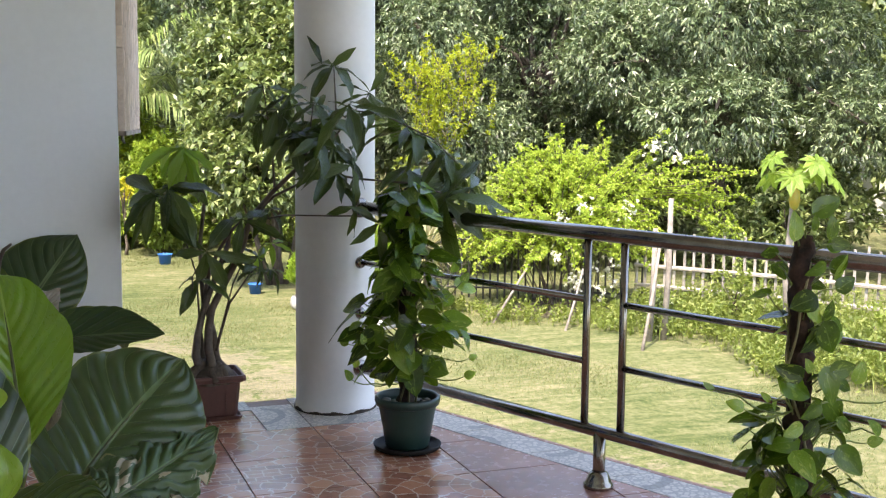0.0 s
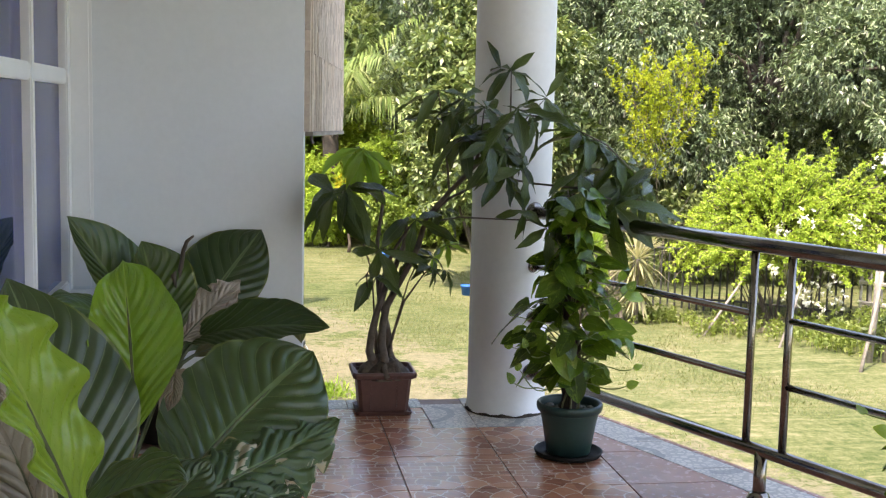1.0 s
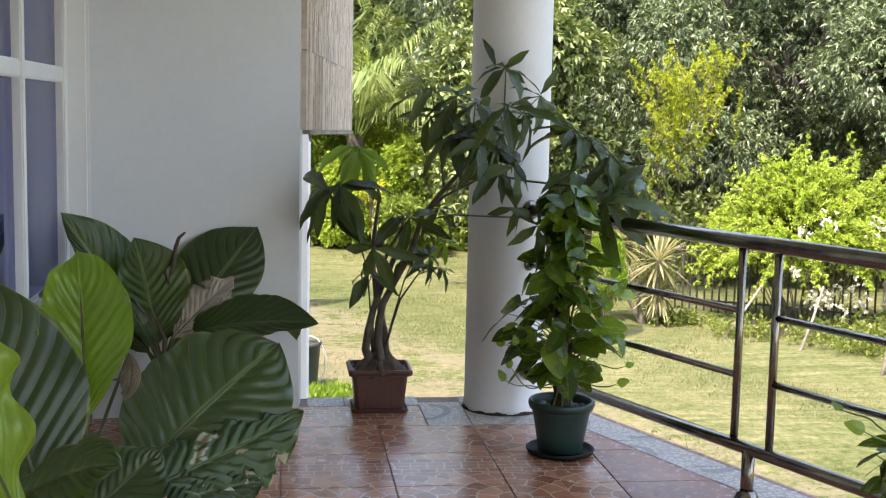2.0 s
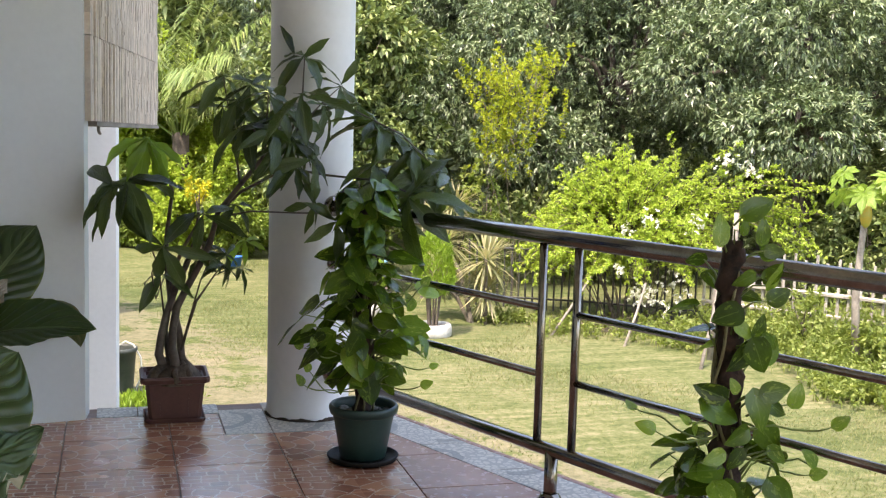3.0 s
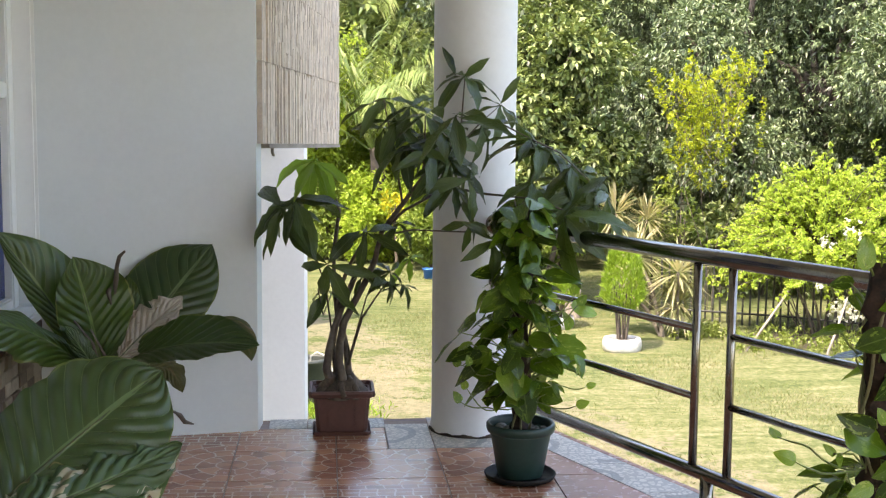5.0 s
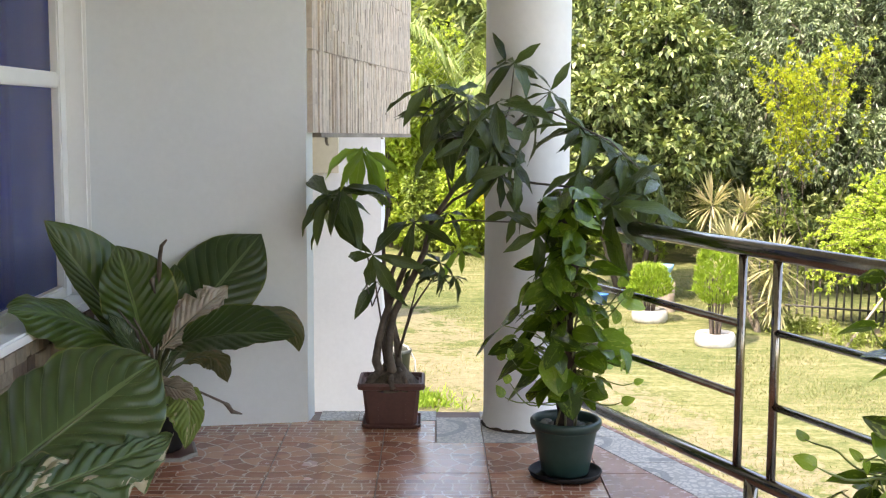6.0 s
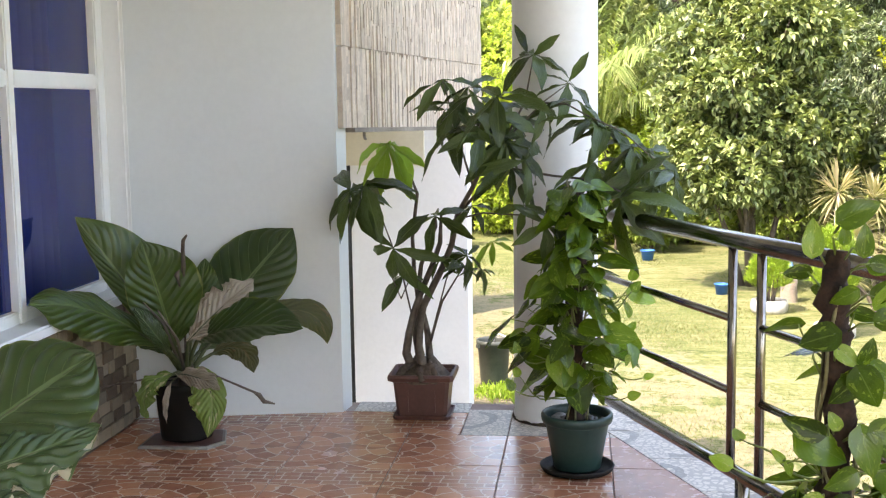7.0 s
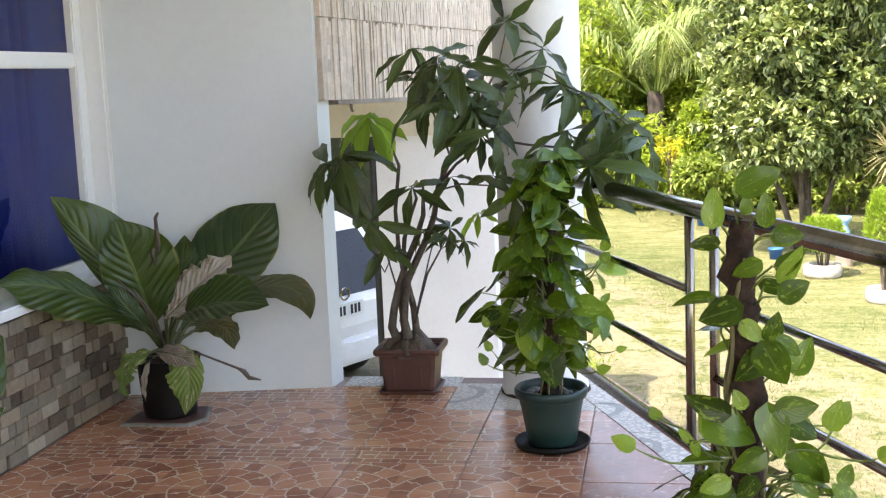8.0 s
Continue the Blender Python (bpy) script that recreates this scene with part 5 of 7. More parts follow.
# ---- money tree in the brown pot ----
def square_pot(at):
    t = thing("square_planter", (at[0], at[1], 0), "square brown plastic planter with a rolled rim on the tiles", "planter")

    def ring(bm, w, d, z):
        c = 0.014
        return [bm.verts.new((x, y, z)) for x, y in ((-w + c, -d), (w - c, -d), (w, -d + c), (w, d - c), (w - c, d), (-w + c, d), (-w, d - c), (-w, -d + c))]

    def shell(levels):
        bm = bmesh.new()
        rings = [ring(bm, *l) for l in levels]
        for r0, r1 in zip(rings, rings[1:]):
            for k in range(8):
                bm.faces.new((r0[k], r0[(k + 1) % 8], r1[(k + 1) % 8], r1[k]))
        bm.faces.new(rings[0][::-1])
        bm.faces.new(rings[-1])
        return bm

    part("body", shell([(0.098, 0.082, 0.012), (0.102, 0.086, 0.02), (0.116, 0.098, 0.165), (0.118, 0.10, 0.172), (0.110, 0.092, 0.172), (0.106, 0.088, 0.15)]), "brown_pot", t)
    part("rim", shell([(0.121, 0.103, 0.158), (0.133, 0.115, 0.163), (0.136, 0.118, 0.178), (0.132, 0.114, 0.188), (0.122, 0.104, 0.188), (0.117, 0.099, 0.175), (0.117, 0.099, 0.160)][::1]), "brown_pot", t)
    part("saucer", shell([(0.108, 0.092, 0.0), (0.116, 0.10, 0.003), (0.120, 0.104, 0.016), (0.116, 0.10, 0.018), (0.108, 0.092, 0.010)]), "brown_pot", t)
    for x in (-0.055, 0.055):
        part("front_groove", box_bm((x - 0.003, -0.0955, 0.03), (x + 0.003, -0.0885, 0.15), 0.001), "brown_pot", t)
    bm = lathe_bm([(0.0, 0.168), (0.06, 0.167), (0.125, 0.163)], 4)
    bmesh.ops.rotate(bm, verts=bm.verts, cent=(0, 0, 0), matrix=Matrix.Rotation(radians(45), 3, "Z"))
    part("soil", bm, "soil", t)
    return t


POT1 = (-0.395, -0.035)
square_pot(POT1)


def palmate(parent, at, n, size, seed, tilt=(0, 0, 1), droop=0.5, young=False, bias=(0, 0, 0)):
    """Leaflets that spread from one point, hanging a little."""
    rng = R(seed)
    ax = (Vector(tilt) + Vector(rng.normal(0, 0.25, 3))).normalized()
    e1 = ax.orthogonal().normalized()
    e2 = ax.cross(e1)
    a0 = rng.uniform(0, 6.28)
    for k in range(n):
        a = a0 + 2 * math.pi * k / n + rng.uniform(-0.2, 0.2)
        dr = droop * 0.45 + rng.uniform(-0.4, 0.35)
        way = (e1 * math.cos(a) + e2 * math.sin(a)) * math.cos(dr) - ax * math.sin(dr) + Vector((0, 0, -0.14)) + Vector(bias)
        face = ax + (e1 * math.cos(a) + e2 * math.sin(a)) * 0.5 * math.sin(dr)
        leaf((P_YOUNG if young else P_LEAF)[int(rng.integers(4))], parent, at, way, face, size * rng.uniform(0.75, 1.38), rng.uniform(0.78, 1.06), "leaflet")


def money_tree():
    t = thing("money_tree", (POT1[0], POT1[1], 0.163), "money tree with braided trunks and arching palmate leaves", "potted plant")
    o = Vector(t.location)
    L = lambda *pts: [Vector(p) - o for p in pts]
    y0 = -0.06

    def stem(name, pts, rads, sides=9, mat="stem"):
        return part(name, tube_bm(L(*pts), rads, sides), mat, t, smooth=True)

    stem("trunk", [(-.41, y0, .16), (-.437, y0 - .02, .21), (-.458, y0 - .03, .27), (-.447, y0 - .02, .35), (-.425, y0 - .01, .44), (-.392, y0, .53), (-.352, y0 + .01, .62), (-.315, y0, .72), (-.305, y0 - .03, .84)], [.021, .020, .018, .0155, .014, .013, .012, .010, .005])
    stem("trunk", [(-.385, y0 - .01, .16), (-.393, y0 - .035, .23), (-.407, y0 - .035, .30), (-.402, y0 - .02, .38), (-.387, y0 - .02, .46), (-.347, y0 - .02, .54), (-.30, y0 - .03, .63), (-.262, y0 - .05, .72), (-.235, y0 - .08, .84), (-.16, y0 - .2, .96), (-.10, y0 - .4, 1.07), (-.10, y0 - .5, 1.13), (-.165, y0 - .56, 1.19)], [.021, .020, .018, .0165, .0155, .0145, .0135, .012, .0105, .0095, .008, .0065, .004])
    stem("trunk", [(-.375, y0 + .01, .16), (-.366, y0 + .01, .24), (-.374, y0 + .015, .34), (-.396, y0 + .02, .44), (-.408, y0 + .01, .53), (-.392, y0 - .02, .63), (-.355, y0 - .06, .72), (-.315, y0 - .12, .80), (-.30, -.31, .85)], [.018, .016, .014, .012, .010, .009, .007, .006, .003])
    stem("trunk", [(-.40, y0 + .03, .16), (-.418, y0 + .03, .26), (-.432, y0 + .03, .36), (-.412, y0 + .03, .47), (-.425, y0 + .01, .60), (-.428, y0, .74), (-.405, y0, .92), (-.43, y0 - .02, 1.0)], [.014, .013, .012, .010, .009, .008, .007, .003])
    bm = lathe_bm([(0.090, -0.012), (0.088, 0.010), (0.074, 0.034), (0.056, 0.058), (0.036, 0.080), (0.0, 0.092)], 26)
    for v in bm.verts:
        f = 1 + 0.34 * noise.noise(v.co * 24) + 0.18 * noise.noise(v.co * 60)
        v.co = Vector((v.co.x * f + (0.008 if v.co.x > 0 else -0.010), v.co.y * f - 0.022, v.co.z * (1 + 0.5 * noise.noise(v.co * 30 + Vector((3, 1, 7))))))
    part("root", bm, "root", t, "knobbly swollen roots", smooth=True)
    for pts, r0 in (([(-.425, y0 - .02, .235), (-.47, y0 - .05, .205), (-.495, y0 - .06, .165)], .017), ([(-.37, y0 - .02, .235), (-.345, y0 - .05, .20), (-.325, y0 - .06, .165)], .016), ([(-.395, y0 - .04, .22), (-.40, y0 - .075, .195), (-.385, y0 - .09, .165)], .015)):
        stem("root", pts, [r0 * 0.8, r0, r0 * 0.9], 9, "root")
    # long side branches
    stem("branch", [(-.235, y0 - .08, .84), (-.15, -.2, .93), (.007, -.34, 1.03), (.15, -.45, 1.01), (.30, -.55, 1.0), (.386, -.70, .97)], [.007, .006, .005, .0045, .004, .003], 7)
    stem("branch", [(-.25, y0 - .08, .82), (-.12, -.28, .86), (.007, -.52, .875), (.09, -.66, .885), (.134, -.715, .868)], [.004, .0035, .003, .003, .002], 6)
    stem("branch", [(.09, -.66, .885), (.054, -.672, .925)], [.002, .0015], 5)
    stem("branch", [(-.10, y0 - .4, 1.07), (-.02, -.55, 1.14), (.05, -.42, 1.28), (.077, -.286, 1.455)], [.006, .005, .004, .002], 6)
    stem("branch", [(-.02, -.55, 1.14), (.12, -.45, 1.28), (.207, -.35, 1.345)], [.004, .003, .002], 6)
    stem("branch", [(.05, -.42, 1.28), (.2, -.5, 1.27), (.29, -.58, 1.22), (.40, -.57, 1.17), (.52, -.56, 1.06)], [.004, .0035, .003, .003, .002], 6)
    stem("branch", [(-.16, y0 - .2, .96), (-.2, -.4, 1.15), (-.245, -.465, 1.36)], [.005, .004, .002], 6)
    stem("branch", [(-.10, y0 - .5, 1.13), (-.11, -.7, 1.30)], [.004, .002], 6)
    stem("branch", [(-.42, y0, .62), (-.47, -.12, .50), (-.49, -.25, .62), (-.454, -.388, .735)], [.003, .003, .0025, .002], 6)
    stem("branch", [(-.436, y0, .42), (-.46, y0 - .1, .62), (-.53, -.2, .84), (-.578, -.284, .975)], [.004, .0035, .003, .002], 6)
    stem("branch", [(-.43, y0, .9), (-.48, -.1, 1.03), (-.508, -.139, 1.125)], [.004, .003, .002], 6)
    stem("branch", [(-.37, y0, .28), (-.345, y0, .37), (-.31, y0, .48), (-.235, -.1, .60), (-.208, -.138, .636)], [.007, .006, .005, .003, .002], 6)
    stem("branch", [(-.35, y0, .36), (-.295, y0, .56), (-.25, -.1, .68), (-.20, -.12, .67)], [.004, .003, .003, .002], 6)
    clusters = [((-.578, -.284, .978), 8, .20, (-.25, -.35, .9), .35, False), ((-.508, -.139, 1.126), 7, .19, (0, -.2, 1), 1.35, True), ((-.454, -.388, .737), 6, .155, (-.1, -.6, .7), .7, False),
                ((-.302, -.318, .853), 6, .15, (0, -.6, .7), .55, False), ((-.109, .05, .71), 5, .13, (.2, -.3, .9), .4, True), ((-.245, -.465, 1.364), 5, .16, (-.3, -.2, 1), .5, False),
                ((-.112, -.737, 1.304), 6, .17, (.1, -.4, .9), .6, False), ((-.172, -.652, 1.195), 6, .17, (-.3, -.3, 1), .7, False), ((-.093, -.717, 1.182), 6, .16, (.2, -.5, .8), .6, False),
                ((-.02, -.856, 1.299), 6, .18, (.2, -.5, .8), .7, False), ((.077, -.286, 1.456), 6, .16, (.0, -.3, 1), .4, False), ((.005, -.572, 1.057), 6, .18, (.2, -.4, 1), .75, False),
                ((.207, -.35, 1.345), 6, .15, (.4, -.3, 1), .6, False), ((.29, -.58, 1.219), 6, .16, (.4, -.3, 1), .6, False), ((.361, -.56, 1.188), 6, .17, (.4, -.4, .9), .6, False),
                ((.522, -.552, 1.056), 6, .19, (.6, -.3, .8), .7, False), ((.386, -.747, .95), 7, .19, (.1, -.4, .9), .85, False), ((.500, -.72, .985), 5, .17, (.5, -.3, .8), .75, False),
                ((.054, -.672, .922), 5, .10, (0, -.7, .6), .3, False), ((.134, -.717, .861), 6, .14, (0, -.8, .4), .35, False), ((.30, -.55, 1.06), 6, .17, (.2, -.4, 1), .8, False),
                ((-.40, -.1, .93), 6, .13, (.2, -.4, 1), .6, False), ((-.47, -.2, .95), 5, .13, (-.2, -.5, .8), .8, False), ((-.36, -.2, .90), 5, .12, (.2, -.5, .8), .6, False),
                ((-.33, -.25, .78), 5, .13, (.3, -.6, .7), .6, False), ((.43, -.62, 1.12), 6, .16, (.4, -.4, .8), .7, False), ((-.20, -.5, 1.28), 5, .14, (-.2, -.3, 1), .6, False), ((.0, -.5, 1.22), 6, .16, (.2, -.4, .9), .7, False),
                ((-.63, -.30, .95), 6, .18, (-.3, -.5, .8), .3, False), ((-.02, -.6, 1.15), 6, .16, (.1, -.6, .7), .7, False), ((.12, -.5, 1.27), 6, .15, (.2, -.6, .7), .6, False), ((.45, -.6, 1.0), 6, .17, (.3, -.6, .7), .8, False), ((-.05, -.65, 1.25), 6, .15, (0, -.7, .6), .6, False), ((.24, -.5, 1.28), 5, .15, (.4, -.5, .8), .5, False)]
    clusters += [((-.242, -.48, 1.375), 6, .15, (-.3, -.4, .9), .6, False), ((-.15, -.5, 1.335), 6, .15, (.1, -.5, .9), .7, False), ((-.244, -.45, 1.255), 6, .16, (-.4, -.5, .8), .8, False), ((-.18, -.5, 1.155), 5, .16, (-.2, -.6, .7), .9, False),
                 ((-.098, -.55, 1.235), 6, .16, (0, -.6, .8), .8, False), ((-.007, -.6, 1.14), 6, .17, (.1, -.7, .6), .9, False), ((.051, -.6, 1.18), 6, .17, (.2, -.6, .7), .9, False), ((.06, -.62, 1.075), 5, .15, (.2, -.6, .6), .9, False)]
    clusters += [((.33, -.55, 1.205), 5, .15, (.3, -.4, .9), .6, False), ((.406, -.5, 1.11), 6, .16, (.3, -.5, .8), .8, False), ((.49, -.55, 1.10), 6, .16, (.5, -.4, .8), .8, False), ((.575, -.57, 1.03), 6, .17, (.7, -.3, .7), .7, False),
                 ((.428, -.5, 1.0), 5, .16, (.3, -.6, .6), .9, False), ((.367, -.5, 1.02), 5, .14, (.1, -.6, .7), .9, False), ((-.60, -.2, .955), 6, .19, (-.5, -.6, .7), .9, False), ((-.466, -.3, .722), 5, .16, (-.1, -.7, .5), .9, False),
                 ((-.321, -.2, .844), 5, .14, (.2, -.5, .8), .7, False), ((-.500, -.15, 1.12), 5, .18, (0, -.3, 1), 1.2, True), ((-.36, -.2, .80), 5, .13, (.1, -.6, .7), .8, False)]
    clusters += [((-.45, -.15, .60), 4, .12, (-.2, -.6, .6), .9, False), ((-.31, -.12, .66), 5, .12, (.2, -.6, .7), .8, False), ((-.25, -.15, .75), 5, .13, (.3, -.5, .8), .7, False), ((-.40, -.12, .78), 5, .13, (0, -.6, .7), .8, False), ((-.17, -.2, .88), 5, .13, (.2, -.5, .8), .8, False), ((-.10, -.12, .70), 4, .15, (.5, -.4, .7), .9, True), ((-.28, -.15, .98), 5, .14, (-.1, -.5, .8), .8, False), ((-.36, -.3, 1.03), 5, .14, (-.3, -.5, .7), .9, False)]
    for k, (c, n, size, tilt, droop, young) in enumerate(clusters):
        # the crown is open in its middle
        if k > 33 and k % 3 == 1 or -.48 < c[0] < -.26 and c[1] > -.31 and .74 < c[2] < 1.04:
            continue
        palmate(t, c, n - (k % 3 == 0), size, 300 + k, tilt, droop, young)
    for b0, w in (((.05, -.2, 1.46), (-.35, .1, 1.0)), ((.07, -.25, 1.45), (.45, -.2, .35)), ((.207, -.35, 1.35), (.5, -.1, .7))):
        leaf(P_LEAF[0], t, b0, w, (0.2, -1, 0.3), 0.13, 1.0, "leaflet")
    for k, c in enumerate([(-.208, -.138, .636), (-.20, -.12, .675), (-.145, -.11, .62), (-.25, -.12, .66)]):
        palmate(t, c, 8, .085, 340 + k, (.2, -.4, 1), .4, False)
    return t


money_tree()


# ---- climbing pothos in the green pot ----
def round_pot(at):
    t = thing("round_planter", (at[0], at[1], 0), "round dark green plastic pot standing in its saucer", "planter")
    part("saucer", lathe_bm([(0, 0.0), (0.10, 0.0), (0.122, 0.006), (0.130, 0.022), (0.126, 0.025), (0.118, 0.012), (0.0, 0.009)], 40), "black_pot", t, "dark saucer", smooth=True)
    part("body", lathe_bm([(0, 0.012), (0.078, 0.012), (0.083, 0.02), (0.104, 0.14), (0.110, 0.168), (0.112, 0.178), (0.106, 0.178), (0.10, 0.150), (0, 0.15)], 40), "green_pot", t, smooth=True)
    part("rim", lathe_bm([(0.109, 0.172), (0.120, 0.176), (0.125, 0.190), (0.1245, 0.203), (0.119, 0.209), (0.112, 0.206), (0.108, 0.196), (0.107, 0.176)], 40), "green_pot", t, smooth=True)
    part("soil", lathe_bm([(0, 0.172), (0.106, 0.168)], 24), "soil", t)
    rng = R(4)
    for k in range(26):
        a, r = rng.uniform(0, 6.28), rng.uniform(0.035, 0.095)
        s = rng.uniform(0.008, 0.017)
        bm = bmesh.new()
        bmesh.ops.create_icosphere(bm, subdivisions=2, radius=s)
        for v in bm.verts:
            v.co = Vector((v.co.x * 1.25, v.co.y, v.co.z * 0.75)) * (1 + 0.12 * noise.noise(v.co * 90 + Vector((k, 0, 0))))
        p = part("pebble", bm, "pebble", t, smooth=True)
        p.location = (r * math.cos(a), r * math.sin(a), 0.176)
        p.rotation_euler = (0, 0, a * 3)
    return t


POT2 = (0.238, -0.752)
round_pot(POT2)


def pothos(at, base, pole, leaves, label, seed, strands=5, lean=(0, 0), placed=(), tendrils=6):
    """A fibrous pole with climbing stems. leaves: (height, angle, reach, drop, length, young); placed: (across, height, degrees, length, young), seen from the terrace."""
    rng = R(seed)
    t = thing("pothos_plant", (at[0], at[1], base), label, "potted plant", "climbing pothos")
    o = Vector(t.location)
    h, r = pole
    bm = bmesh.new()
    n = 40
    pts = [(lean[0] * z / h + 0.006 * math.sin(z * 17 + seed), lean[1] * z / h + 0.006 * math.cos(z * 13), z) for z in np.linspace(-0.03, h, n)]
    tube_bm(pts, [r * (1 + 0.16 * math.sin(k * 1.7 + seed) + 0.1 * math.sin(k * 4.3)) * (1 if k < n - 2 else 0.7) for k in range(n)], 18, bm)
    for v in bm.verts:
        v.co += Vector((noise.noise(v.co * 55), noise.noise(v.co * 55 + Vector((9, 0, 0))), 0)) * r * 0.45
    part("pole", bm, "moss_pole", t, "dark fibrous climbing pole", smooth=True)
    for s in range(strands):
        a0, tw = rng.uniform(0, 6.28), rng.uniform(-9, 9)
        zs = np.linspace(0, h * rng.uniform(0.7, 1.02), 26)
        part("vine", tube_bm([(lean[0] * z / h + (r + 0.004 + 0.006 * math.sin(z * 30 + s)) * math.cos(a0 + tw * z), lean[1] * z / h + (r + 0.004) * math.sin(a0 + tw * z), z) for z in zs], [0.004] * 24 + [0.003, 0.002], 6), "vine_stem", t, smooth=True)

    def put(e, s, way, face, ln, young):
        leaf((H_YOUNG if young else H_LEAF)[int(rng.integers(4))], t, e + o, way, face, ln, rng.uniform(0.78, 1.02))
        m = (s + e) / 2 + Vector(rng.normal(0, 0.008, 3)) + Vector((0, 0, 0.015))
        part("petiole", tube_bm([s, m, e], [0.0028, 0.0024, 0.0018], 5), "green_stem", t, smooth=True)

    for z, a, reach, drop, ln, young in leaves:
        out = Vector((math.cos(a), math.sin(a), 0))
        side = Vector((-out.y, out.x, 0))
        k = Vector((lean[0] * z / h, lean[1] * z / h, z))
        e = k + out * (r + reach) + Vector((0, 0, 0.02 + 0.25 * reach))
        way = out * (1 - drop) + Vector((0, 0, -drop)) + side * rng.uniform(-1.1, 1.1)
        face = out * rng.uniform(0.2, 1.1) + Vector((0, 0, rng.uniform(0.0, 1.0))) + side * rng.normal(0, 0.35)
        put(e, k + out * r * 0.9 + Vector((0, 0, -0.03)), way, face, ln, young)
    for x, z, deg, ln, young in placed:
        y = -r - rng.uniform(0.0, 0.04) if abs(x) < 0.06 else rng.uniform(-0.06, 0.02)
        e = Vector((x, y, z))
        a = radians(deg)
        way = Vector((math.cos(a), rng.uniform(-0.3, 0.1), math.sin(a)))
        face = Vector((rng.normal(0, 0.3), -1.0, rng.uniform(0.0, 0.7)))
        put(e, Vector((lean[0] * z / h + 0.3 * x, -r * 0.5, z - 0.03)), way, face, ln * 0.95, young)
    for k in range(tendrils):
        a, z = rng.uniform(-0.9, 0.7) + (math.pi if k % 3 == 2 else 0), rng.uniform(0.1, 0.5) * h
        p, d = Vector((r * math.cos(a), r * math.sin(a), z)), Vector((math.cos(a), math.sin(a), -0.3))
        q = []
        for _ in range(12):
            q.append(p.copy())
            p = p + d.normalized() * 0.02
            d = d + Vector((0, 0, 0.12)) + Vector(rng.normal(0, 0.2, 3))
        part("tendril", tube_bm(q, [0.0026] * 10 + [0.0018, 0.001], 5), "green_stem", t, smooth=True)
        leaf(H_YOUNG[k % 4], t, q[-1] + o, d, (0.2, -1, 0.4), rng.uniform(0.03, 0.05))
    return t


M["vine_stem"] = two_tone("pale_brown_vine", (0.13, 0.12, 0.05), (0.26, 0.24, 0.12), 18, 0.6, 80, 0.001)
rng = R(500)
rows = []
for k in range(185):
    z = rng.uniform(0.10, 0.80)
    wide = 0.045 + 0.085 * math.exp(-((z - 0.27) / 0.15) ** 2) + 0.03 * (z < 0.6)
    rows.append((z, rng.uniform(0, 6.28), wide * rng.uniform(0.1, 1.0), rng.uniform(0.0, 0.75), rng.choice([0.055, 0.07, 0.085, 0.10, 0.12]), rng.random() < 0.17))
rows += [(0.30, 3.35, 0.20, 0.5, 0.145, False), (0.34, 3.0, 0.15, 0.35, 0.12, False), (0.20, 3.5, 0.15, 0.5, 0.12, False), (0.40, -0.25, 0.16, 0.25, 0.095, True), (0.36, 0.1, 0.14, 0.7, 0.09, True),
         (0.22, -0.5, 0.18, 0.6, 0.08, False), (0.45, 3.2, 0.11, 0.5, 0.09, False), (0.78, 4.3, 0.05, 0.2, 0.11, False), (0.80, 5.2, 0.04, 0.1, 0.10, False), (0.72, 4.9, 0.06, 0.4, 0.10, True), (0.62, -0.3, 0.10, 0.4, 0.1, False)]
front = [(0.0, 0.16, -80, 0.13, False), (-0.05, 0.33, -20, 0.11, False), (0.03, 0.52, -160, 0.10, False), (-0.02, 0.63, -30, 0.10, False), (0.05, 0.43, -60, 0.09, True), (0.01, 0.72, -150, 0.09, True), (-0.06, 0.48, -110, 0.10, False), (0.06, 0.28, -50, 0.11, False)]
pothos(POT2, 0.172, (0.82, 0.028), rows, "bushy green pothos climbing a pole in the green pot", 501, 5, (0, 0), front, 12)


# ---- climbing pothos beside the railing ----
def dark_pot(at, label):
    t = thing("round_planter", (at[0], at[1], 0), label, "planter")
    part("body", lathe_bm([(0, 0.0), (0.085, 0.0), (0.115, 0.17), (0.12, 0.185), (0.115, 0.19), (0.108, 0.175), (0, 0.16)], 32), "black_pot", t, smooth=True)
    part("soil", lathe_bm([(0, 0.178), (0.109, 0.174)], 20), "soil", t)
    return t


VINE = (0.775, -2.40)
dark_pot(VINE, "round dark pot under the climbing pothos by the railing")
upper = [(-0.034, 0.645, -163, 0.075, 0), (0.005, 0.726, -148, 0.054, 0), (0.051, 0.7, 55, 0.071, 1), (0.051, 0.667, 31, 0.056, 0), (0.04, 0.773, -4, 0.052, 0), (-0.017, 0.608, -41, 0.052, 1), (0.029, 0.585, 71, 0.055, 0), (0.019, 0.551, -133, 0.079, 0),
         (0.019, 0.566, -62, 0.089, 0), (0.047, 0.581, -36, 0.052, 0), (0.082, 0.514, 66, 0.07, 1), (-0.073, 0.802, 88, 0.069, 1), (-0.019, 0.866, 29, 0.079, 0), (0.02, 0.803, 90, 0.059, 0), (-0.013, 0.82, 85, 0.037, 0), (0.044, 0.781, -8, 0.048, 0), (0.05, 0.712, 44, 0.062, 0)]
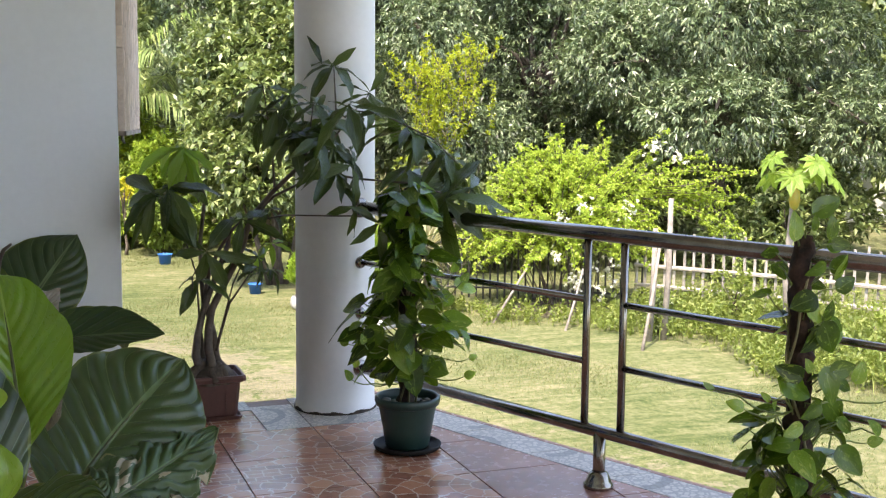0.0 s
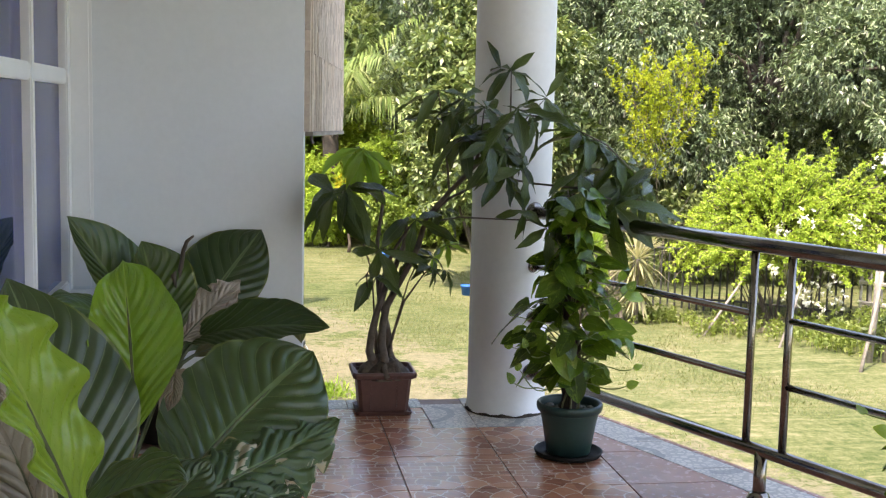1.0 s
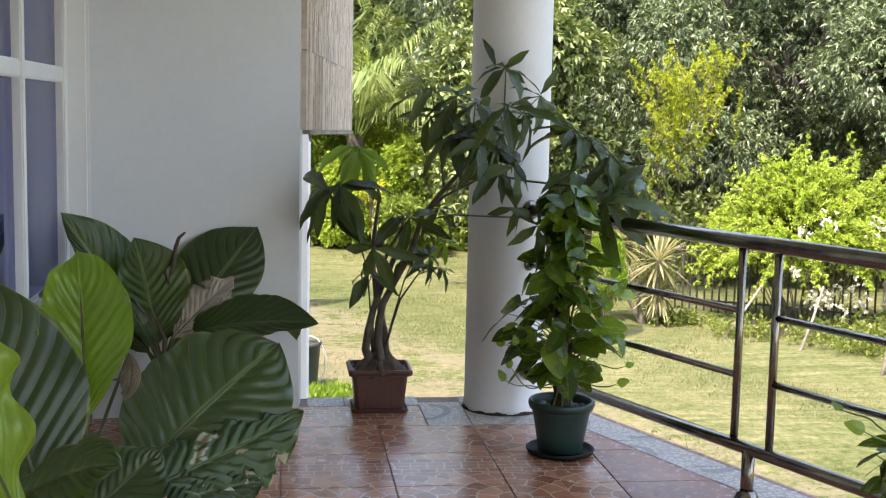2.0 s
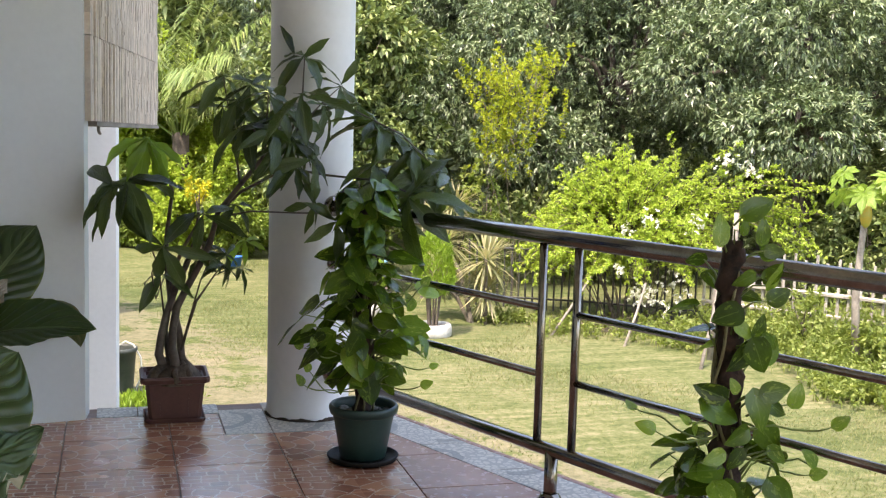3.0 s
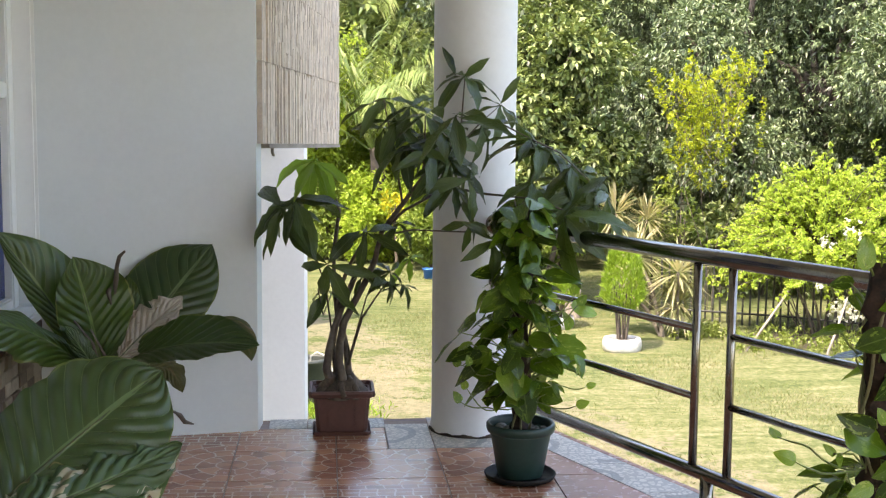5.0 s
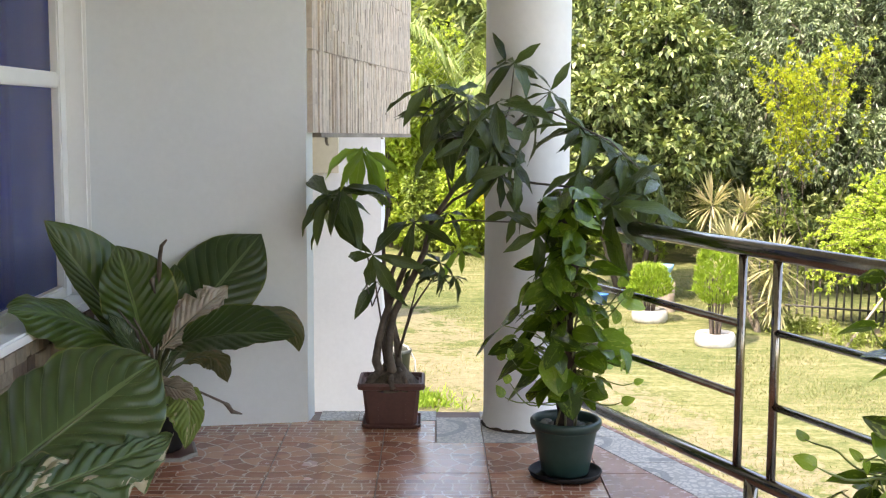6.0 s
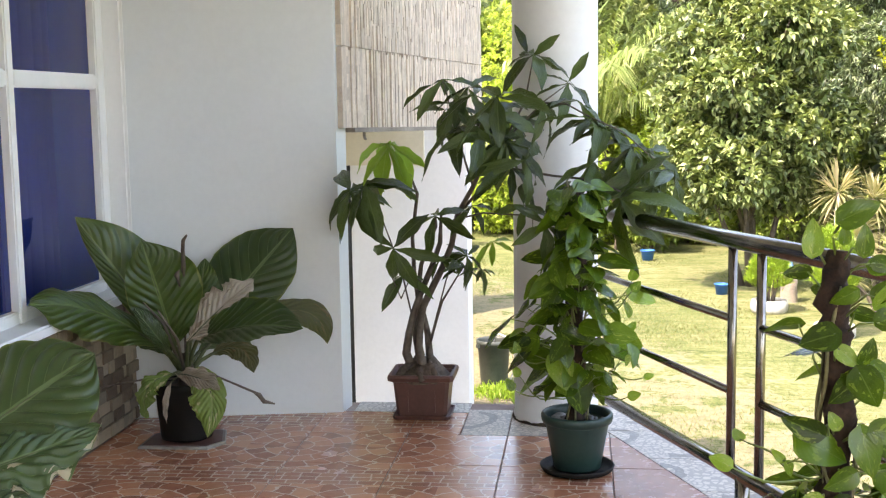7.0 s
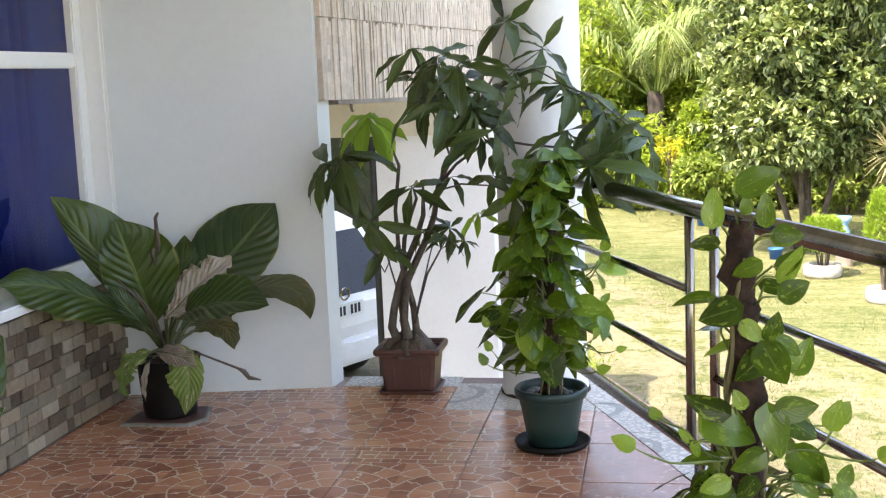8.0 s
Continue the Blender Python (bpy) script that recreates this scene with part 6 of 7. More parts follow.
lower = [(-0.021, 0.457, 118, 0.038, 1), (-0.057, 0.445, 158, 0.082, 0), (-0.083, 0.425, -24, 0.103, 0), (0.047, 0.45, 10, 0.072, 0), (0.026, 0.446, -77, 0.094, 0), (0.058, 0.431, -32, 0.071, 0), (-0.119, 0.378, 134, 0.032, 1), (-0.112, 0.375, -66, 0.034, 1), (0.011, 0.361, -151, 0.066, 0),
         (0.083, 0.351, -48, 0.096, 0), (-0.054, 0.313, -159, 0.056, 1), (-0.003, 0.314, -123, 0.056, 0), (-0.047, 0.267, -178, 0.096, 0), (0.076, 0.316, -41, 0.057, 1), (0.139, 0.416, 72, 0.056, 1)]
rng = R(520)
rows = []
for k in range(74):
    rows.append((0.02 + 0.26 * rng.random(), rng.uniform(0, 6.28), rng.uniform(0.02, 0.11), rng.uniform(0.0, 0.8), rng.uniform(0.05, 0.09), rng.random() < 0.15))
for k in range(12):
    rows.append((0.30 + 0.42 * k / 11, rng.uniform(0.3, 2.8), rng.uniform(0.01, 0.06), rng.uniform(0.0, 0.7), rng.uniform(0.05, 0.08), rng.random() < 0.3))
pothos(VINE, 0.175, (0.80, 0.029), rows, "sparse variegated pothos climbing a rough brown pole", 521, 4, (-0.02, 0.0), upper + lower, 7)


# ---- broad-leaved anthuriums ----
M["brown_leaf"] = leaf_material("browning_leaf", (0.05, 0.055, 0.02), (0.11, 0.085, 0.04), (0.16, 0.13, 0.07), 9, 0.5, 0.42, ((0.16, 0.09, 0.045), 0.62), 0.2, 0.05, 0.003)


def ribbed_leaf(parent, root, spine, face, left, right, mat, label="", ribs=10, peak=0.52, blunt=0.62, quilt=0.0042, cup=0.12, wave=0.006, waves=3.5, torn=0.0, lift=0.0, seed=1, stalk_r=0.008, tip=2.3):
    """A broad ribbed blade along a curved midrib: left and right are the widths of its halves, quilt the swelling between the side veins."""
    o = Vector(parent.location)
    p0, p1, p2 = [Vector(p) for p in spine]
    ctrl = p1 * 2 - (p0 + p2) * 0.5
    nu, nv = 88, 22
    F0 = Vector(face).normalized()
    verts, uvs, faces = [], [], []
    for i in range(nu + 1):
        u = i / nu
        c = p0 * (1 - u) ** 2 + ctrl * 2 * u * (1 - u) + p2 * u * u
        T = ((ctrl - p0) * (1 - u) + (p2 - ctrl) * u).normalized()
        F = (F0 - T * F0.dot(T)).normalized()
        S = F.cross(T)
        prof = math.sin(math.pi / 2 * min(u / peak, 1.0)) ** blunt if u < peak else 1 - ((u - peak) / (1 - peak)) ** tip
        for j in range(-nv, nv + 1):
            v = j / nv
            w = (left if v > 0 else right) * prof
            q = abs(v)
            tear = 1.0
            if torn:
                tear = 1 - torn * q * max(0.0, noise.noise(Vector((u * 11 + seed, 3.1 * (1 if v > 0 else -1), seed))) * 1.7 + 0.25 * noise.noise(Vector((u * 37, seed, v))))
            sway = wave * math.sin(2 * math.pi * waves * u + seed + (1.4 if v > 0 else 0)) * q ** 2
            rise = 2.1 * quilt * abs(math.sin(math.pi * ribs * (u - 0.30 * q))) ** 0.7 * min(1.0, 4 * q) * min(1.0, prof * 1.6) * (1 - 0.3 * q)
            rise += -cup * w * q * q + lift * w * q + sway
            p = c + S * (w * v * tear) + T * (0.10 * w * q * (1 - u)) + F * rise
            p += F * 0.004 * noise.noise(p * 9 + Vector((seed, 0, 0)))
            verts.append(p - o)
            uvs.append((u, (1 - v) / 2))
    k = 2 * nv + 1
    for i in range(nu):
        for j in range(k - 1):
            faces.append((i * k + j, (i + 1) * k + j, (i + 1) * k + j + 1, i * k + j + 1))
    me = bpy.data.meshes.new("anthurium_leaf")
    me.from_pydata(verts, [], faces)
    lay = me.uv_layers.new(name="UVMap")
    for f in me.polygons:
        for li in f.loop_indices:
            lay.data[li].uv = uvs[me.loops[li].vertex_index]
    lf = mesh_part("leaf", me, mat, parent, label, smooth=True)
    rib = [p0 * (1 - u) ** 2 + ctrl * 2 * u * (1 - u) + p2 * u * u - F0 * 0.002 - o for u in (0.0, 0.25, 0.5, 0.75, 0.95)]
    r = Vector(root) - o
    mid = r.lerp(rib[0], 0.55) + Vector((0, 0, 0.015)) + (rib[0] - r) * 0.03
    part("petiole", tube_bm([r, mid] + rib, [stalk_r * 1.1, stalk_r, stalk_r * 0.8, stalk_r * 0.6, stalk_r * 0.45, stalk_r * 0.3, stalk_r * 0.15], 8), "dark_petiole", parent, smooth=True)
    return lf


def anthurium_pot(at, h, r, label):
    t = thing("nursery_pot", (at[0], at[1], 0), label, "planter", "black nursery pots")
    part("saucer", prism_bm([(-0.15, -0.14), (0.12, -0.135), (0.165, -0.05), (0.12, 0.11), (-0.08, 0.12), (-0.15, 0.03)], 0.0, 0.012, 0.004), "saucer_rim", t, "pale chipped saucer")
    part("saucer_inside", prism_bm([(-0.137, -0.127), (0.11, -0.122), (0.15, -0.048), (0.11, 0.098), (-0.074, 0.107), (-0.137, 0.025)], 0.010, 0.0135), "brown_pot", t)
    bm = lathe_bm([(0, 0.016), (r * 0.78, 0.016), (r * 0.80, 0.03), (r * 0.95, h * 0.9), (r, h), (r * 0.94, h), (r * 0.9, h - 0.03), (0, h - 0.03)], 28)
    for v in bm.verts:
        v.co.x *= 1 + 0.06 * noise.noise(v.co * 14)
        v.co.y *= 1 + 0.06 * noise.noise(v.co * 14 + Vector((5, 5, 5)))
    part("body", bm, "black_pot", t, smooth=True)
    part("soil", lathe_bm([(0, h - 0.02), (r * 0.89, h - 0.024)], 20), "soil", t)
    return t


AP1 = (-1.262, -0.465)
anthurium_pot(AP1, 0.24, 0.125, "crumpled black nursery pot in a pale saucer on the tiles")
a1 = thing("anthurium", (AP1[0], AP1[1], 0.22), "broad-leaved anthurium with ribbed leaves, some dried, in a black pot", "potted plant", "broad-leaved anthuriums")
RT = (AP1[0], AP1[1], 0.24)
# tall leaves against the wall
ribbed_leaf(a1, RT, [(-1.29, -0.50, 0.36), (-1.445, -0.57, 0.63), (-1.602, -0.63, 0.885)], (0.35, -0.88, 0.30), 0.055, 0.165, "anthurium_olive", "", 11, 0.46, 0.80, seed=3)
ribbed_leaf(a1, RT, [(-1.27, -0.54, 0.38), (-1.30, -0.62, 0.60), (-1.34, -0.66, 0.80)], (0.42, -0.88, 0.25), 0.115, 0.165, "anthurium_olive", "", 11, 0.50, 0.75, cup=-0.1, seed=5)
ribbed_leaf(a1, RT, [(-1.23, -0.40, 0.38), (-1.07, -0.25, 0.585), (-0.910, -0.111, 0.788)], (-0.12, -0.93, 0.28), 0.195, 0.150, "anthurium", "", 11, 0.56, 0.60, seed=7)
# broad leaf that reaches over the tiles, and the browning one under it
ribbed_leaf(a1, RT, [(-1.20, -0.50, 0.40), (-0.95, -0.72, 0.495), (-0.68, -0.930, 0.530)], (-0.40, -0.62, 0.66), 0.105, 0.085, "anthurium", "", 11, 0.50, 0.75, cup=-0.25, seed=9)
ribbed_leaf(a1, RT, [(-1.15, -0.38, 0.40), (-0.86, -0.27, 0.475), (-0.750, -0.245, 0.338)], (0.0, -0.80, 0.60), 0.060, 0.060, "brown_leaf", "green leaf with a brown curled tip", 9, 0.6, 0.85, seed=11)
ribbed_leaf(a1, RT, [(-1.215, -0.56, 0.405), (-1.110, -0.50, 0.515), (-0.992, -0.42, 0.618)], (-0.05, -0.92, 0.38), 0.092, 0.080, "dry_leaf", "dried shredded pale brown leaf", 11, 0.55, 0.7, 0.006, 0.1, 0.016, 6, 0.55, seed=13)
ribbed_leaf(a1, RT, [(-1.21, -0.46, 0.40), (-1.12, -0.43, 0.47), (-1.00, -0.42, 0.545)], (-0.15, -0.80, 0.55), 0.05, 0.04, "sick_leaf", "torn yellowing leaf", 11, 0.55, 0.8, torn=0.4, seed=15)
# low leaf over the window sill
ribbed_leaf(a1, RT, [(-1.33, -0.56, 0.39), (-1.47, -0.80, 0.56), (-1.580, -1.08, 0.630)], (0.45, -0.66, 0.60), 0.095, 0.105, "anthurium_olive", "", 11, 0.52, 0.75, cup=0.5, wave=0.012, seed=17)
# leaves in the middle, and the hanging ones
ribbed_leaf(a1, RT, [(-1.25, -0.42, 0.38), (-1.225, -0.38, 0.54), (-1.20, -0.36, 0.695)], (0.45, -0.88, 0.1), 0.055, 0.075, "anthurium_olive", "", 11, 0.55, 0.8, wave=0.012, seed=19)
ribbed_leaf(a1, RT, [(-1.28, -0.56, 0.36), (-1.31, -0.66, 0.46), (-1.365, -0.70, 0.565)], (0.80, -0.58, 0.2), 0.03, 0.045, "anthurium", "", 11, 0.55, 0.8, seed=21)
ribbed_leaf(a1, RT, [(-1.20, -0.57, 0.30), (-1.10, -0.66, 0.235), (-1.105, -0.70, 0.080)], (0.25, -0.92, 0.3), 0.055, 0.085, "sick_leaf", "yellowing hanging leaf with brown edges", 11, 0.5, 0.7, wave=0.012, torn=0.2, seed=23)
ribbed_leaf(a1, RT, [(-1.265, -0.60, 0.290), (-1.345, -0.655, 0.245), (-1.340, -0.68, 0.140)], (-0.25, -0.90, 0.35), 0.05, 0.04, "sick_leaf", "yellowing hanging leaf with a dry edge", 11, 0.5, 0.7, wave=0.014, torn=0.3, seed=25)
ribbed_leaf(a1, RT, [(-1.255, -0.58, 0.285), (-1.16, -0.63, 0.285), (-1.065, -0.66, 0.250)], (0.0, -0.75, 0.65), 0.045, 0.04, "dry_leaf", "dried pale brown leaf", 11, 0.55, 0.75, wave=0.012, torn=0.2, seed=27)
ribbed_leaf(a1, RT, [(-1.17, -0.42, 0.33), (-1.06, -0.40, 0.345), (-0.995, -0.45, 0.26)], (0.2, -0.8, 0.55), 0.05, 0.05, "brown_leaf", "browning hanging leaf", 9, 0.5, 0.75, wave=0.012, torn=0.2, seed=29)
ribbed_leaf(a1, RT, [(-1.22, -0.42, 0.34), (-1.08, -0.34, 0.42), (-0.96, -0.32, 0.43)], (0.1, -0.75, 0.65), 0.07, 0.07, "anthurium", "", 11, 0.5, 0.75, seed=31)
ribbed_leaf(a1, RT, [(-1.31, -0.48, 0.34), (-1.40, -0.46, 0.42), (-1.47, -0.48, 0.46)], (0.3, -0.75, 0.6), 0.07, 0.06, "anthurium", "", 11, 0.5, 0.75, seed=33)
ribbed_leaf(a1, RT, [(-1.27, -0.60, 0.26), (-1.272, -0.665, 0.20), (-1.268, -0.675, 0.12)], (0.2, -0.95, 0.2), 0.012, 0.012, "dry_leaf", "dry strip of leaf", 11, 0.4, 0.9, 0.001, seed=35, stalk_r=0.003)
part("crown_base", tube_bm([(0, 0, -0.02), (0.005, 0, 0.05), (0, 0.01, 0.12)], [0.035, 0.03, 0.018], 10), "stem", a1, "short dark stem", smooth=True)


def stalk(parent, pts, r, label, name="flower_stalk"):
    o = Vector(parent.location)
    return part(name, tube_bm([Vector(p) - o for p in pts], r, 8), "stem", parent, label, smooth=True)


stalk(a1, [RT, (-1.235, -.52, .5), (-1.218, -.57, .64), (-1.205, -.60, .70), (-1.195, -.63, .76), (-1.180, -.665, .80), (-1.156, -.695, .822)], [.004, .004, .005, .009, .0075, .007, .004], "upright dark flower spike")
stalk(a1, [(-1.215, -.565, .655), (-1.225, -.59, .69), (-1.232, -.60, .665), (-1.222, -.60, .62)], [.004, .012, .010, .003], "dry brown spathe at the spike's foot", "spathe")
stalk(a1, [RT, (-1.15, -.42, .24), (-1.04, -.30, .15), (-1.025, -.285, .135), (-1.01, -.27, .105), (-.982, -.215, .082)], [.004, .004, .005, .010, .009, .003], "dry brown flower spike")
stalk(a1, [RT, (-1.38, -.52, .255), (-1.55, -.60, .235)], [.004, .004, .002], "thin dry stalk")
for pts in ([RT, (-1.29, -.60, .48), (-1.335, -.68, .575)], [RT, (-1.24, -.60, .42), (-1.28, -.68, .545)]):
    stalk(a1, pts, [.007, .006, .003], "dark leaf stalk", "petiole")

AP2 = (-1.27, -2.62)
anthurium_pot(AP2, 0.30, 0.13, "large black nursery pot by the low stone wall")
a2 = thing("anthurium", (AP2[0], AP2[1], 0.28), "large anthurium with light and dark green ribbed leaves", "potted plant", "broad-leaved anthuriums")
RT2 = (AP2[0], AP2[1], 0.30)
ribbed_leaf(a2, RT2, [(-1.075, -2.64, 0.545), (-0.965, -2.47, 0.630), (-0.812, -2.33, 0.740)], (-0.05, -0.80, 0.60), 0.175, 0.150, "anthurium", "", 11, 0.50, 0.55, 0.006, 0.15, 0.007, 5, seed=2, tip=4.0)
ribbed_leaf(a2, RT2, [(-1.15, -2.89, 0.715), (-1.165, -2.83, 0.865), (-1.184, -2.76, 1.004)], (0.10, -0.97, 0.20), 0.072, 0.092, "anthurium_light", "bright young green leaf", 11, 0.46, 0.95, 0.0035, -0.30, 0.016, 3, lift=0.35, seed=4)
ribbed_leaf(a2, RT2, [(-1.21, -3.0, 0.60), (-1.275, -2.95, 0.785), (-1.362, -2.90, 0.990)], (0.25, -0.92, 0.30), 0.115, 0.135, "anthurium", "", 11, 0.44, 0.72, 0.002, 0.1, 0.004, 3, seed=6)
ribbed_leaf(a2, RT2, [(-1.18, -3.29, 0.660), (-1.253, -3.36, 0.895), (-1.315, -3.43, 1.04)], (0.75, -0.60, 0.30), 0.045, 0.085, "anthurium_light", "bright young green leaf with a wavy edge", 11, 0.46, 0.75, 0.0035, -0.2, 0.020, 4.5, seed=8)
ribbed_leaf(a2, RT2, [(-1.27, -3.08, 0.600), (-1.145, -3.18, 0.700), (-1.045, -3.24, 0.735)], (-0.10, -0.62, 0.78), 0.075, 0.090, "anthurium_olive", "", 11, 0.5, 0.65, 0.006, 0.25, 0.008, 4, seed=10)
ribbed_leaf(a2, RT2, [(-1.29, -3.02, 0.590), (-1.35, -3.06, 0.78), (-1.43, -3.08, 0.89)], (0.4, -0.85, 0.3), 0.09, 0.085, "dry_leaf", "dried crumpled pale brown leaf", 11, 0.5, 0.65, 0.008, 0.1, 0.02, 6, 0.3, seed=12)
ribbed_leaf(a2, RT2, [(-1.07, -2.74, 0.530), (-0.915, -2.58, 0.560), (-0.757, -2.44, 0.605)], (0.0, -0.72, 0.70), 0.10, 0.105, "torn_leaf", "torn dark leaf with pale dry patches", 11, 0.42, 0.75, 0.007, 0.3, 0.014, 6, 0.45, seed=14)
ribbed_leaf(a2, RT2, [(-1.06, -2.80, 0.50), (-0.95, -2.68, 0.505), (-0.84, -2.60, 0.50)], (0.05, -0.75, 0.65), 0.07, 0.07, "torn_leaf", "torn dark leaf with pale dry patches", 11, 0.5, 0.75, 0.006, 0.2, 0.014, 6, 0.5, seed=16)
ribbed_leaf(a2, RT2, [(-1.105, -2.66, 0.785), (-1.098, -2.68, 0.745), (-1.108, -2.70, 0.700)], (0.2, -0.95, 0.1), 0.020, 0.020, "dry_leaf", "small pale withered bud", 11, 0.5, 0.8, 0.004, 0.5, 0.004, 3, seed=18, stalk_r=0.004)
ribbed_leaf(a2, RT2, [(-1.33, -3.15, 0.56), (-1.30, -3.25, 0.64), (-1.24, -3.32, 0.70)], (0.1, -0.65, 0.75), 0.08, 0.08, "anthurium", "", 11, 0.5, 0.7, seed=20)
ribbed_leaf(a2, RT2, [(-1.18, -2.95, 0.52), (-1.09, -2.93, 0.60), (-1.02, -2.90, 0.66)], (-0.1, -0.7, 0.7), 0.07, 0.08, "anthurium", "", 11, 0.5, 0.7, seed=22)
ribbed_leaf(a2, RT2, [(-1.36, -2.72, 0.52), (-1.44, -2.66, 0.70), (-1.50, -2.60, 0.86)], (0.5, -0.8, 0.3), 0.09, 0.10, "anthurium", "", 11, 0.5, 0.7, seed=24)


# ---- lawn things ----
M["grey_plastic"] = two_tone("grey_plastic", (0.030, 0.037, 0.032), (0.055, 0.064, 0.057), 8, 0.5, 50, 0.001)
M["hose"] = two_tone("pale_hose", (0.45, 0.45, 0.42), (0.6, 0.6, 0.56), 9, 0.5, 50, 0.0)
M["blue_plastic"] = two_tone("blue_plastic", (0.008, 0.075, 0.30), (0.018, 0.13, 0.42), 8, 0.45, 50, 0.001)
M["pale_blue"] = two_tone("pale_blue_paint", (0.10, 0.26, 0.42), (0.20, 0.38, 0.54), 8, 0.5, 50, 0.001)
M["car_white"] = two_tone("white_car_paint", (0.72, 0.73, 0.73), (0.78, 0.79, 0.79), 3, 0.25, 40, 0.0)
M["car_glass"] = two_tone("dark_car_glass", (0.010, 0.011, 0.011), (0.020, 0.021, 0.021), 3, 0.3, 40, 0.0, spec=0.35)
M["rubber"] = two_tone("black_rubber", (0.012, 0.012, 0.012), (0.03, 0.03, 0.03), 9, 0.8, 60, 0.002)
M["plate"] = two_tone("number_plate", (0.62, 0.64, 0.62), (0.7, 0.72, 0.7), 9, 0.5, 60, 0.0)
M["tail_red"] = two_tone("red_lamp_glass", (0.35, 0.02, 0.02), (0.45, 0.03, 0.03), 9, 0.15, 60, 0.0)
M["fruit"] = two_tone("ripening_papaya", (0.38, 0.25, 0.03), (0.26, 0.28, 0.05), 12, 0.45, 60, 0.002)
M["roof_red"] = two_tone("rusty_red_roofing", (0.16, 0.05, 0.035), (0.26, 0.09, 0.06), 3, 0.7, 30, 0.004)


def bucket(at):
    t = thing("bucket", (at[0], at[1], GROUND), "grey plastic bucket with a pale hose hung over its rim", "bucket")
    part("body", lathe_bm([(0, 0.0), (0.125, 0.0), (0.128, 0.01), (0.158, 0.42), (0.168, 0.425), (0.172, 0.435), (0.170, 0.462), (0.160, 0.465), (0.154, 0.44), (0.124, 0.03), (0, 0.02)], 32), "grey_plastic", t, smooth=True)
    for a in (0.6, 3.7):
        part("ear", box_bm((-0.03, -0.012, -0.02), (0.03, 0.012, 0.02), 0.006), "grey_plastic", t).matrix_basis = pose(0.172 * math.cos(a), 0.172 * math.sin(a), 0.41, 0, 0, math.degrees(a) + 90)
    part("hose", tube_bm([(-0.02, 0.02, 0.25), (0.0, 0, 0.48), (0.06, -0.03, 0.52), (0.13, -0.04, 0.49), (0.20, -0.03, 0.36), (0.21, 0, 0.18), (0.14, 0, 0.03), (0.0, -0.12, 0.012), (-0.14, -0.1, 0.012)], 0.009, 8), "hose", t, smooth=True)
    return t


bucket((-0.60, 6.5))
rng = R(640)
c = np.stack([rng.normal(0, 0.20, 420), rng.normal(0, 0.16, 420), np.full(420, 0.0)], 1)
gp = tagged(mesh_part("grass_patch", quads_mesh("grass_patch", leaves_at(rng, c, np.tile([0.0, 0.0, 1.0], (420, 1)), 3, 0.085, 0.014, 0.0, 0.5)), "thuja"), "patch of lush green grass beside the bucket", "grass", kind="stuff")
gp.location = (-0.42, 6.15, GROUND + 0.002)


def tub(at, r, h, label):
    t = thing("plastic_tub", (at[0], at[1], GROUND), label, "tub", "blue tubs")
    part("body", lathe_bm([(0, 0), (r * 0.78, 0), (r * 0.95, h * 0.88), (r * 1.08, h * 0.92), (r * 1.08, h), (r * 0.95, h), (r * 0.76, 0.02), (0, 0.02)], 24), "blue_plastic", t, smooth=True)
    return t


tub((2.22, 12.2), 0.10, 0.15, "small bright blue plastic tub on the ground")
tub((1.38, 15.9), 0.12, 0.18, "small bright blue plastic tub on the lawn")


def ornament(at):
    t = thing("garden_ornament", (at[0], at[1], GROUND), "small pale blue garden ornament on a grey stump", "ornament")
    part("stump", lathe_bm([(0.12, 0), (0.11, 0.2), (0.12, 0.42), (0.0, 0.43)], 14), "concrete", t, smooth=True)
    part("figure", lathe_bm([(0.07, 0.43), (0.08, 0.46), (0.05, 0.52), (0.045, 0.55), (0.075, 0.60), (0.095, 0.67), (0.06, 0.66), (0, 0.60)], 14), "pale_blue", t, smooth=True)


ornament((3.03, 11.5))


def papaya(at):
    t = thing("papaya_tree", (at[0], at[1], GROUND), "young papaya tree with one yellow fruit and light green leaves", "tree")
    part("trunk", tube_bm([(0, 0, -0.03), (-0.06, 0.02, 0.9), (-0.02, 0, 1.75), (0.0, 0, 2.0)], [0.05, 0.042, 0.034, 0.026], 10), "grey_bark", t, smooth=True)
    part("fruit", lathe_bm([(0, -0.16), (0.045, -0.12), (0.066, -0.04), (0.055, 0.06), (0.02, 0.11), (0, 0.12)], 14, at=(-0.05, -0.06, 1.78)), "fruit", t, smooth=True)
    rng = R(60)
    pm = with_material(LEAFLET[0], "papaya")
    for k in range(9):
        a = k * 0.75 + 0.2
        d = Vector((math.cos(a), math.sin(a), rng.uniform(0.1, 0.8))).normalized()
        e = Vector((0, 0, 1.98)) + d * rng.uniform(0.26, 0.42)
        part("petiole", tube_bm([(0, 0, 1.95), tuple(Vector((0, 0, 1.98)) + (e - Vector((0, 0, 1.98))) * 0.5 + Vector((0, 0, 0.04))), tuple(e)], [0.010, 0.008, 0.006], 6), "green_stem", t)
        out = Vector((math.cos(a), math.sin(a), 0))
        side = Vector((-out.y, out.x, 0))
        axis = (out * 0.75 + Vector((0, 0, -0.75))).normalized()
        for j in range(9):
            b = (j - 4) * 0.62
            way = axis * math.cos(b) + side * math.sin(b)
            leaf(pm, t, e + Vector(t.location), way, out * 0.7 + Vector((0, 0, 0.7)), (0.27 - 0.028 * abs(j - 4)) * rng.uniform(0.9, 1.1), 1.35, "lobe")


papaya((7.2, 6.25))


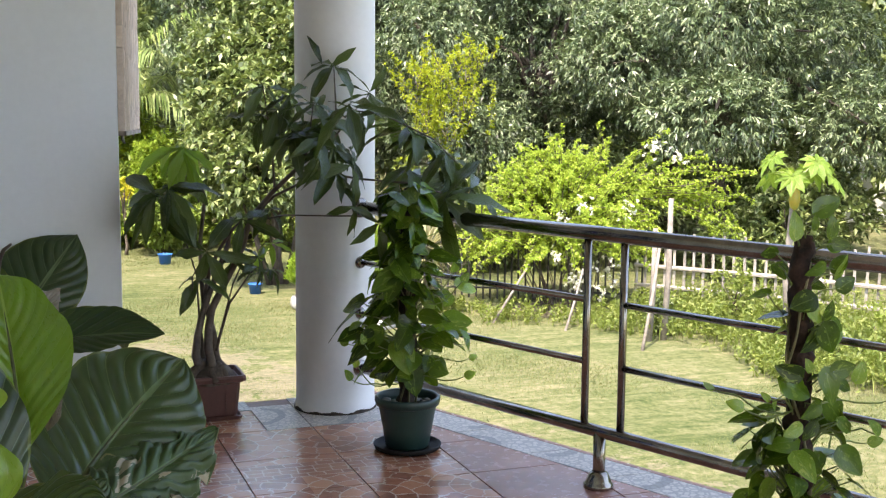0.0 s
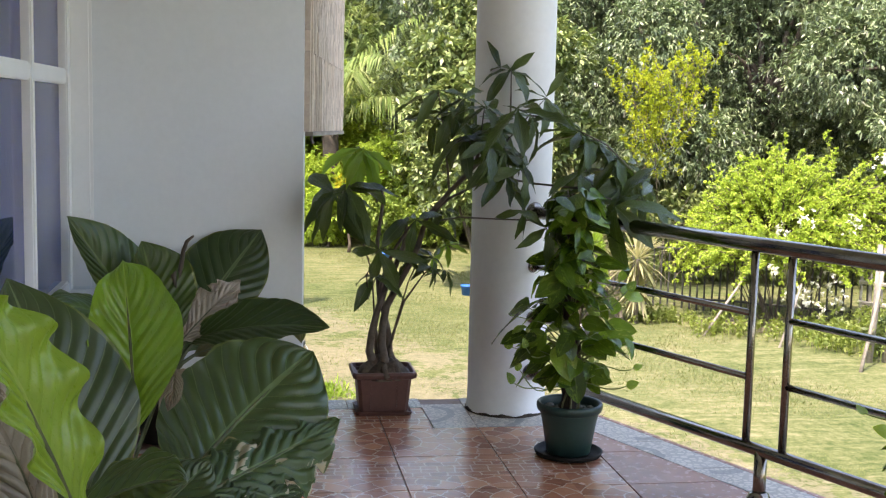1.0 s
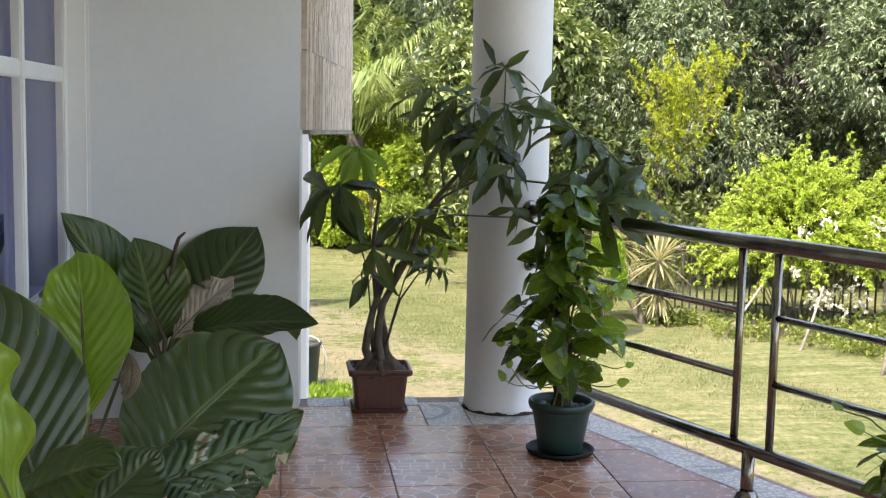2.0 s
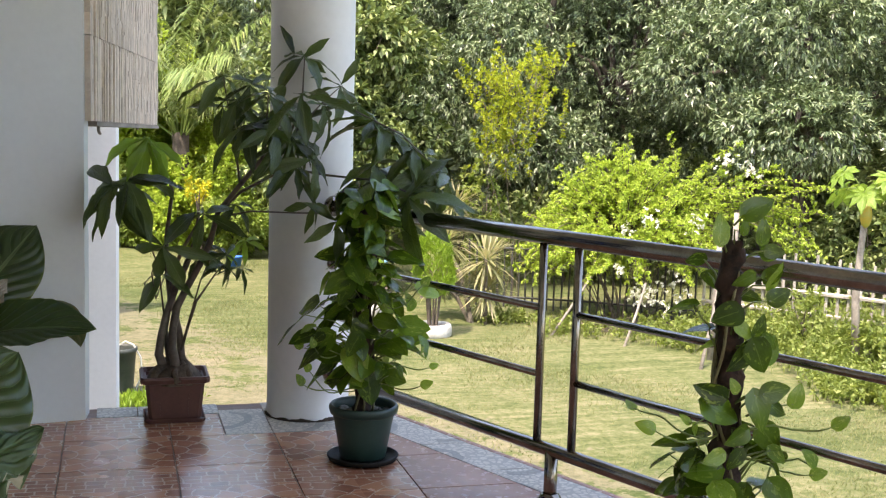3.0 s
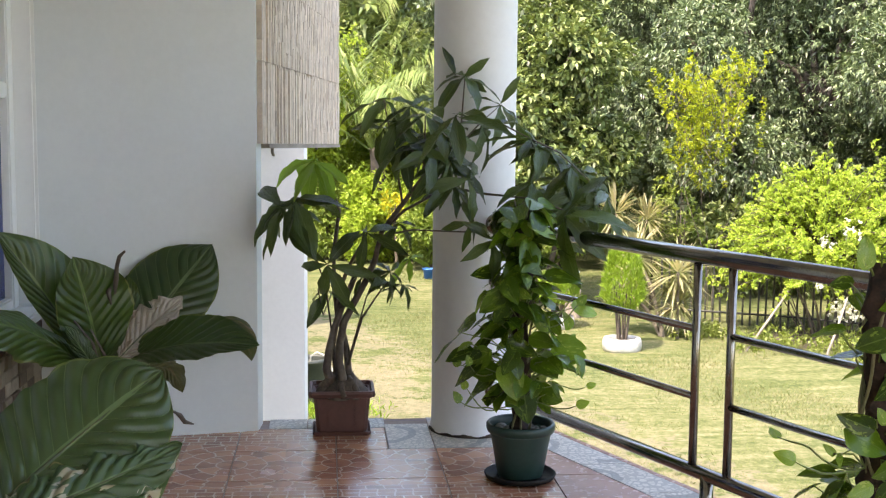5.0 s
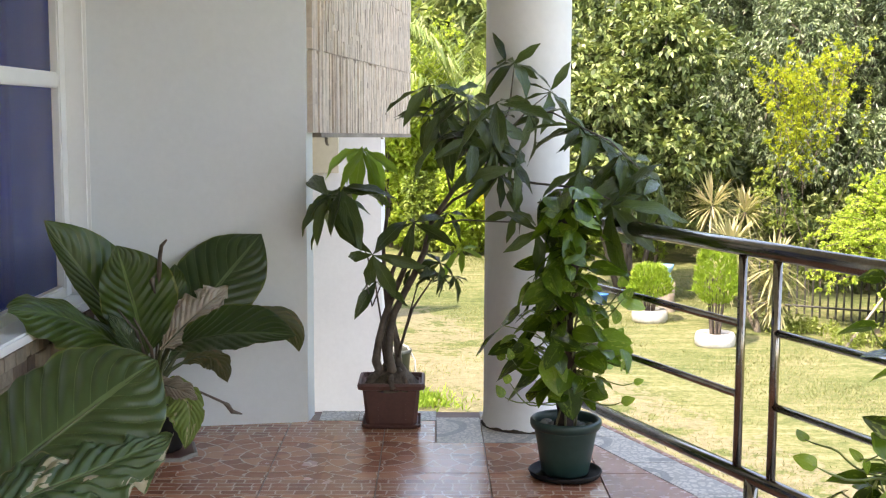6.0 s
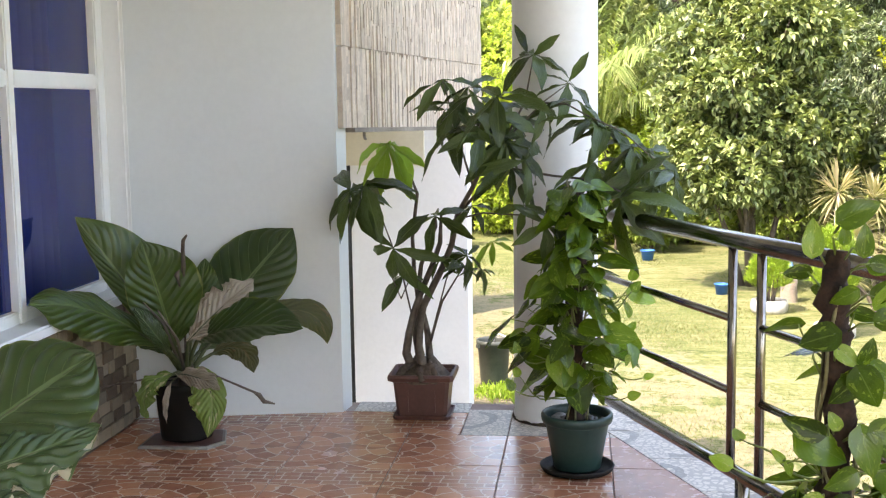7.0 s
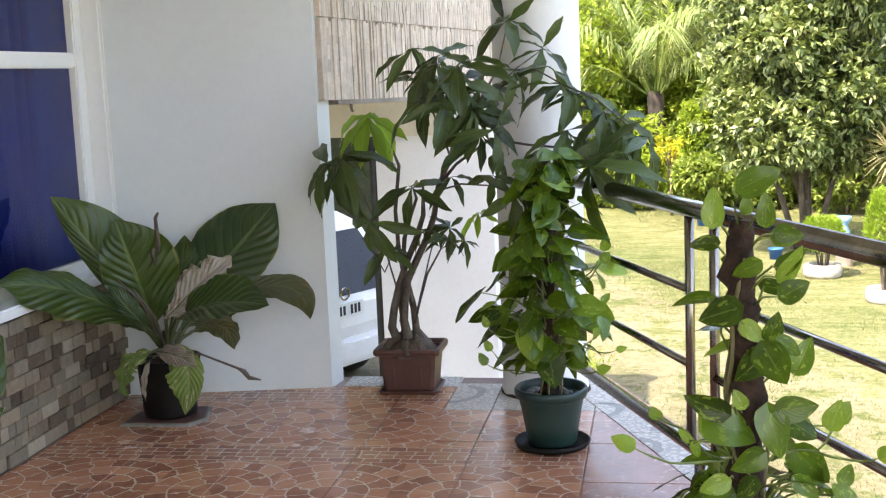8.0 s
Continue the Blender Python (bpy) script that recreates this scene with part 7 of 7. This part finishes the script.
# ---- the white car in the car port ----
def car():
    yaw = math.degrees(math.atan2(-0.45, 0.89))
    t = thing("car", (-2.0 - 0.89 * 1.85, 5.0 + 0.45 * 1.85, GROUND), "white parked hatchback with a dark rear window in the car port", "car")
    t.rotation_euler = (0, 0, radians(yaw))
    side = [(-1.80, 0.30), (1.72, 0.30), (1.80, 0.42), (1.83, 0.62), (1.82, 0.80), (1.78, 0.88), (1.42, 1.44), (1.18, 1.53), (-0.10, 1.55), (-0.55, 1.48), (-1.05, 1.02), (-1.70, 0.88), (-1.85, 0.62)]
    bm = bmesh.new()
    half = lambda z: 0.80 if z < 1.0 else 0.80 - (z - 1.0) * 0.28
    l = [bm.verts.new((x, half(z), z)) for x, z in side]
    r = [bm.verts.new((x, -half(z), z)) for x, z in side]
    bm.faces.new(l[::-1])
    bm.faces.new(r)
    for k in range(len(side)):
        j = (k + 1) % len(side)
        bm.faces.new((l[k], l[j], r[j], r[k]))
    bmesh.ops.recalc_face_normals(bm, faces=bm.faces)
    body = part("body", bm, "car_white", t)
    bv = body.modifiers.new("soft_edges", "BEVEL")
    bv.width, bv.segments, bv.limit_method, bv.angle_limit = 0.05, 3, "ANGLE", radians(25)
    d = Vector((1.42 - 1.78, 0, 1.44 - 0.88)).normalized()
    n = Vector((d.z, 0, -d.x))

    def on_hatch(u0, u1, w0, w1, lift):
        b = bmesh.new()
        base = Vector((1.78, 0, 0.88))
        q = [base + d * u0 + Vector((0, -w0, 0)), base + d * u0 + Vector((0, w0, 0)), base + d * u1 + Vector((0, w1, 0)), base + d * u1 + Vector((0, -w1, 0))]
        lo = [b.verts.new(p - n * 0.01) for p in q]
        hi = [b.verts.new(p + n * lift) for p in q]
        b.faces.new(lo[::-1])
        b.faces.new(hi)
        for k in range(4):
            b.faces.new((lo[k], lo[(k + 1) % 4], hi[(k + 1) % 4], hi[k]))
        return b

    part("rear_window", on_hatch(0.0, 0.60, 0.70, 0.58, 0.006), "car_glass", t)
    pl = part("number_plate", box_bm((1.815, -0.20, 0.70), (1.832, 0.20, 0.83), 0.004), "plate", t)
    for k in range(7):
        if k != 3:
            part("character_bar", box_bm((1.832, -0.165 + k * 0.048, 0.725), (1.834, -0.135 + k * 0.048, 0.805)), "rubber", pl)
    part("badge", tube_bm([(1.80, 0.055 * math.cos(a), 0.90 + 0.05 * math.sin(a)) for a in np.linspace(0, 2 * math.pi, 20)], 0.009, 6), "steel", t)
    for s in (-1, 1):
        part("tail_lamp", box_bm((1.66, s * 0.70 - 0.07, 0.80), (1.83, s * 0.70 + 0.07, 1.02), 0.02), "tail_red", t)
        for x in (-1.15, 1.15):
            bm = lathe_bm([(0.16, -0.09), (0.27, -0.09), (0.29, -0.05), (0.29, 0.05), (0.27, 0.09), (0.16, 0.09)], 26)
            bmesh.ops.rotate(bm, verts=bm.verts, cent=(0, 0, 0), matrix=Matrix.Rotation(radians(90), 3, "X"))
            w = part("wheel", bm, "rubber", t, smooth=True)
            w.location = (x, s * 0.70, 0.29)
            bm = lathe_bm([(0, -0.06), (0.15, -0.06), (0.165, -0.085), (0.165, 0.085), (0.15, 0.06), (0, 0.06)], 20)
            bmesh.ops.rotate(bm, verts=bm.verts, cent=(0, 0, 0), matrix=Matrix.Rotation(radians(90), 3, "X"))
            part("rim", bm, "steel", w, smooth=True)
    part("bumper", box_bm((1.70, -0.78, 0.28), (1.86, 0.78, 0.52), 0.04), "car_white", t)
    return t


car()


# far roof seen between the trunks
fh = thing("far_house", (18.5, 20.5, GROUND), "small pale house with a rusty red roof behind the trees", "house")
part("wall", box_bm((-2.5, -1.5, 0), (2.5, 1.5, 1.9)), "plaster_out", fh)
part("roof", prism_bm([(-2.9, -1.9), (2.9, -1.9), (2.9, 1.9), (-2.9, 1.9)], 1.9, [2.0, 2.0, 2.6, 2.6]), "roof_red", fh)


# ---- pieces of the setting: tiles, stones and strips ----
def shared_piece(name, me, parent, at, rot=(0, 0, 0), scale=(1, 1, 1)):
    ob = new(name, me)
    ob.parent = parent
    ob.location, ob.rotation_euler, ob.scale = at, rot, scale
    return ob


def mesh_of(name, bm, material):
    me = bpy.data.meshes.new(name)
    bm.to_mesh(me)
    bm.free()
    me.materials.append(M[material])
    return me


def floor_tiles():
    pitch, gap = 0.39, 0.002
    inner = lambda y: edge_x(y) - 0.205
    a, b = (inner(-9), -9.0), (inner(1), 1.0)
    e0, e1 = (edge_x(-9), -9.0), (edge_x(1), 1.0)
    for i in range(-4, 8):
        for j in range(-18, 2):
            x0, y0 = -0.03 + i * pitch, -0.335 + j * pitch
            x1, y1 = x0 + pitch, y0 + pitch
            x0, x1, y1 = max(x0, WEST), x1, min(y1, BACK_Y)
            if y0 < FRONT_Y or x1 <= x0 or y1 <= y0 + 0.02:
                continue
            back = y0 > -0.34
            cells = [(x0, x1, y0, y1, "tile")]
            if back and j == 0:
                if x1 <= -0.2:
                    cells = [(x0, x1, y0, min(y1, 0.0), "tile")]
                elif x0 < -0.215:
                    cells = [(x0, -0.215, y0, 0.0, "tile"), (-0.215, x1, y0, y1, "tile_grey")]
                else:
                    cells = [(x0, x1, y0, y1, "tile_grey")]
            elif back:
                cells = [(x0, x1, y0, y1, "tile_grey")] if x0 > -0.3 else []
            elif x0 > 0.34:
                cells = [(x0, x1, y0, y1, "tile_plain")]
            for cx0, cx1, cy0, cy1, mt in cells:
                p = clip_poly([(cx0 + gap, cy0 + gap), (cx1 - gap, cy0 + gap), (cx1 - gap, cy1 - gap), (cx0 + gap, cy1 - gap)], a, b)
                if len(p) < 3:
                    continue
                part("tile", prism_bm(p, -0.012, 0.0, 0.0015), mt, floor)
    # pale strip under the opening
    for k in range(3):
        x0 = -0.70 + k * 0.163
        part("tile", prism_bm([(x0 + gap, 0.002), (x0 + 0.163 - gap, 0.002), (x0 + 0.163 - gap, BACK_Y - gap), (x0 + gap, BACK_Y - gap)], -0.012, 0.001, 0.0015), "tile_pale", floor)
    # grey border along the railing
    y = 0.12
    while y > FRONT_Y + 0.4:
        y2 = y - 0.36
        part("tile", prism_bm([(inner(y2) + gap, y2 + gap), (edge_x(y2) - 0.024, y2 + gap), (edge_x(y) - 0.024, y - gap), (inner(y) + gap, y - gap)], -0.012, 0.001, 0.0015), "tile_grey", floor)
        y = y2
    part("edge_strip", prism_bm([(edge_x(FRONT_Y) - 0.022, FRONT_Y), (edge_x(FRONT_Y) + 0.004, FRONT_Y), (edge_x(BACK_Y) + 0.004, BACK_Y), (edge_x(BACK_Y) - 0.022, BACK_Y)], -0.05, 0.0005), "tile_plain", floor)


floor_tiles()


def stone_dado():
    rng = R(900)
    kinds = []
    for w, d in ((0.05, 0.017), (0.10, 0.022), (0.075, 0.014), (0.125, 0.019)):
        kinds.append((w, mesh_of("stone", box_bm((0, -w + 0.002, 0.0015), (d, 0, 0.0485), 0.002), "stone")))
    rest = bmesh.new()
    z, n = 0.004, 0
    while z < SILL - 0.06:
        y = -0.12 - rng.uniform(0, 0.06)
        while y > WIN_Y1 + 0.13:
            w, me = kinds[int(rng.integers(4))]
            if n < 300 and y > -1.45:
                shared_piece("stone", me, wall_west, (WEST - 0.015 + rng.uniform(-0.004, 0.005), y, z))
                n += 1
            else:
                box_bm((WEST - 0.015, y - w + 0.002, z + 0.0015), (WEST + 0.002, y, z + 0.0485), 0.0, rest)
            y -= w
        z += 0.0495
    tagged(part("stone_rest", rest, "stone", wall_west), kind="stuff")


stone_dado()


def wing_strips():
    rng = R(910)
    kinds = []
    for w, d in ((0.015, 0.014), (0.019, 0.021), (0.024, 0.017), (0.017, 0.023)):
        kinds.append((w, mesh_of("stone_strip", box_bm((0, 0, 0), (w - 0.001, d, 1.0), 0.0), "strip")))
    rest = bmesh.new()
    ang = math.atan2(wdir.y, wdir.x)
    length = (W1 - W0).length
    n = 0
    m = Matrix.Translation((W0.x, W0.y, 0)) @ Matrix.Rotation(ang, 4, "Z") @ Matrix.Scale(-1, 4, (0, 1, 0))
    tops = [1.52, 1.87, 2.22, 2.57, 2.92]
    for row, top in enumerate(tops):
        s = 0.012
        while s < length:
            w, me = kinds[int(rng.integers(4))]
            low = (1.187 - 0.045 * s / length) if row == 0 else tops[row - 1] + 0.0015
            z = low
            while z < top - 0.02:
                h = min(rng.uniform(0.05, 0.14), top - z)
                if n < 300 and row < 2 and s < 1.2:
                    ob = new("stone_strip", me)
                    ob.parent = wing
                    p = W0 + wdir * s
                    ob.matrix_basis = Matrix.Translation((p.x, p.y, z)) @ Matrix.Rotation(ang - math.pi, 4, "Z") @ Matrix.Translation((-w, 0, 0)) @ Matrix.Diagonal((1, 1, h - 0.001, 1))
                    n += 1
                else:
                    d = rng.uniform(0.015, 0.023)
                    q = [W0 + wdir * s, W0 + wdir * (s + w - 0.001)]
                    prism_bm([q[0].to_tuple(), (q[0] + wout * d).to_tuple(), (q[1] + wout * d).to_tuple(), q[1].to_tuple()], z, z + h - 0.001, 0.0, rest)
                z += h
            s += w
    tagged(part("strip_rest", rest, M["strip_rest"], wing), kind="stuff")


M["strip_rest"] = two_tone("stone_strip_joined", (0.54, 0.44, 0.36), (0.70, 0.60, 0.50), 16, 0.75, 90, 0.002, rand=0.18, rand_kind="island")
wing_strips()
